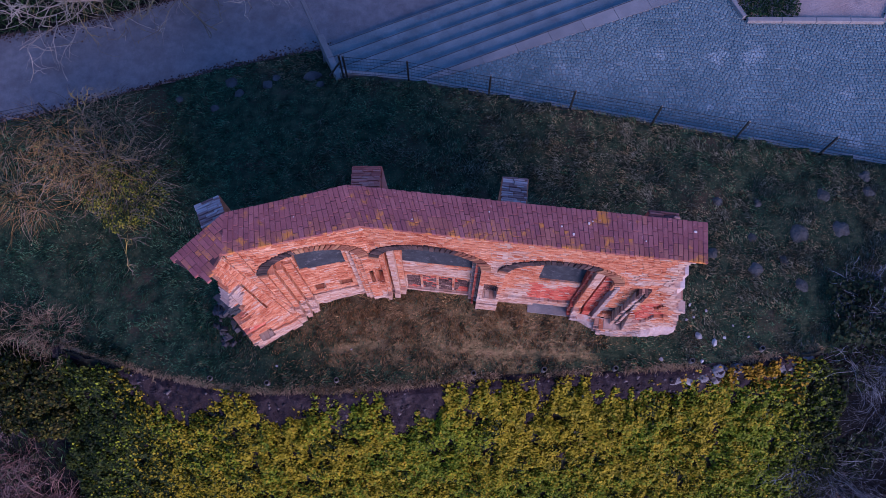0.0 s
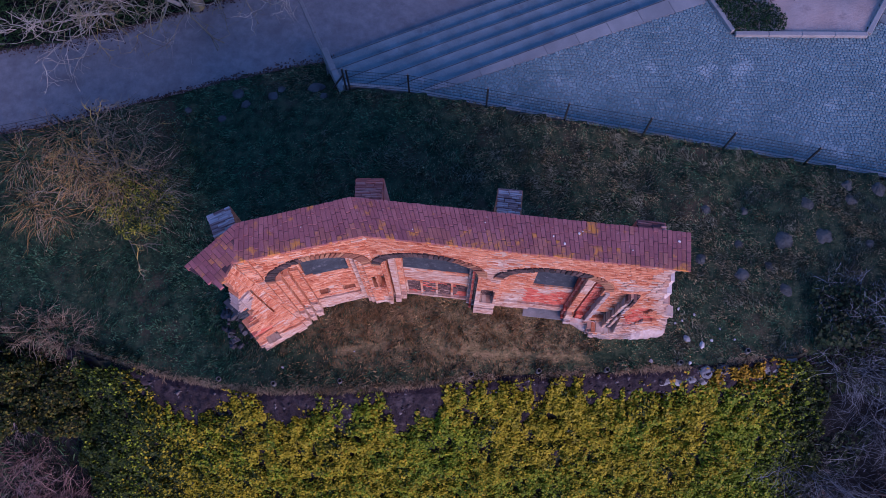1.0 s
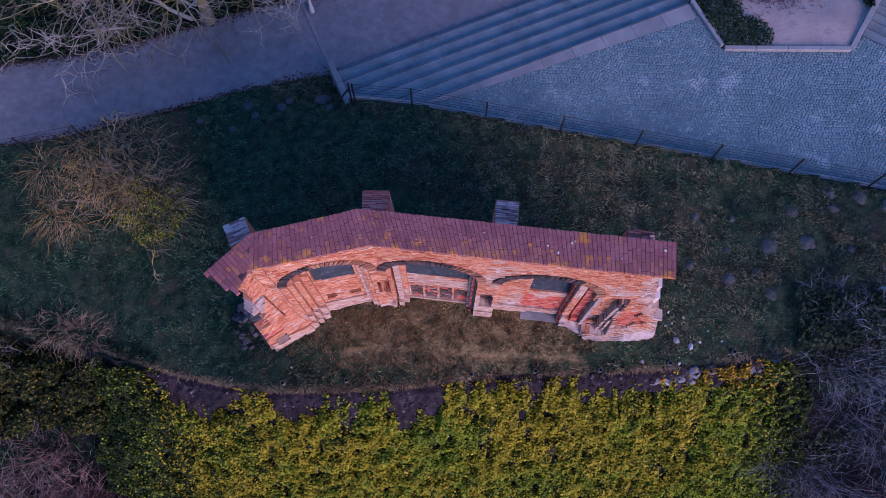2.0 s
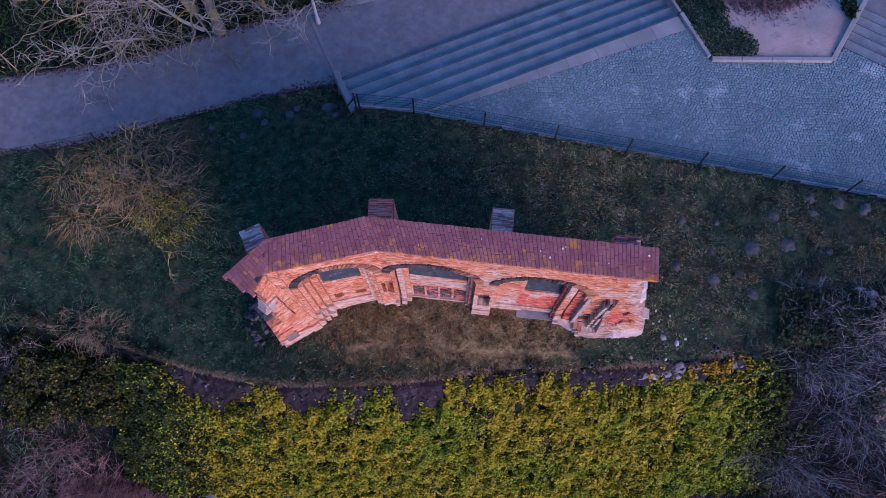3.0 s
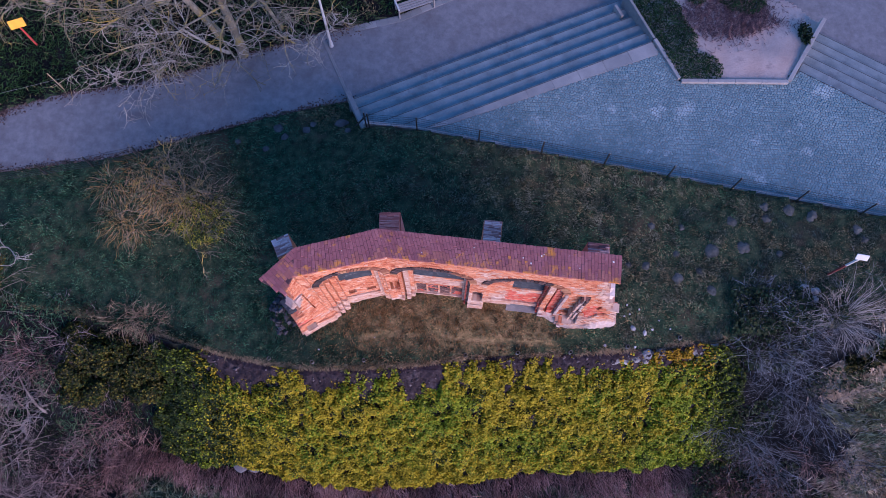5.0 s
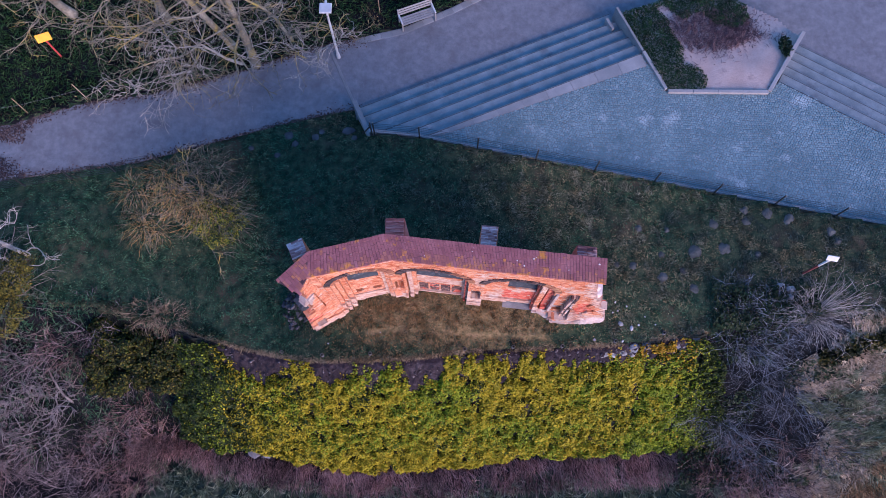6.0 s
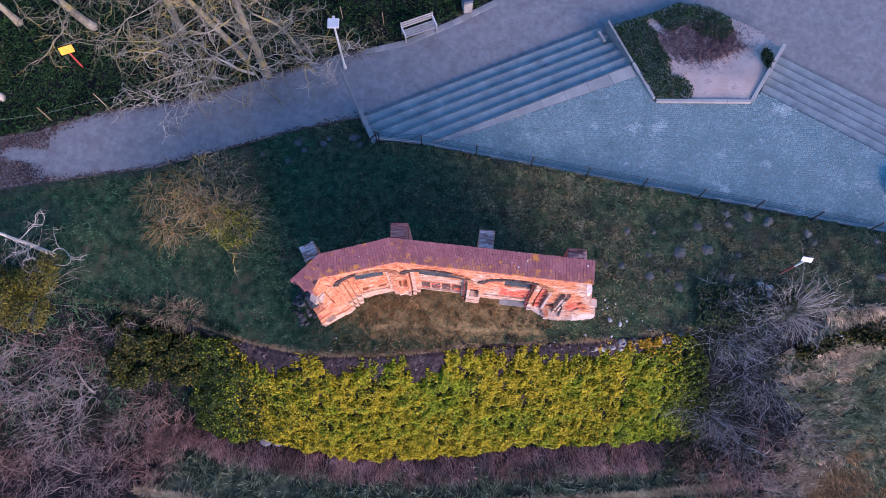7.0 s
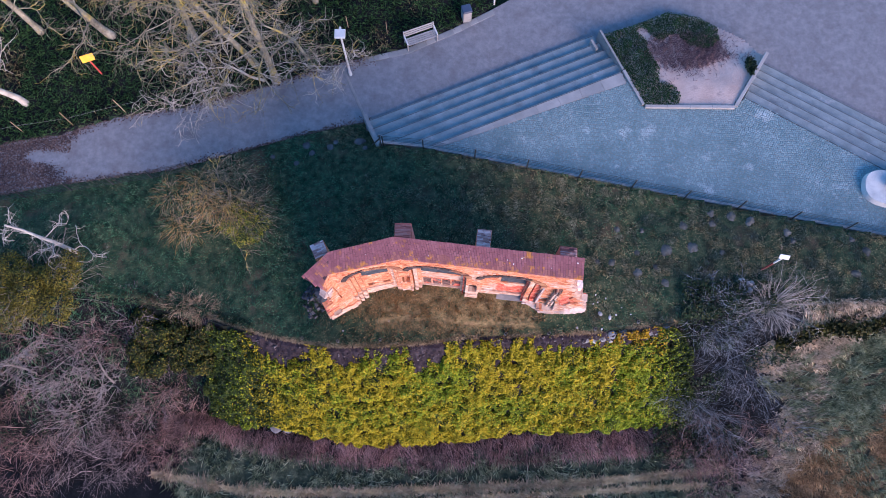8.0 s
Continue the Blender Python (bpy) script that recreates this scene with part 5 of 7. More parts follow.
D = unit(np.stack([rng.normal(0, 0.6, n), rng.normal(-0.5, 0.4, n), rng.uniform(0.1, 0.7, n)], 1))
v, f = strands(P, D, rng.uniform(0.10, 0.26, n), np.full(n, 0.008), 3, 0.8)
M["rim_straw"] = leafy("rim_straw", (0.09, 0.066, 0.036), (0.28, 0.205, 0.115), (0.46, 0.35, 0.21), 1.6, 0.3)
tagged(array_mesh("rim_grass", v, f, M["rim_straw"]), "tan dry grass hanging over the rim", "grass", kind="stuff")

# loose rubble lying in the bare strip of the scarp
n = 1100
x = rng.uniform(-11, 10.6, n)
t = rng.uniform(0.0, 0.34, n)
P, N = scarp_point(x, t, 0.12 + rng.uniform(0, 0.12, n))
r = rng.uniform(0.02, 0.075, n) * rng.uniform(0.5, 1.2, n)
oct_ = np.array([[1, 0, 0], [0, 1, 0], [-1, 0, 0], [0, -1, 0], [0, 0, 0.8], [0, 0, -0.8]], float)
v = (P[:, None, :] + (oct_[None] * rng.uniform(0.5, 1.3, (n, 6, 3)) + rng.normal(0, 0.15, (n, 6, 3))) * r[:, None, None]).reshape(-1, 3)
tri = np.array([[0, 1, 4], [1, 2, 4], [2, 3, 4], [3, 0, 4], [1, 0, 5], [2, 1, 5], [3, 2, 5], [0, 3, 5]])
f = (np.arange(n)[:, None, None] * 6 + tri[None]).reshape(-1, 3)
M["scarp_rubble"] = surface("scarp_rubble", [(0.15, (0.010, 0.008, 0.010)), (0.5, (0.040, 0.033, 0.039)), (0.9, (0.15, 0.13, 0.135))], 2.0, 10, 0.95, 0.3, "island", 0.30, gloss=0.1)
tagged(array_mesh("scarp_rubble", v, f, M["scarp_rubble"]), "dark loose rubble in the bare scarp strip", "rubble", kind="stuff")

# bramble strip at the foot of the scarp
n = 24000
x = rng.uniform(-14.5, 13.8, n)
foot = np.interp(x, *zip(*FOOT))
y = foot - 0.12 - rng.uniform(0, 1, n) * (0.85 + 0.45 * vnoise(x * 0.5, 1.5) + 0.30 * (x > -2))
keep = vnoise(x * 1.9, y * 1.7, 12.0) + rng.normal(0, 0.16, n) > 0.20 + 0.5 * np.clip((x - 8.5) / 5, 0, 1)
x, y, foot = x[keep], y[keep], foot[keep]
P = np.stack([x, y, gz_array(x, y) - 0.05], 1)
D = unit(np.stack([rng.normal(0.10, 0.22, len(x)) + 0.5 * (vnoise(x * 1.1, y, 15.0) - 0.5), rng.normal(-0.55, 0.25, len(x)), rng.uniform(0.5, 1.1, len(x))], 1))
v, f = strands(P, D, rng.uniform(0.35, 0.85, len(x)), rng.uniform(0.0045, 0.009, len(x)), 3, 0.45, 0.07)
M["bramble_rose"] = leafy("bramble_rose", (0.040, 0.020, 0.022), (0.40, 0.205, 0.185), (0.78, 0.53, 0.46), 0.8, 0.38)
tone = (vnoise(x * 1.1, y * 0.9, 21.0) + rng.normal(0, 0.15, len(x)) > 0.55).astype(int)
tagged(array_mesh("brambles", v, f, [M["bramble_rose"], M["bramble"]], None, "", np.repeat(tone, len(f) // len(x))), "bare reddish bramble canes along the scarp foot", "brambles", kind="stuff")

# rank grass on the low ground and the pale worn trail
def trail_y(x):
    return np.interp(x, (-23, -14.7, -14.0, -10.5, -8.2, -4.2, 2.1, 7.6, 13.2, 23), (-2.9, -3.3, -3.36, -4.0, -4.14, -4.12, -3.84, -3.52, -3.04, -2.6))


n = 150000
x, y = rng.uniform(-23, 23, n), rng.uniform(-8, 0.5, n)
x[20000:], y[20000:] = np.repeat(x[20000:30000], 13) + rng.normal(0, 0.08, 130000), np.repeat(y[20000:30000], 13) + rng.normal(0, 0.08, 130000)
way = np.concatenate([rng.uniform(0, 6.28, 20000), np.repeat(rng.normal(5.2, 1.0, 10000), 13)])
x[14000:20000] = np.abs(x[14000:20000]) * 0.8 - 12
y[14000:20000] = -4.45 + 0.06 * x[14000:20000] + rng.normal(0, 0.05, 6000)
x[:14000] = np.abs(x[:14000] + 15) - 15
y[:14000] = trail_y(x[:14000]) + rng.normal(0, 0.055, 14000)
foot = np.interp(x, *zip(*FOOT))
trail = np.abs(y - trail_y(x)) < 0.06 + 0.04 * vnoise(x, 2.0)
trail |= np.abs(y - (-4.45 + 0.06 * x)) < 0.07
ok = (y < foot - 0.98 - 0.30 * (x > -2)) & (vnoise(x * 1.7, y * 2.6, 17.0) + rng.normal(0, 0.07, n) > 0.40) & (x > -13.8 + 1.2 * (vnoise(y * 1.5, 3.0) - 0.5)) & (x < 14.6)
ok &= trail | (np.minimum(np.abs(y - trail_y(x) - 0.05), np.abs(y - (-4.45 + 0.06 * x) - 0.04)) > 0.11)
idx = np.where(trail, 1, 0)[ok]
blades("rank_grass", x[ok], y[ok], [M["rank_blade"], M["blade_tan"]], idx, 0.09, 0.29, 0.015, "rank dark grass below the scarp with a pale worn trail", "grass", lean=1.9, way=way[ok])

n = 38000
x = np.concatenate([rng.uniform(-14.8, 13.4, 24000), rng.uniform(-12.5, 13.2, 14000)])
y = np.concatenate([trail_y(x[:24000]) + rng.normal(0, 0.042, 24000), -4.45 + 0.06 * x[24000:] + rng.normal(0, 0.036, 14000)])
ok = vnoise(x * 0.8, y * 0.5, 33.0) + rng.normal(0, 0.12, n) > 0.18
M["trail_straw"] = leafy("trail_straw", (0.24, 0.18, 0.10), (0.56, 0.45, 0.26), (0.76, 0.65, 0.42), 1.1, 0.25)
blades("trail_grass", x[ok], y[ok], [M["trail_straw"]], np.zeros(int(ok.sum()), int), 0.05, 0.13, 0.016, "pale trodden straw along the meadow trail", "grass", 0.05, lean=2.4)

# dry grass on the east bank, and tufts along the west bank
n = 2000
x, y = rng.uniform(13.5, 25, n), rng.uniform(-8, 4.6, n)
ok = x > 15.3 + 2.0 * (vnoise(x * 0.5, y * 0.5, 1.0) - 0.5)
x, y = x[ok], y[ok]
tone = vnoise(x * 0.6, y * 0.6, 8.0) + rng.normal(0, 0.12, len(x))
idx = np.where(tone + 0.2 * (y > 1.5) > 0.34, 1, 0)
idx = np.where((x + 0.8 * (-y) > 18.6 + 2.0 * vnoise(x * 0.5, y * 0.5, 5.0)) & (y < -0.3) & (tone > 0.3), 2, idx)
idx = np.where((np.hypot((x - 19.6) / 1.6, (y - 1.6) / 1.8) < 0.7 + 0.5 * vnoise(x * 0.8, y * 0.8, 6.0)), 0, idx)
way = 5.0 + 1.4 * vnoise(x * 0.5, y * 0.5, 14.0) + rng.normal(0, 0.4, len(x))
x, y, idx, way = (np.repeat(q_, 54) for q_ in (x, y, idx, way))
x, y = x + rng.normal(0, 0.17, len(x)), y + rng.normal(0, 0.06, len(x))
M["blade_rust"] = leafy("blade_rust", (0.11, 0.066, 0.030), (0.40, 0.255, 0.125), (0.62, 0.43, 0.23), 1.1, 0.30)
M["bank_olive"] = leafy("bank_olive", (0.036, 0.044, 0.022), (0.22, 0.235, 0.125), (0.50, 0.49, 0.31), 1.6, 0.26)
blades("bank_grass", x, y, [M["bank_olive"], M["blade_tan"], M["blade_rust"]], idx, 0.10, 0.30, 0.017, "long tufted tan and rusty grass on the bank", "grass", 0.03, lean=1.8, way=way, follow=True)
n = 16000
x, y = rng.uniform(-24, -9, n), rng.uniform(-2, 5.8, n)
ok = y < np.interp(x, *zip(*RIM)) + 0.5
x, y = x[ok], y[ok]
idx = (vnoise(x * 0.6, y * 0.6, 18.0) + rng.normal(0, 0.1, len(x)) > 0.5).astype(int)
blades("bank_grass", x, y, [M["weed_leaf"], M["blade_green"]], idx, 0.10, 0.28, 0.014, "long half-dry grass on the bank", "grass", lean=1.6, follow=True)
n = 66000
x, y = rng.uniform(-24, 6, n), rng.uniform(12, 24, n)
ok = y > np.interp(x, *zip(*PATH_N)) + 0.05
x, y = x[ok], y[ok]
idx = (vnoise(x * 0.6, y * 0.6, 28.0) + rng.normal(0, 0.1, len(x)) > 0.85).astype(int)
M["verge_blade"] = leafy("verge_blade", (0.008, 0.024, 0.008), (0.026, 0.068, 0.020), (0.065, 0.125, 0.038), 0.9, 0.34)
blades("verge_grass", x, y, [M["verge_blade"], M["blade_dry"]], idx, 0.10, 0.26, 0.018, "dark green verge under the bare trees", "grass", lean=1.4)


# fallen leaves along the path edges
n = 16500
x = rng.uniform(-23, -3.5, n)
x[4500:] = -18.2 - 5.2 * rng.uniform(0, 1, 12000) ** 0.8
k = rng.uniform(0, 1, n)
lo_, hi_ = np.interp(x, *zip(*PATH_S)), np.interp(x, *zip(*PATH_N))
off = np.abs(rng.normal(0, 0.12, n)) * (1 + 1.5 * vnoise(x * 0.6, 3.0))
y = np.where(k < 0.62, hi_ - off + 0.1, lo_ + off * 0.6 - 0.05)
far = (x < -18.5) & (rng.uniform(0, 1, n) < 0.85)
y = np.where(far, lo_ + rng.uniform(0.05, 0.95, n) * (hi_ - lo_), y)
P = np.stack([x, y, np.full(n, LOW + 0.012)], 1)
ok = ~far | (vnoise(x * 0.8, y * 1.1, 60.0) + rng.normal(0, 0.05, n) > 0.46)
P, n = P[ok], int(ok.sum())
v, f = leaf_mesh(P, np.tile([[0, 0, 1.0]], (n, 1)), rng.uniform(0.04, 0.09, n), rng, 0.1)
v[:, 2] = np.maximum(v[:, 2], LOW + 0.004)
M["leaf_litter"] = leafy("leaf_litter", (0.020, 0.014, 0.014), (0.055, 0.038, 0.036), (0.13, 0.09, 0.075), 0.8, 0.35)
tagged(array_mesh("leaf_litter", v, f, M["leaf_litter"]), "brown fallen leaves along the path edges", "leaf litter", kind="stuff")


def shrub(name, at, radius, height, n, mat_, label, category, thick=0.0125, droop=0.45, spread=1.0, levels=2, lean=(0, 0), foot=0.6):
    """A twiggy bush: canes from a small foot, each with side twigs."""
    ob = empty(name, at)
    tagged(ob, label, category)
    a = rng.uniform(0, 2 * np.pi, n)
    rr = radius * foot * np.sqrt(rng.uniform(0, 1, n))
    P = np.stack([np.cos(a) * rr, np.sin(a) * rr, np.full(n, -0.1)], 1)
    out = rng.uniform(0.15, 1.0, n) * spread
    a = a + rng.normal(0, 0.9 * foot / 0.6, n)
    D = unit(np.stack([np.cos(a) * out * radius + lean[0], np.sin(a) * out * radius + lean[1], np.full(n, height) * rng.uniform(0.6, 1.1, n)], 1))
    L = np.hypot(radius, height) * rng.uniform(0.55, 1.0, n)
    k = 6
    s = np.linspace(0, 1, k)[None, :, None]
    path = P[:, None, :] + D[:, None, :] * s * L[:, None, None]
    path[:, :, 2] -= droop * 0.5 * s[..., 0] ** 2 * L[:, None]
    path[:, 1:] += np.cumsum(rng.normal(0, 0.05, (n, k - 1, 3)), 1) * L[:, None, None] * 0.5
    chunks = [tubes(path, thick * (1 - 0.75 * s[..., 0]) * rng.uniform(0.7, 1.4, n)[:, None], 4)]
    for lev in range(levels):
        m = 4 if lev == 0 else 2
        src = rng.integers(0, len(path), len(path) * m)
        pos = rng.integers(1, path.shape[1], len(src))
        P2 = path[src, pos]
        D2 = unit(unit(path[src, pos] - path[src, pos - 1]) + rng.normal(0, 0.65, (len(src), 3)) + np.array([0, 0, -0.1]))
        L2 = rng.uniform(0.2, 0.5, len(src)) * radius * (0.8 if lev == 0 else 0.45)
        k2 = 3
        s2 = np.linspace(0, 1, k2)[None, :, None]
        path2 = P2[:, None, :] + D2[:, None, :] * s2 * L2[:, None, None]
        path2[:, 1:] += np.cumsum(rng.normal(0, 0.09, (len(src), k2 - 1, 3)), 1) * L2[:, None, None]
        path2[:, :, 2] -= droop * 0.4 * s2[..., 0] ** 2 * L2[:, None]
        chunks.append(tubes(path2, thick * (0.5 if lev == 0 else 0.32) * (1 - 0.6 * s2[..., 0]) * np.ones((len(src), 1)), 3))
        path = path2
    v, f = joined(chunks)
    array_mesh("crown", v, f, mat_, ob)
    return ob


def clump_leaves(ob, blobs, per, size, mats, weights):
    """Leaves in many small clumps about the centres of the blobs (local), with gaps between."""
    P, N = [], []
    for (cx, cy, cz, r) in blobs:
        m = int(per * r * r)
        d = unit(rng.normal(0, 1, (m, 3)))
        d[:, 2] = np.abs(d[:, 2]) * 1.0 - 0.15
        rad = r * (0.72 + 0.5 * vnoise(d[:, 0] * 2.2 + cx * 3, d[:, 1] * 2.2 + cy * 3, d[:, 2] * 2.2) - 0.35 * rng.uniform(0, 1, m) ** 2)
        hole = vnoise(d[:, 0] * 3.5 + cx * 7, d[:, 1] * 3.5 + cy * 7, d[:, 2] * 3.5) > 0.33
        P.append((np.array([[cx, cy, cz]]) + d * rad[:, None] * np.array([1, 1, 0.8]))[hole])
        N.append((d + np.array([0, 0, 0.5]))[hole])
    P, N = np.concatenate(P), unit(np.concatenate(N))
    v, f = leaf_mesh(P, N, rng.uniform(size * 0.6, size * 1.3, len(P)), rng)
    pick = rng.choice(len(mats), len(P), p=weights)
    return array_mesh("foliage", v, f, mats, ob, "", np.concatenate([pick, pick]))


# ---- trees ----
def limb_path(p, d, length, k, bend, lift):
    pts, q, w = [p], Vector(p), Vector(d).normalized()
    for _ in range(k - 1):
        w = (w + Vector((rt.gauss(0, bend), rt.gauss(0, bend), rt.gauss(0, bend) + lift))).normalized()
        q = q + w * (length / (k - 1))
        pts.append(q.copy())
    return pts


def bare_tree(name, at, height, r0, lean, crown, label, mat_, counts=(9, 8, 7), low=0.35, droop=-0.02, twig=0.006, keep_dir=None, twig_mat=None):
    """A leafless tree: one trunk, limbs, branches and twigs, each thinner than the last."""
    ob = tagged(empty(name, at), label, "tree")
    levels = {0: [], 1: [], 2: [], 3: []}
    trunk = limb_path(Vector((-lean[0] * 0.7, -lean[1] * 0.7, -0.8)), Vector((lean[0], lean[1], 1)), height, 7, 0.07, 0.0)
    levels[0].append((trunk, r0, r0 * 0.35))

    def along(pts, t):
        i = min(int(t * (len(pts) - 1)), len(pts) - 2)
        g = t * (len(pts) - 1) - i
        return pts[i].lerp(pts[i + 1], g), (pts[i + 1] - pts[i]).normalized()

    for i in range(counts[0]):
        t = low + (1 - low) * (i + rt.random()) / counts[0]
        p, w = along(trunk, min(t, 0.99))
        a = i * 2.4 + rt.uniform(-0.5, 0.5)
        out = Vector((math.cos(a), math.sin(a), rt.uniform(0.1, 0.7)))
        if keep_dir is not None and rt.random() < 0.5:
            out = Vector((keep_dir[0] + rt.gauss(0, 0.4), keep_dir[1] + rt.gauss(0, 0.4), rt.uniform(0, 0.5)))
        ln = crown * rt.uniform(0.6, 1.1) * (1.15 - 0.6 * t)
        limb = limb_path(p, out, ln, 8, 0.26, droop)
        rl = r0 * (0.29 - 0.16 * t)
        levels[1].append((limb, rl, rl * 0.25))
        for j in range(counts[1]):
            tt = 0.2 + 0.8 * (j + rt.random()) / counts[1]
            p2, w2 = along(limb, min(tt, 0.99))
            br = limb_path(p2, w2 + Vector((rt.gauss(0, 0.8), rt.gauss(0, 0.8), rt.gauss(0.1, 0.6))), ln * rt.uniform(0.22, 0.55) * (1.2 - 0.5 * tt), 6, 0.38, droop)
            levels[2].append((br, max(rl * 0.35 * (1.1 - tt * 0.6), twig * 1.8), twig))
            for q in range(counts[2]):
                t3 = 0.15 + 0.85 * (q + rt.random()) / counts[2]
                p3, w3 = along(br, min(t3, 0.99))
                tw = limb_path(p3, w3 + Vector((rt.gauss(0, 0.8), rt.gauss(0, 0.8), rt.gauss(0, 0.6))), rt.uniform(0.2, 0.8) * crown / 4, 5, 0.45, droop)
                levels[3].append((tw, twig * 1.2, twig * 0.4))
    for lev, sides in ((0, 10),):
        pa = np.array([[tuple(q) for q in b[0]] for b in levels[lev]])
        s = np.linspace(0, 1, pa.shape[1])[None, :]
        rad = np.array([b[1] for b in levels[lev]])[:, None] * (1 - s) + np.array([b[2] for b in levels[lev]])[:, None] * s
        rad[:, 0] *= 1.5
        v, f = tubes(pa, rad, sides)
        array_mesh("trunk", v, f, mat_, ob)
    chunks = []
    for lev, sides in ((1, 6), (2, 4), (3, 3)):
        pa = np.array([[tuple(q) for q in b[0]] for b in levels[lev]])
        s = np.linspace(0, 1, pa.shape[1])[None, :]
        rad = np.array([b[1] for b in levels[lev]])[:, None] * (1 - s) + np.array([b[2] for b in levels[lev]])[:, None] * s
        chunks.append(tubes(pa, rad, sides))
    v, f = joined(chunks)
    array_mesh("crown", v, f, twig_mat or mat_, ob)
    return ob


rt = random.Random(21)
G = lambda x, y: (x, y, ground_z(x, y))
TB = "bare pale-barked tree leaning over the path verge"
bare_tree("tree", G(-8.6, 15.9), 9.0, 0.21, (-0.06, 0.05), 6.8, TB, M["bark_lichen"], (15, 8, 7), 0.2, -0.06, 0.0085, (-0.6, -0.9))
bare_tree("tree", G(-9.6, 16.8), 9.5, 0.18, (-0.24, 0.03), 6.2, TB, M["bark_lichen"], (13, 8, 7), 0.2, -0.05, 0.0085, (-0.8, -0.6))
bare_tree("tree", G(-12.6, 17.9), 9.0, 0.19, (-0.08, 0.10), 5.4, TB, M["bark_lichen"], (13, 8, 7), 0.2, -0.05, 0.0085, (-0.2, -0.9))
bare_tree("tree", G(-17.0, 18.2), 9.0, 0.22, (-0.55, 0.02), 5.0, TB, M["bark_lichen"], (12, 8, 7), 0.22, -0.04, 0.0085, (0.2, -0.9))
bare_tree("tree", G(-20.9, 14.6), 8.0, 0.17, (-0.25, 0.15), 3.6, TB, M["bark_pale"], (9, 7, 4), 0.3, -0.02, 0.013)
bare_tree("tree", G(-6.7, 20.3), 8.5, 0.14, (-0.02, 0.05), 4.0, TB, M["bark_lichen"], (8, 6, 3), 0.3, -0.03, 0.014)
bare_tree("tree", G(-4.9, 20.6), 8.0, 0.12, (0.02, 0.06), 3.6, TB, M["bark_lichen"], (8, 6, 3), 0.3, -0.03, 0.014)
bare_tree("tree", G(-7.0, 17.2), 6.5, 0.10, (0.06, -0.02), 4.8, TB, M["bark_lichen"], (10, 6, 5), 0.25, -0.06, 0.008, (0.8, -0.8))
bare_tree("tree", G(-20.6, 18.5), 9.0, 0.17, (-0.05, 0.05), 4.0, TB, M["bark_lichen"], (9, 6, 3), 0.3, -0.03, 0.014)
bare_tree("tree", G(-17.2, 6.85), 4.2, 0.12, (-0.75, 0.18), 2.6, "bare dead pale tree leaning out over the slope", M["bark_pale"], (8, 5, 4), 0.25, 0.02, 0.008)


def twig_clumps(ob, blobs, per, size, r, mats, weights, flow=(0, 0, 0)):
    """Sprays of fine twigs about the centres of the blobs (local), pointing outwards and along flow."""
    P, D = [], []
    for (cx, cy, cz, rad) in blobs:
        m = int(per * rad * rad)
        d = unit(rng.normal(0, 1, (m, 3)) * np.array([1, 1, 0.6]))
        P.append(np.array([[cx, cy, cz]]) + d * (rad * rng.uniform(0, 0.85, m) ** 0.7)[:, None])
        D.append(unit(d + rng.normal(0, 0.45, (m, 3)) + np.array([flow])))
    P, D = np.concatenate(P), np.concatenate(D)
    n = len(P)
    v, f = strands(P, D, rng.uniform(0.4, 1.2, n) * size, np.full(n, r), 4, 0.25, 0.22)
    pick = rng.choice(len(mats), n, p=weights)
    return array_mesh("spray", v, f, mats, ob, "", np.repeat(pick, len(f) // n))


bare_tree("tree", G(-9.0, 16.0), 4.2, 0.09, (-0.3, -0.25), 5.6, "low bare tree with branches hanging over the path", M["bark_pale"], (8, 7, 5), 0.3, -0.03, 0.009, (-0.9, -0.6))
bare_tree("tree", G(-5.7, 16.9), 2.6, 0.05, (0.1, -0.25), 3.2, "slender bare sapling leaning over the path", M["bark_pale"], (7, 6, 4), 0.3, -0.03, 0.009, (0.1, -1.0))
hold, rt = rt, random.Random(33)
bare_tree("tree", G(-11.3, 15.7), 2.8, 0.06, (-0.25, -0.35), 4.6, "low bare tree with branches hanging over the path", M["bark_pale"], (9, 6, 4), 0.25, -0.04, 0.008, (-0.3, -1.0))
rt = hold
# small spreading tree on the lawn, with a few yellow leaves left
M["twig_rust"] = leafy("twig_rust", (0.05, 0.030, 0.010), (0.25, 0.150, 0.042), (0.44, 0.28, 0.09), 0.8, 0.35, 0.9)
M["tree_leaf"] = leafy("tree_leaf", (0.04, 0.055, 0.006), (0.13, 0.14, 0.012), (0.26, 0.24, 0.025), 1.4, 0.25)
M["twig_olive"] = leafy("twig_olive", (0.025, 0.026, 0.016), (0.085, 0.085, 0.055), (0.20, 0.195, 0.14), 0.8, 0.35, 0.9)
small = bare_tree("tree", G(-10.5, 9.2), 2.4, 0.09, (0.05, -0.05), 3.0, "small spreading tree with last yellow-green leaves", M["bark_lichen"], (16, 8, 6), 0.06, -0.05, 0.008)
twig_clumps(small, [(0.6, -0.6, 1.5, 1.15), (-0.5, -0.2, 1.6, 1.0), (-1.8, -1.3, 1.2, 0.9), (-2.4, 0.2, 1.2, 0.9), (-1.0, 0.7, 1.6, 0.9), (-1.2, -1.6, 1.1, 0.7)], 230, 0.6, 0.006, [M["twig_rust"], M["twig_tan"]], [0.55, 0.45], (-0.2, -0.5, 0))
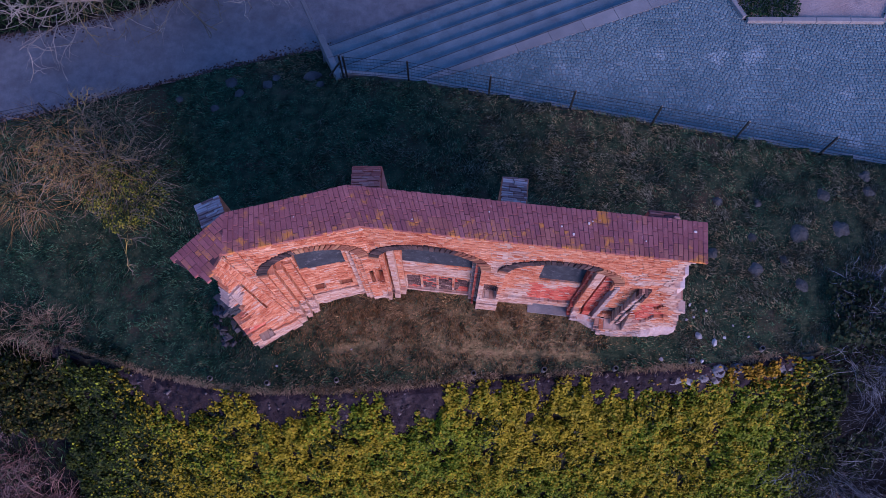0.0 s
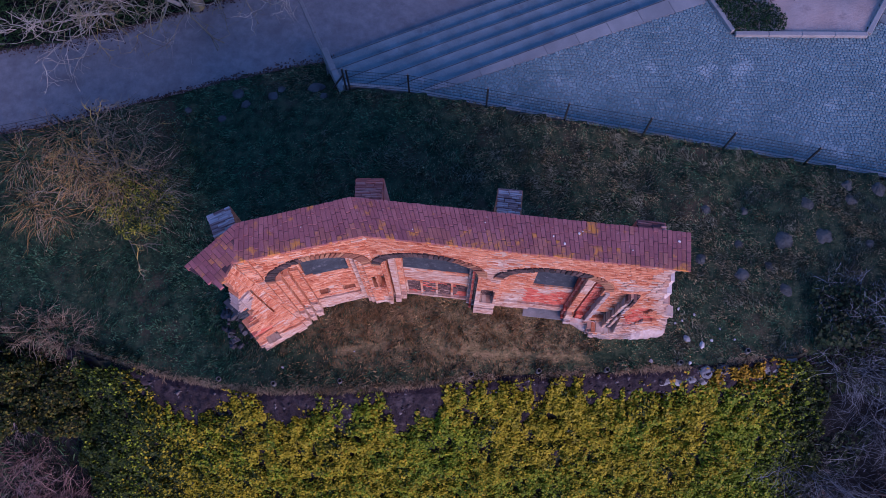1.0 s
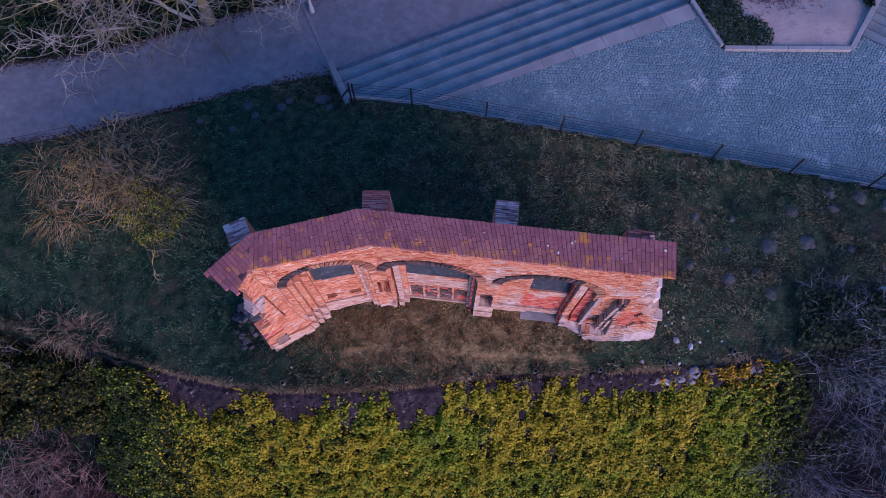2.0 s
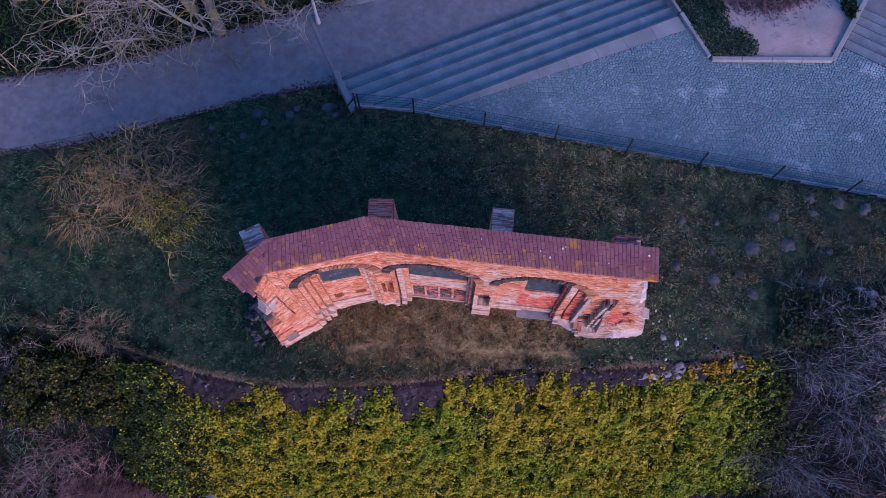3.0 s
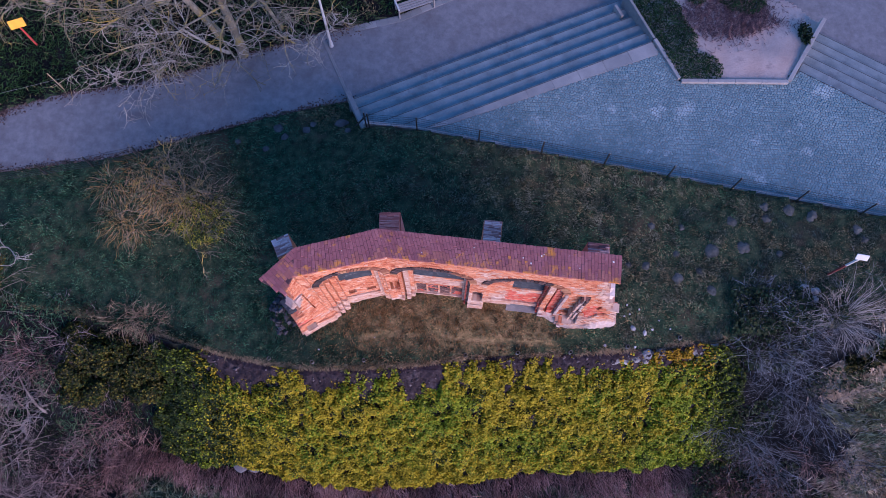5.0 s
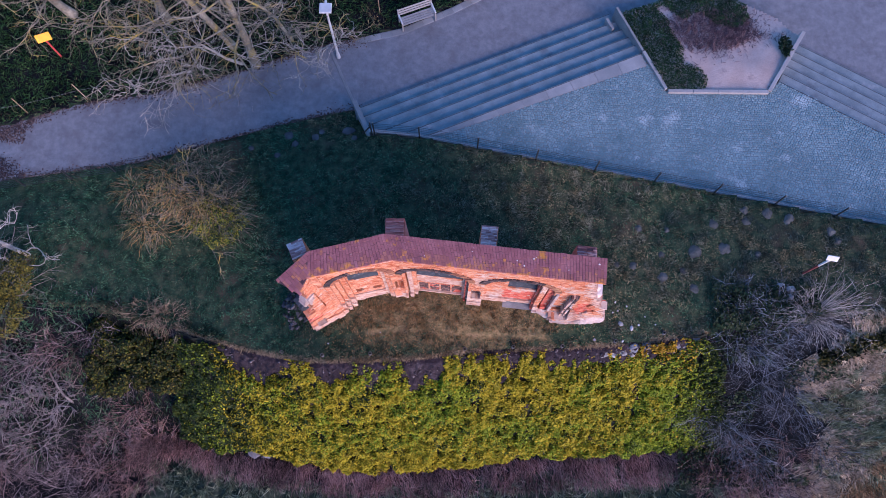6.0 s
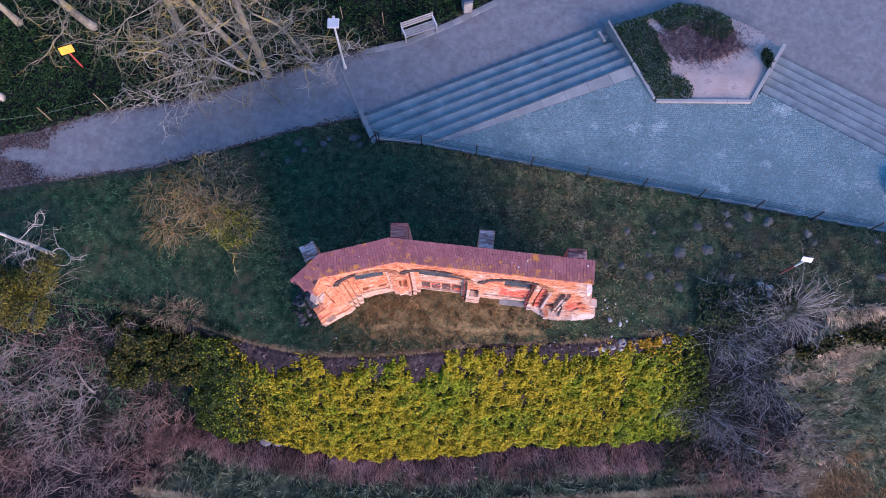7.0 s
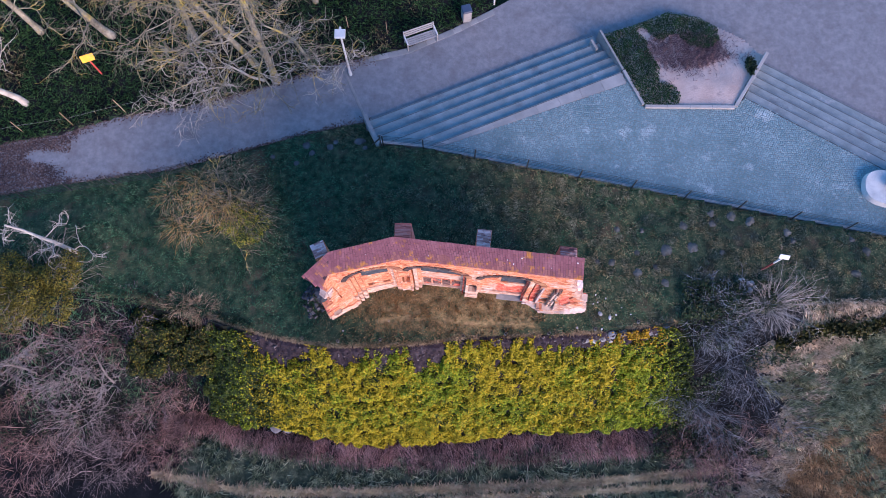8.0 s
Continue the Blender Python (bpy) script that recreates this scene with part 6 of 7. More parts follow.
twig_clumps(small, [(1.6, -0.3, 1.2, 1.1), (1.9, -1.1, 1.0, 0.9), (1.0, 1.0, 1.4, 1.0), (0.6, 1.6, 1.3, 0.7), (-0.2, 1.4, 1.4, 0.7)], 200, 0.6, 0.006, [M["twig_olive"], M["twig_tan"]], [0.7, 0.3], (0.35, -0.2, 0))
clump_leaves(small, [(1.0, -1.7, 0.8, 0.5), (1.6, -1.5, 0.7, 0.5), (0.5, -1.3, 1.1, 0.45), (1.3, -0.9, 1.2, 0.5), (2.0, -1.0, 0.8, 0.45), (0.9, -0.5, 1.4, 0.4), (1.7, -0.4, 1.0, 0.4)], 3000, 0.05, [M["tree_leaf"], M["ivy_dark"]], [0.7, 0.3])
clump_leaves(small, [(0.3, -0.6, 1.6, 1.0), (-0.7, -0.2, 1.6, 0.8), (-1.9, -1.2, 1.2, 0.6)], 700, 0.04, [M["rust_leaf"]], [1.0])
clump_leaves(small, [(2.3, 0.2, 0.9, 0.8), (2.1, 1.0, 0.9, 0.7)], 900, 0.04, [M["ivy_dark"], M["weed_leaf"]], [0.6, 0.4])
bare_tree("tree", (-16.3, 1.0, ground_z(-16.3, 1.0)), 3.4, 0.075, (-0.35, 0.1), 3.6, "bare grey many-branched tree on the bank", M["twig_bank"], (15, 8, 4), 0.15, -0.02, 0.012, (-0.9, -0.1))
bare_tree("tree", (-20.0, 1.6, ground_z(-20, 1.6)), 4.0, 0.075, (-0.1, 0.1), 3.4, "bare grey many-branched tree on the bank", M["twig_bank"], (15, 8, 4), 0.15, -0.02, 0.012)

# shrubs
evergreen = shrub("shrub", G(-12.7, 3.2), 2.2, 1.8, 18, M["stem_gap_shade"], "dark leafy shrub with yellowing leaves on the bank", "shrub", 0.012)
clump_leaves(evergreen, [(rng.uniform(-2.0, 1.6), q_, 0.75 + 0.55 * q_ * (q_ < 0) + rng.uniform(-0.3, 0.5), rng.uniform(0.26, 0.55)) for q_ in rng.uniform(-1.7, 0.9, 58)], 5200, 0.085, [M["shrub_leaf"], M["shrub_yellow"], M["ivy_dark"]], [0.48, 0.17, 0.35])
yellow = shrub("shrub", G(-18.4, 5.3), 2.2, 1.3, 50, M["bark"], "yellow-leaved spreading shrub at the lawn edge", "shrub", 0.01)
clump_leaves(yellow, [(-0.5, -0.3, 0.5, 1.3), (0.9, 0.2, 0.6, 1.0), (0.6, -1.0, 0.3, 1.1), (-1.7, 0.4, 0.5, 1.2), (1.3, 1.0, 0.7, 0.6), (-1.6, -1.2, 0.2, 1.2)], 3400, 0.06, [M["shrub_yellow"], M["shrub_leaf"]], [0.7, 0.3])
SL = "bare grey twiggy shrub on the bank"
for (x, y, r, h, k, m_, lab) in (
        (-14.6, 4.2, 1.2, 0.9, 45, "twig_grey", SL), (-11.3, 4.3, 0.8, 0.4, 60, "twig_tan", "dry tan grass tussock beside the shrub"),
        (-12.2, 4.5, 0.8, 0.4, 50, "twig_tan", "dry tan grass tussock beside the shrub"),
        (-18.2, -0.2, 1.8, 1.6, 70, "twig_grey", SL), (-15.2, -1.0, 1.6, 1.3, 70, "bramble", "bare reddish bramble thicket"),
        (-13.3, -0.6, 1.4, 1.2, 70, "bramble", "bare reddish bramble thicket"), (-20.5, -1.2, 2.0, 1.5, 70, "bramble", "bare reddish bramble thicket"),
        (-17.3, -2.6, 1.7, 1.2, 60, "twig_grey", SL), (-21.5, -3.2, 1.7, 1.2, 60, "bramble", "bare reddish bramble thicket"), (-19.6, 3.2, 1.5, 1.2, 50, "bramble", "bare reddish bramble thicket"),
        (12.0, 3.6, 1.5, 1.2, 80, "twig_grey", SL), (13.3, 2.4, 1.6, 1.2, 80, "twig_grey", SL), (11.9, 1.0, 1.5, 1.5, 90, "twig_grey", SL),
        (13.4, 0.2, 1.7, 1.4, 90, "twig_grey", SL), (12.6, -1.3, 1.5, 1.2, 80, "bramble", "bare reddish bramble thicket"), (14.8, 1.2, 1.5, 1.1, 70, "twig_grey", SL),
        (14.6, -1.6, 1.6, 1.1, 70, "bramble", "bare reddish bramble thicket"), (16.4, -0.4, 1.4, 0.9, 50, "twig_grey", SL), (13.2, 4.2, 1.2, 0.9, 60, "twig_grey", SL),
        (11.6, 5.1, 0.9, 0.5, 40, "twig_grey", SL), (-15.8, 3.4, 1.5, 1.1, 70, "bramble", "bare reddish bramble thicket"), (-14.3, 2.3, 1.3, 1.0, 70, "twig_grey", SL), (-17.4, 3.2, 1.5, 1.1, 70, "twig_grey", SL),
        (-14.8, 0.4, 1.3, 1.0, 70, "twig_grey", SL), (-18.6, 1.6, 1.5, 1.1, 70, "twig_grey", SL), (-16.6, -1.0, 1.4, 1.0, 70, "twig_grey", SL), (-21.5, 0.6, 1.5, 1.1, 60, "bramble", "bare reddish bramble thicket"), (12.6, 0.3, 1.1, 1.5, 60, "twig_grey", SL),
        (-13.9, 1.2, 1.3, 1.0, 70, "bramble", "bare reddish bramble thicket"), (-16.0, -2.2, 1.5, 1.1, 70, "twig_grey", SL), (-19.6, -2.4, 1.5, 1.1, 70, "twig_grey", SL), (-14.0, -2.0, 1.2, 0.9, 60, "bramble", "bare reddish bramble thicket"), (-20.4, 4.6, 1.4, 1.0, 60, "twig_grey", SL),
        (13.9, -0.9, 1.3, 1.2, 70, "twig_grey", SL), (12.4, -2.4, 1.1, 0.8, 55, "bramble", "bare reddish bramble thicket"), (14.3, -2.8, 1.3, 0.9, 60, "twig_mauve", SL), (15.6, -2.0, 1.2, 0.8, 50, "twig_mauve", SL), (13.4, -3.6, 1.2, 0.8, 55, "bramble", "bare reddish bramble thicket"), (12.9, 3.4, 1.2, 1.2, 70, "twig_grey", SL), (14.2, 2.0, 1.2, 1.0, 60, "twig_grey", SL), (15.4, -0.6, 1.2, 0.9, 60, "bramble", "bare reddish bramble thicket")):
    west = m_ == "twig_grey" and x < 0
    shrub("shrub", G(x, y), r, h, int(k * 1.4), M["twig_mauve" if west else m_], lab, "shrub", 0.009)
shrub("shrub", G(14.6, 4.35), 1.6, 1.3, 100, M["twig_pale"], "pale bare shrub with long radiating branches", "shrub", 0.010, 0.25, 1.1, foot=0.28)
# undergrowth of ivy and weeds under the east scrub, dark leaves added as shade
x, y = rng.uniform(10.6, 16.5, 14000), rng.uniform(-2.4, 5.4, 14000)
ok = vnoise(x * 0.9, y * 0.9, 40.0) + 0.30 * (x < 13.5) + 0.25 * np.exp(-((x - 12.0) ** 2 + (y - 4.7) ** 2) / 1.2) > 0.58
P = np.stack([x, y, gz_array(x, y) + rng.uniform(0.02, 0.35, len(x))], 1)[ok]
v, f = leaf_mesh(P, np.tile([[0, -0.3, 1.0]], (len(P), 1)), rng.uniform(0.06, 0.13, len(P)), rng)
tagged(array_mesh("undergrowth", v, f, M["weed_leaf"]), "dark green weeds added as shade under the bare scrub", "undergrowth", kind="stuff")
# clipped hedge strip on the east bank
x = rng.uniform(15.2, 24, 5200)
y = 2.95 + (x - 15.5) * 0.16 + rng.normal(0, 0.16, len(x)) + 0.15 * np.sin(x * 1.9)
P = np.stack([x, y, gz_array(x, y) + rng.uniform(0.0, 0.55, len(x)) * (0.6 + 0.5 * vnoise(x * 1.3, 2.0))], 1)
v, f = leaf_mesh(P, unit(rng.normal(0, 0.6, (len(P), 3)) + np.array([0, -0.2, 1])), rng.uniform(0.07, 0.16, len(P)), rng)
tagged(array_mesh("hedge", v, f, M["shrub_leaf"]), "low dark green hedge across the bank", "hedge", kind="stuff")
# plants in the bed: low dark evergreen along its west side, brown dead heather in the middle
P, N = [], []
while len(P) < 17000:
    xx, yy = rng.uniform(7.7, 13.8), rng.uniform(14.2, 19.8)
    if not inside(xx, yy, bed_poly):
        continue
    wside = (xx - (9.64 - 0.463 * (yy - 14.2))) < 1.1 + 0.75 * smooth(15.0, 16.5, yy) + 0.5 * vnoise(yy * 1.5, 4.0) or (yy > 18.0 - 0.2 * (xx - 10) + 0.8 * vnoise(xx * 1.3, 1.0)) and xx < 13.8 or math.hypot((xx - 10.6) / 0.8, (yy - 14.7) / 0.75) < 0.8 + 0.4 * vnoise(xx * 3, 2.0)
    if wside:
        P.append((xx, yy, bz(xx, yy) + rng.uniform(0.02, 0.22) * (0.4 + 0.6 * vnoise(xx * 2.5, yy * 2.5, 6.0))))
P = np.array(P)
v, f = leaf_mesh(P, unit(rng.normal(0, 0.5, (len(P), 3)) + np.array([0, 0, 1])), rng.uniform(0.03, 0.07, len(P)), rng)
M["bed_leaf"] = leafy("bed_leaf", (0.005, 0.014, 0.006), (0.015, 0.038, 0.014), (0.042, 0.078, 0.028), 1.6, 0.2, 0.9)
tagged(array_mesh("ground_cover", v, f, M["bed_leaf"]), "dark evergreen ground cover in the planting bed", "ground cover", kind="stuff")
n = 4600
a, q = rng.uniform(0, 2 * np.pi, n), np.sqrt(rng.uniform(0, 1, n)) * (0.75 + 0.5 * vnoise(rng.uniform(0, 6.28, n), 3.0))
q = q * (0.65 + 0.7 * vnoise(a * 1.3, 7.7)) * np.where(rng.uniform(0, 1, n) < 0.2, 1.5, 1.0)
x, y = 12.2 + 1.95 * q * np.cos(a), 17.35 + 1.05 * q * np.sin(a)
ok = np.array([inside(a_, b_, bed_poly) for a_, b_ in zip(x, y)])
x, y = x[ok], y[ok]
n = len(x)
P = np.stack([x, y, np.array([bz(p_, q_) for p_, q_ in zip(x, y)])], 1)
v, f = strands(P, unit(rng.normal(0, 0.7, (n, 3)) + np.array([0, 0, 0.8])), rng.uniform(0.12, 0.32, n), np.full(n, 0.014), 4, 0.4)
M["heather"] = leafy("heather", (0.035, 0.022, 0.028), (0.10, 0.062, 0.072), (0.24, 0.155, 0.145), 0.9)
tagged(array_mesh("heather", v, f, M["heather"]), "brown dead heather in the planting bed", "heather", kind="stuff")
n = 420
a, q = rng.uniform(0, 2 * np.pi, n), np.sqrt(rng.uniform(0, 1, n))
x, y = 15.05 + 0.28 * q * np.cos(a), 16.35 + 0.55 * q * np.sin(a)
P = np.stack([x, y, np.array([bz(p_, q_) for p_, q_ in zip(x, y)]) + rng.uniform(0.02, 0.25, n)], 1)
v, f = leaf_mesh(P, unit(rng.normal(0, 0.5, (n, 3)) + np.array([0, 0, 1])), rng.uniform(0.05, 0.12, n), rng)
tagged(array_mesh("ground_cover", v, f, M["weed_leaf"]), "small evergreen tuft at the bed corner", "ground cover", kind="stuff")

# ---- small things ----
M["white_paint"] = surface("white_paint", [(0.2, (0.36, 0.36, 0.36)), (0.8, (0.50, 0.50, 0.49))], 3.0, 30, 0.5, 0.05)
M["red_paint"] = surface("red_paint", [(0.2, (0.28, 0.03, 0.03)), (0.8, (0.42, 0.06, 0.05))], 3.0, 30, 0.6, 0.05)
M["yellow_paint"] = surface("yellow_paint", [(0.2, (0.58, 0.28, 0.008)), (0.8, (0.72, 0.40, 0.014))], 3.0, 30, 0.8, 0.05)
M["grey_wood"] = surface("grey_wood", [(0.2, (0.15, 0.147, 0.15)), (0.8, (0.26, 0.255, 0.255))], 3.0, 30, 0.8, 0.2)
M["blue_lid"] = surface("blue_lid", [(0.2, (0.02, 0.03, 0.06)), (0.8, (0.035, 0.05, 0.09))], 3.0, 30, 0.6, 0.05)
M["dark_metal"] = surface("dark_metal", [(0.2, (0.012, 0.012, 0.014)), (0.8, (0.035, 0.035, 0.038))], 3.0, 40, 0.5, 0.1)
M["lamp_glass"] = surface("lamp_glass", [(0.2, (0.62, 0.62, 0.60)), (0.8, (0.75, 0.75, 0.73))], 3.0, 30, 0.3, 0.0)
rx = random.Random(8)

# street lamp with a square lantern
lamp = tagged(empty("street_lamp", (-4.82, 16.35, LOW)), "white street lamp with a flat square lantern", "street lamp")
part("pole", cyl_bm(0.055, 0.045, 3.7, (0, 0, 0), 14), M["white_paint"], lamp)
part("base", cyl_bm(0.09, 0.075, 0.35, (0, 0, 0), 14), M["white_paint"], lamp)
head = part("lantern", box_bm((0.50, 0.46, 0.09), (-0.02, 0.04, 3.76), 0.02), M["white_paint"], lamp)
part("diffuser", box_bm((0.40, 0.36, 0.02), (-0.02, 0.04, 3.705), 0.004), M["lamp_glass"], head)
part("bracket", box_bm((0.10, 0.14, 0.06), (-0.02, 0.33, 3.76), 0.01), M["white_paint"], lamp)

# bench
bench = tagged(empty("bench", (-1.25, 18.2, LOW), 21.5), "pale grey slatted park bench with a backrest", "bench")
for i in range(4):
    part("seat_slat", box_bm((1.62, 0.095, 0.035), (0, -0.18 + i * 0.115, 0.43), 0.008), M["grey_wood"], bench)
for i in range(3):
    part("back_slat", box_bm((1.62, 0.03, 0.095), (0, 0.30 + i * 0.03, 0.56 + i * 0.125), 0.008, Matrix.Rotation(radians(-12), 4, "X")), M["grey_wood"], bench)
for sx in (-0.80, 0.80):
    part("leg", box_bm((0.06, 0.06, 0.62), (sx, -0.22, 0.31), 0.008), M["grey_wood"], bench)
    part("leg", box_bm((0.06, 0.06, 0.90), (sx, 0.30, 0.45), 0.008, Matrix.Rotation(radians(-8), 4, "X")), M["grey_wood"], bench)
    part("armrest", box_bm((0.07, 0.58, 0.04), (sx, 0.03, 0.63), 0.01), M["white_paint"], bench)

# litter bin
bin_ = tagged(empty("litter_bin", (1.05, 19.55, LOW), 15), "pale square litter bin with a dark blue lid", "litter bin")
part("body", box_bm((0.44, 0.44, 0.80), (0, 0, 0.42), 0.02), M["grey_wood"], bin_)
part("lid", box_bm((0.50, 0.50, 0.14), (0, 0, 0.88), 0.04), M["blue_lid"], bin_, "dark blue lid")
part("plinth", box_bm((0.36, 0.36, 0.06), (0, 0, 0.02), 0.01), M["concrete"], bin_)

# short white bollard by the path
boll = tagged(empty("bollard", (2.5, 20.4, LOW)), "short white bollard at the path edge", "bollard")
part("post", cyl_bm(0.05, 0.05, 0.8, (0, 0, 0), 12), M["white_paint"], boll)
part("cap", cyl_bm(0.055, 0.02, 0.04, (0, 0, 0.8), 12), M["white_paint"], boll)


# marker signs on red and white posts
M["dull_red"] = surface("dull_red", [(0.2, (0.075, 0.012, 0.012)), (0.8, (0.14, 0.028, 0.022))], 3.0, 30, 0.7, 0.05)
def marker(at, rz, h, board, board_mat, low_mat, top_mat, label):
    x, y = at
    ob = tagged(empty("marker_sign", (x, y, ground_z(x, y)), rz), label, "sign")
    part("post", box_bm((0.07, 0.07, h * 0.55 + 0.2), (0, 0, h * 0.275 - 0.1), 0.006), low_mat, ob)
    part("upper_post", box_bm((0.066, 0.066, h * 0.45), (0, 0, h * 0.775), 0.006), top_mat, ob)
    b = part("board", box_bm(board, (0, 0, h + 0.02), 0.008, Matrix.Rotation(radians(55), 4, "X")), board_mat, ob)
    return ob


marker((-17.3, 16.2), 20, 1.55, (0.62, 0.36, 0.03), M["yellow_paint"], M["red_paint"], M["red_paint"], "yellow board on a short red post under the trees")
marker((14.3, 5.95), -10, 2.3, (0.42, 0.24, 0.03), M["white_paint"], M["dull_red"], M["white_paint"], "white board on a red and white post")
# thin stakes with a wire at the verge
for (x, y, lx, ly) in ((-15.95, 14.2, -0.25, 0.2), (-18.5, 13.5, -0.2, 0.2), (-5.0, 18.9, 0.0, 0.0), (-20.9, 13.1, -0.1, 0.1), (-3.0, 18.6, 0.0, 0.05)):
    st = tagged(empty("stake", (x, y, ground_z(x, y))), "thin pale wooden stake on the verge", "stake", "verge stakes")
    part("stick", box_bm((0.035, 0.035, 1.15), (lx * 0.5, ly * 0.5, 0.45), 0.006, Matrix.Rotation(lx, 4, "Y") @ Matrix.Rotation(-ly, 4, "X")), M["twig_tan"], st)
wire = [(-24.0, 12.45, -0.2), (-20.9, 13.1, -0.15), (-18.5, 13.5, -0.15), (-15.95, 14.2, -0.1), (-12.9, 14.9, -0.2)]
cu = bpy.data.curves.new("wire", "CURVE")
cu.dimensions, cu.bevel_depth = "3D", 0.004
sp = cu.splines.new("POLY")
sp.points.add(len(wire) - 1)
for p, co in zip(sp.points, wire):
    p.co = (*co, 1)
cu.materials.append(M["grey_wood"])
tagged(new("wire", cu), "thin slack wire strung between the verge stakes", "wire")


def rock(name, at, r, mat_, label, group="", flat=0.6):
    bm = bmesh.new()
    if name == "rubble_stone":
        bmesh.ops.create_cube(bm, size=r * 1.5)
        bmesh.ops.rotate(bm, verts=bm.verts, matrix=Matrix.Rotation(rx.uniform(0, 3), 3, Vector((rx.gauss(0, 1), rx.gauss(0, 1), rx.gauss(0, 1)))))
        for v in bm.verts:
            v.co += Vector((rx.gauss(0, 0.16), rx.gauss(0, 0.16), rx.gauss(0, 0.16))) * r
    else:
        bmesh.ops.create_icosphere(bm, subdivisions=2 if r > 0.14 else 1, radius=r)
    sq = Vector((rx.uniform(0.6, 1.0), rx.uniform(0.7, 1.2), 1))
    o = Vector((rx.uniform(0, 50), rx.uniform(0, 50), 0))
    for v in bm.verts:
        n_ = noise.noise(v.co * (1.6 / r) + o)
        v.co *= 1 + (0.35 if r > 0.14 else 0.7) * n_
        v.co.z *= flat
        v.co.x, v.co.y = round(v.co.x * sq.x / r * 1.6) / 1.6 * r * 0.55 + v.co.x * 0.45, v.co.y * sq.y
    me = bpy.data.meshes.new(name)
    bm.to_mesh(me)
    bm.free()
    me.materials.append(mat_)
    ob = new(name, me)
    ob.matrix_world = pose(*at, 0, 0, rx.uniform(0, 360))
    return tagged(ob, label, "stone", group)


M["rubble"] = surface("rubble", [(0.2, (0.006, 0.007, 0.010)), (0.8, (0.05, 0.048, 0.058))], 3.0, 30, 0.9, 0.4, "object", 0.35)
M["mole_soil"] = surface("mole_soil", [(0.2, (0.036, 0.040, 0.038)), (0.8, (0.095, 0.098, 0.095))], 6.0, 40, 0.95, 0.8, "object", 0.2, depth=0.04, gloss=0.1)
# loose stones
for (x, y, r) in ((6.94, 3.92, 0.11), (7.36, 3.76, 0.10), (7.65, 3.87, 0.06), (6.84, 4.43, 0.05), (6.64, 4.35, 0.05), (6.99, 3.25, 0.06), (7.9, 4.2, 0.04), (7.2, 4.6, 0.05), (8.3, 3.9, 0.04), (6.75, 4.75, 0.05), (-4.6, 3.2, 0.04), (-2.5, 3.6, 0.03), (5.9, 3.3, 0.06)):
    rock("stone", (x, y, ground_z(x, y) + r * 0.25), r, M["stone"], "pale broken stone lying in the grass", "stones by the ruin")
for (x, y, r) in ((-6.84, 12.46, 0.30), (-6.53, 12.05, 0.24), (-5.66, 12.35, 0.26), (-5.41, 12.64, 0.20), (-7.28, 11.5, 0.20), (-8.48, 11.88, 0.18), (-4.2, 12.6, 0.32), (-3.9, 12.2, 0.22)):
    rock("boulder", (x, y, ground_z(x, y) + r * 0.02), r * 0.8, M["boulder"], "weathered dark boulder half sunk in the bank", "boulders on the bank", 0.3)
for (x, y, r) in ((13.35, 5.42, 0.15), (13.72, 5.30, 0.19), (13.66, 4.98, 0.15)):
    rock("boulder", (x, y, ground_z(x, y) + r * 0.35), r, M["ledge"], "grey boulder beside the scrub", "boulders by the scrub", 0.8)
M["pale_block"] = surface("pale_block", [(0.2, (0.05, 0.048, 0.055)), (0.8, (0.15, 0.14, 0.155))], 2.5, 18, 0.95, 0.6, depth=0.04)
# pale blocks showing in the scarp
for (x, t_, r) in ((-8.6, 0.93, 0.42), (-8.0, 0.95, 0.30)):
    p, _ = scarp_point(np.array([x]), np.array([t_]), np.array([0.2]))
    rock("scarp_block", tuple(float(c) for c in p[0]), r, M["pale_block"], "pale mortar-covered stone block in the scarp", "scarp blocks", 0.4)
M["pale_stone"] = surface("pale_stone", [(0.2, (0.08, 0.078, 0.082)), (0.5, (0.19, 0.182, 0.185)), (0.8, (0.34, 0.33, 0.325))], 3.4, 22, 0.95, 0.8, patch=[((0.035, 0.034, 0.038), 4.5, 0.50, 0.64)], depth=0.03)
for k in range(26):
    x = rx.uniform(6.3, 9.9)
    p, _ = scarp_point(np.array([x]), np.array([rx.uniform(0.015, 0.075)]), np.array([0.10]))
    rock("scarp_block", tuple(float(c) for c in p[0]), rx.uniform(0.08, 0.20), M["pale_stone"], "pale grey crest stone at the scarp rim", "crest stones", 0.35)
for k in range(46):
    x = rx.choice((rx.uniform(6.2, 10.2), rx.uniform(6.4, 8.4), rx.uniform(-9, 5)))
    t_ = rx.uniform(0.01, 0.10 if x > 6 else 0.16)
    p, _ = scarp_point(np.array([x]), np.array([t_]), np.array([0.07]))
    rock("scarp_block", tuple(float(c) for c in p[0]), rx.uniform(0.05, 0.17 if x > 6 else 0.10), M["mole_soil"] if rx.random() < 0.6 else M["stone"], "grey stone block showing in the scarp", "scarp blocks", 0.35)
# rubble under the west end of the ruin
for i in range(110):
    a, q = rx.uniform(0, 6.28), rx.random() ** 0.5
    x, y = -6.0 + 0.55 * q * math.cos(a), 4.62 + 0.80 * q * math.sin(a)
    r = rx.uniform(0.03, 0.09)
    rock("rubble_stone", (x, y, ground_z(x, y) + r * 0.4 + 0.7 * (1 - q)), r, M["rubble"], "dark broken brick rubble at the wall foot", "rubble heap", 0.8)

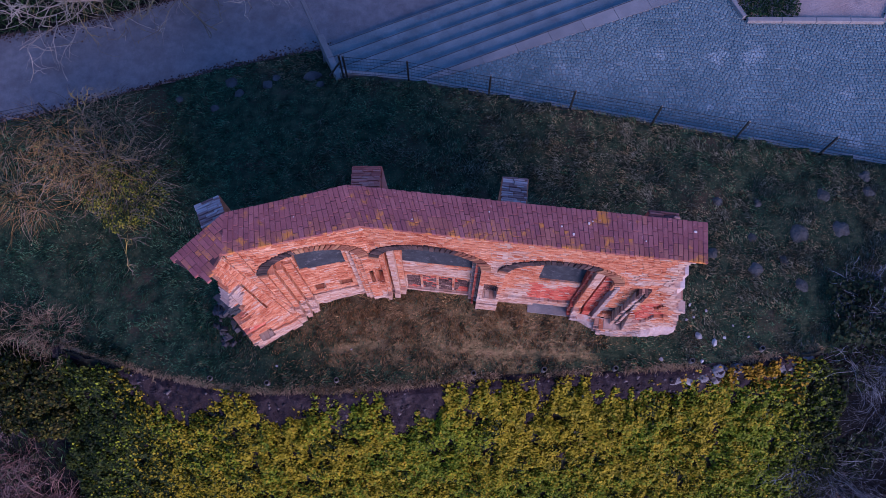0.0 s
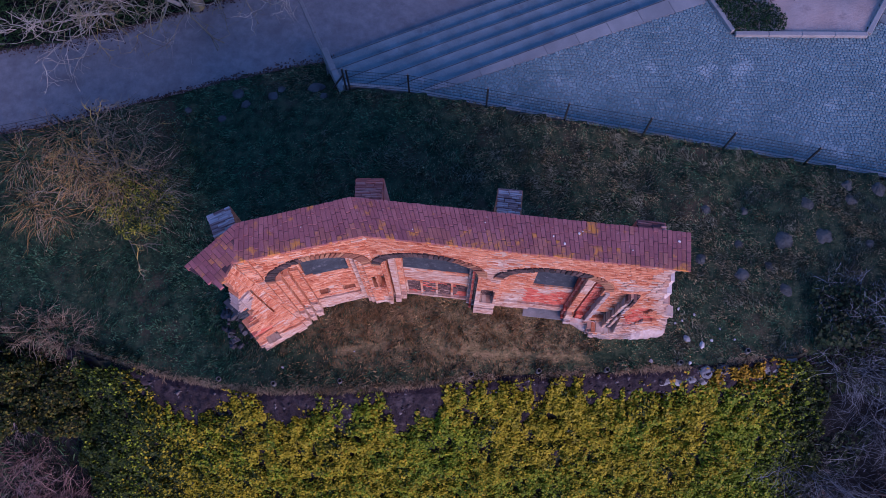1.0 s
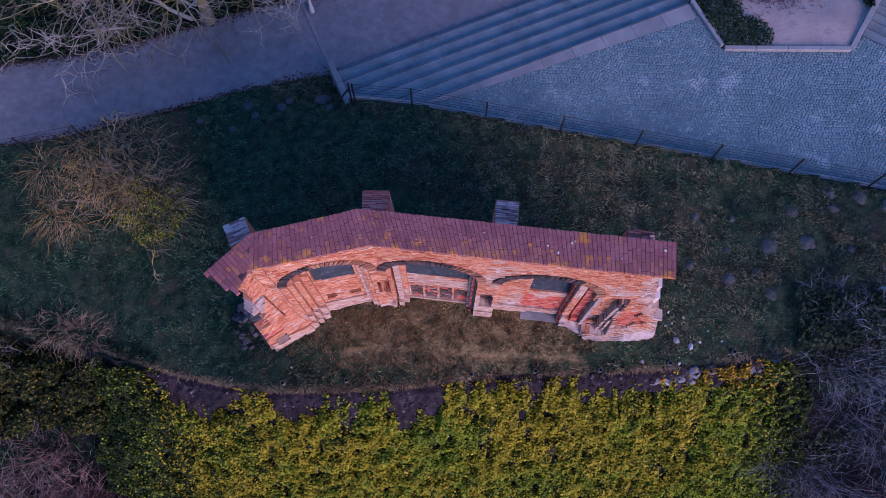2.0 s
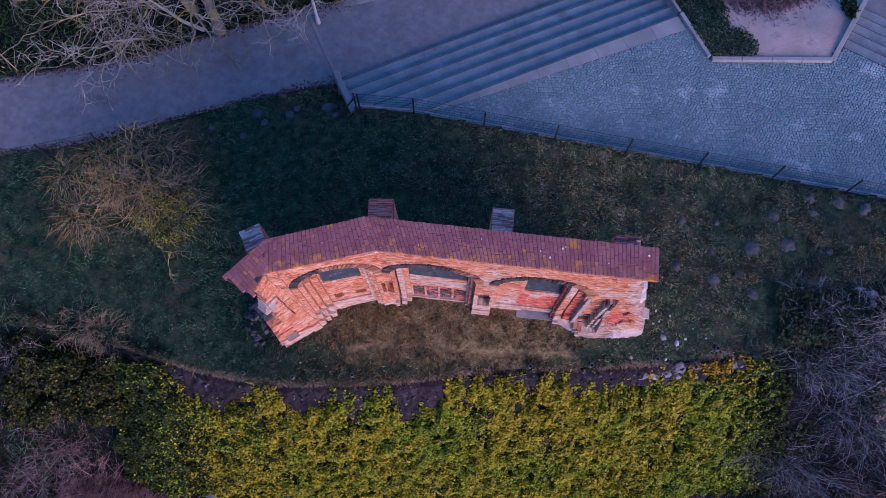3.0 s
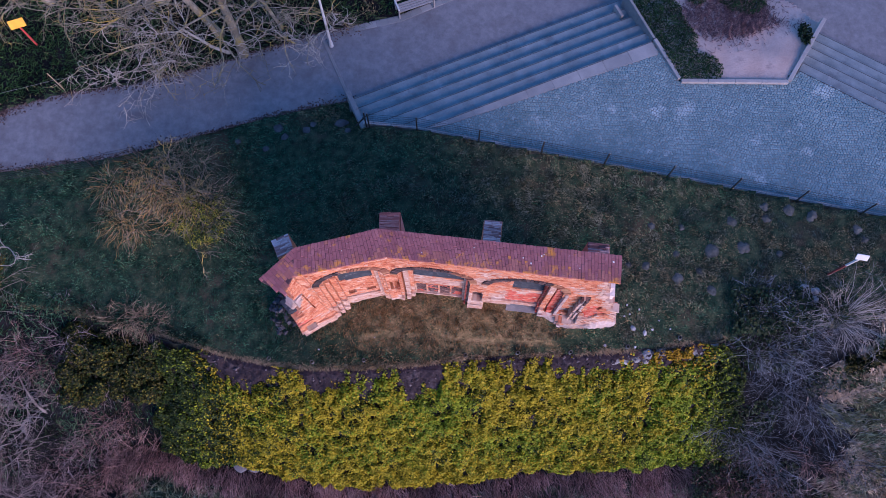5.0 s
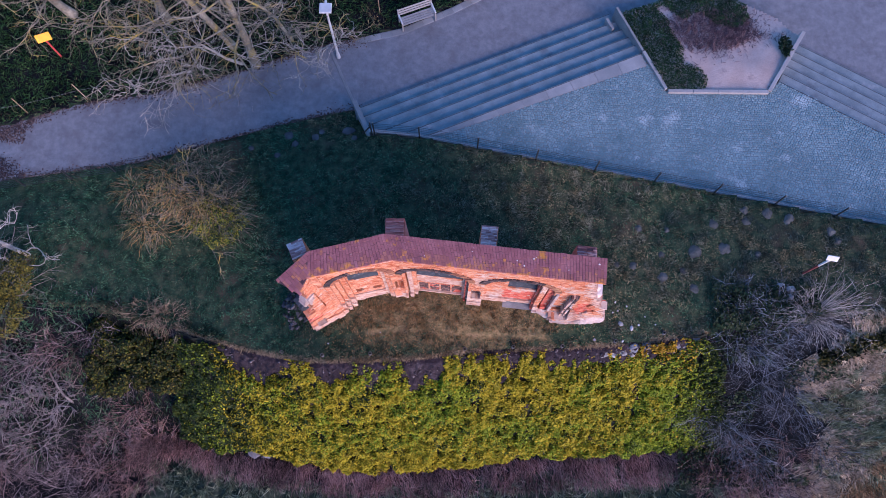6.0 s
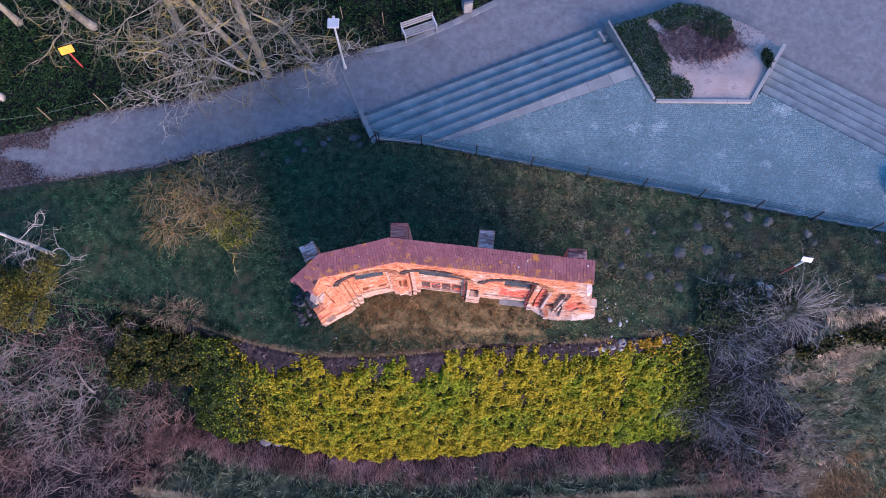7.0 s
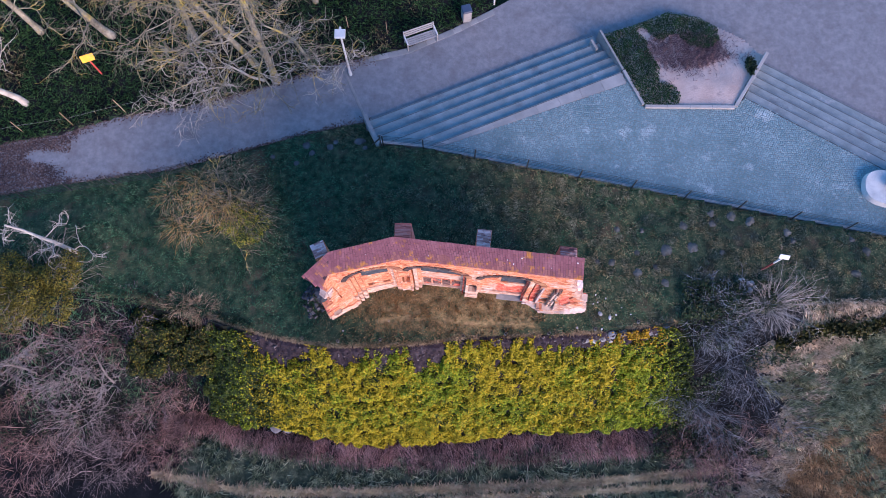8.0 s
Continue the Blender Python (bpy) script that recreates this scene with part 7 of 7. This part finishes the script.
# molehills
hills = [(7.87, 7.83), (9.03, 7.78), (12.23, 8.61), (13.18, 8.49), (12.25, 8.14), (10.93, 7.97), (14.0, 8.21), (15.62, 7.71), (15.86, 7.29), (10.09, 6.85), (11.25, 6.97), (8.7, 5.76), (7.55, 6.25), (8.73, 6.7), (9.54, 6.02), (9.89, 5.32), (12.58, 6.72), (18.58, 7.36), (19.14, 6.8), (18.54, 5.79), (11.01, 5.11), (6.9, 6.3)]
for k, (x, y) in enumerate(hills):
    R = rx.uniform(0.12, 0.21) * (1.35 if k in (6, 9, 10, 15) else 1)
    vs, fs = [(0, 0, R * 0.22)], []
    for ring in range(1, 6):
        for s in range(14):
            a = s * math.tau / 14
            q = ring / 5
            rr = R * q * (1 + 0.55 * noise.noise((x + math.cos(a), y + math.sin(a), 1.0)))
            vs.append((rr * math.cos(a), rr * math.sin(a), R * 0.22 * (1 - q * q) - 0.03 * q + 0.02 * noise.noise((rr * 30, a * 4, x))))
    for s in range(14):
        fs.append((0, 1 + s, 1 + (s + 1) % 14))
    for ring in range(4):
        for s in range(14):
            i0, i1 = 1 + ring * 14 + s, 1 + ring * 14 + (s + 1) % 14
            fs.append((i0, i0 + 14, i1 + 14, i1))
    ob = mesh_object("molehill", vs, fs, M["mole_soil"])
    ob.matrix_world = pose(x, y, ground_z(x, y) + 0.03)
    tagged(ob, "flat grey molehill in the grass", "molehill", "molehills on the lawn")

# hollow pipe stubs along the rim
bm = bmesh.new()
ring_o = [(0.066 * math.cos(a), 0.066 * math.sin(a)) for a in [k * math.tau / 16 for k in range(16)]]
vo = [[bm.verts.new((x * s, y * s, z)) for x, y in ring_o] for s, z in ((1, -0.3), (1, 0.16), (0.78, 0.16), (0.78, -0.25))]
for a, b in ((0, 1), (1, 2), (2, 3)):
    for k in range(16):
        bm.faces.new((vo[a][k], vo[a][(k + 1) % 16], vo[b][(k + 1) % 16], vo[b][k]))
bm.faces.new(vo[3])
M["pipe"] = surface("pipe", [(0.2, (0.05, 0.05, 0.05)), (0.8, (0.13, 0.125, 0.12))], 6.0, 40, 0.8, 0.2)
pm = bpy.data.meshes.new("pipe_stub")
bm.to_mesh(pm)
bm.free()
pm.materials.append(M["pipe"])
for (x, y) in ((-6.49, 2.90), (-4.8, 2.72), (-2.89, 2.76), (0.83, 2.93), (2.7, 3.01), (4.62, 3.04), (6.69, 3.24), (8.61, 3.55)):
    ob = new("pipe_stub", pm)
    ob.matrix_world = pose(x, y, ground_z(x, y) + 0.02, rx.uniform(-8, 8), rx.uniform(-8, 8), 0)
    tagged(ob, "hollow pipe stub standing at the rim", "pipe", "pipe stubs along the rim")

# stone plinth with a dark iron piece on the plaza
plinth = tagged(empty("plinth", (21.15, 9.82, 0), -12), "pale round-ended stone plinth on the plaza", "plinth")
bm = bmesh.new()
outl = [(1.6 * math.copysign(abs(math.cos(a)) ** 0.6, math.cos(a)), 0.90 * math.copysign(abs(math.sin(a)) ** 0.8, math.sin(a))) for a in [k * math.tau / 40 for k in range(40)]]
lo, hi = [bm.verts.new((x, y, 0)) for x, y in outl], [bm.verts.new((x * 0.97, y * 0.95, 0.32)) for x, y in outl]
bm.faces.new(hi)
for k in range(40):
    bm.faces.new((lo[k], lo[(k + 1) % 40], hi[(k + 1) % 40], hi[k]))
M["plinth_stone"] = surface("plinth_stone", [(0.2, (0.26, 0.27, 0.275)), (0.5, (0.36, 0.365, 0.365)), (0.8, (0.46, 0.46, 0.45))], 1.8, 26, 0.9, 0.3, patch=[((0.20, 0.20, 0.205), 2.4, 0.58, 0.74)])
part("stone_block", bm, M["plinth_stone"], plinth)
gun = tagged(empty("iron_piece", (20.95, 10.1, 0.32), 20), "black cast iron piece resting on the plinth", "ironwork")
part("barrel", cyl_bm(0.14, 0.10, 1.3, (-0.45, 0, 0.2), 14, None, Matrix.Rotation(radians(90), 4, "Y")), M["dark_metal"], gun)
part("carriage", box_bm((0.9, 0.45, 0.14), (0.2, 0, 0.07), 0.02), M["dark_metal"], gun)
part("cheek", box_bm((0.7, 0.06, 0.22), (0.2, 0.2, 0.2), 0.02), M["dark_metal"], gun)
part("cheek", box_bm((0.7, 0.06, 0.22), (0.2, -0.2, 0.2), 0.02), M["dark_metal"], gun)
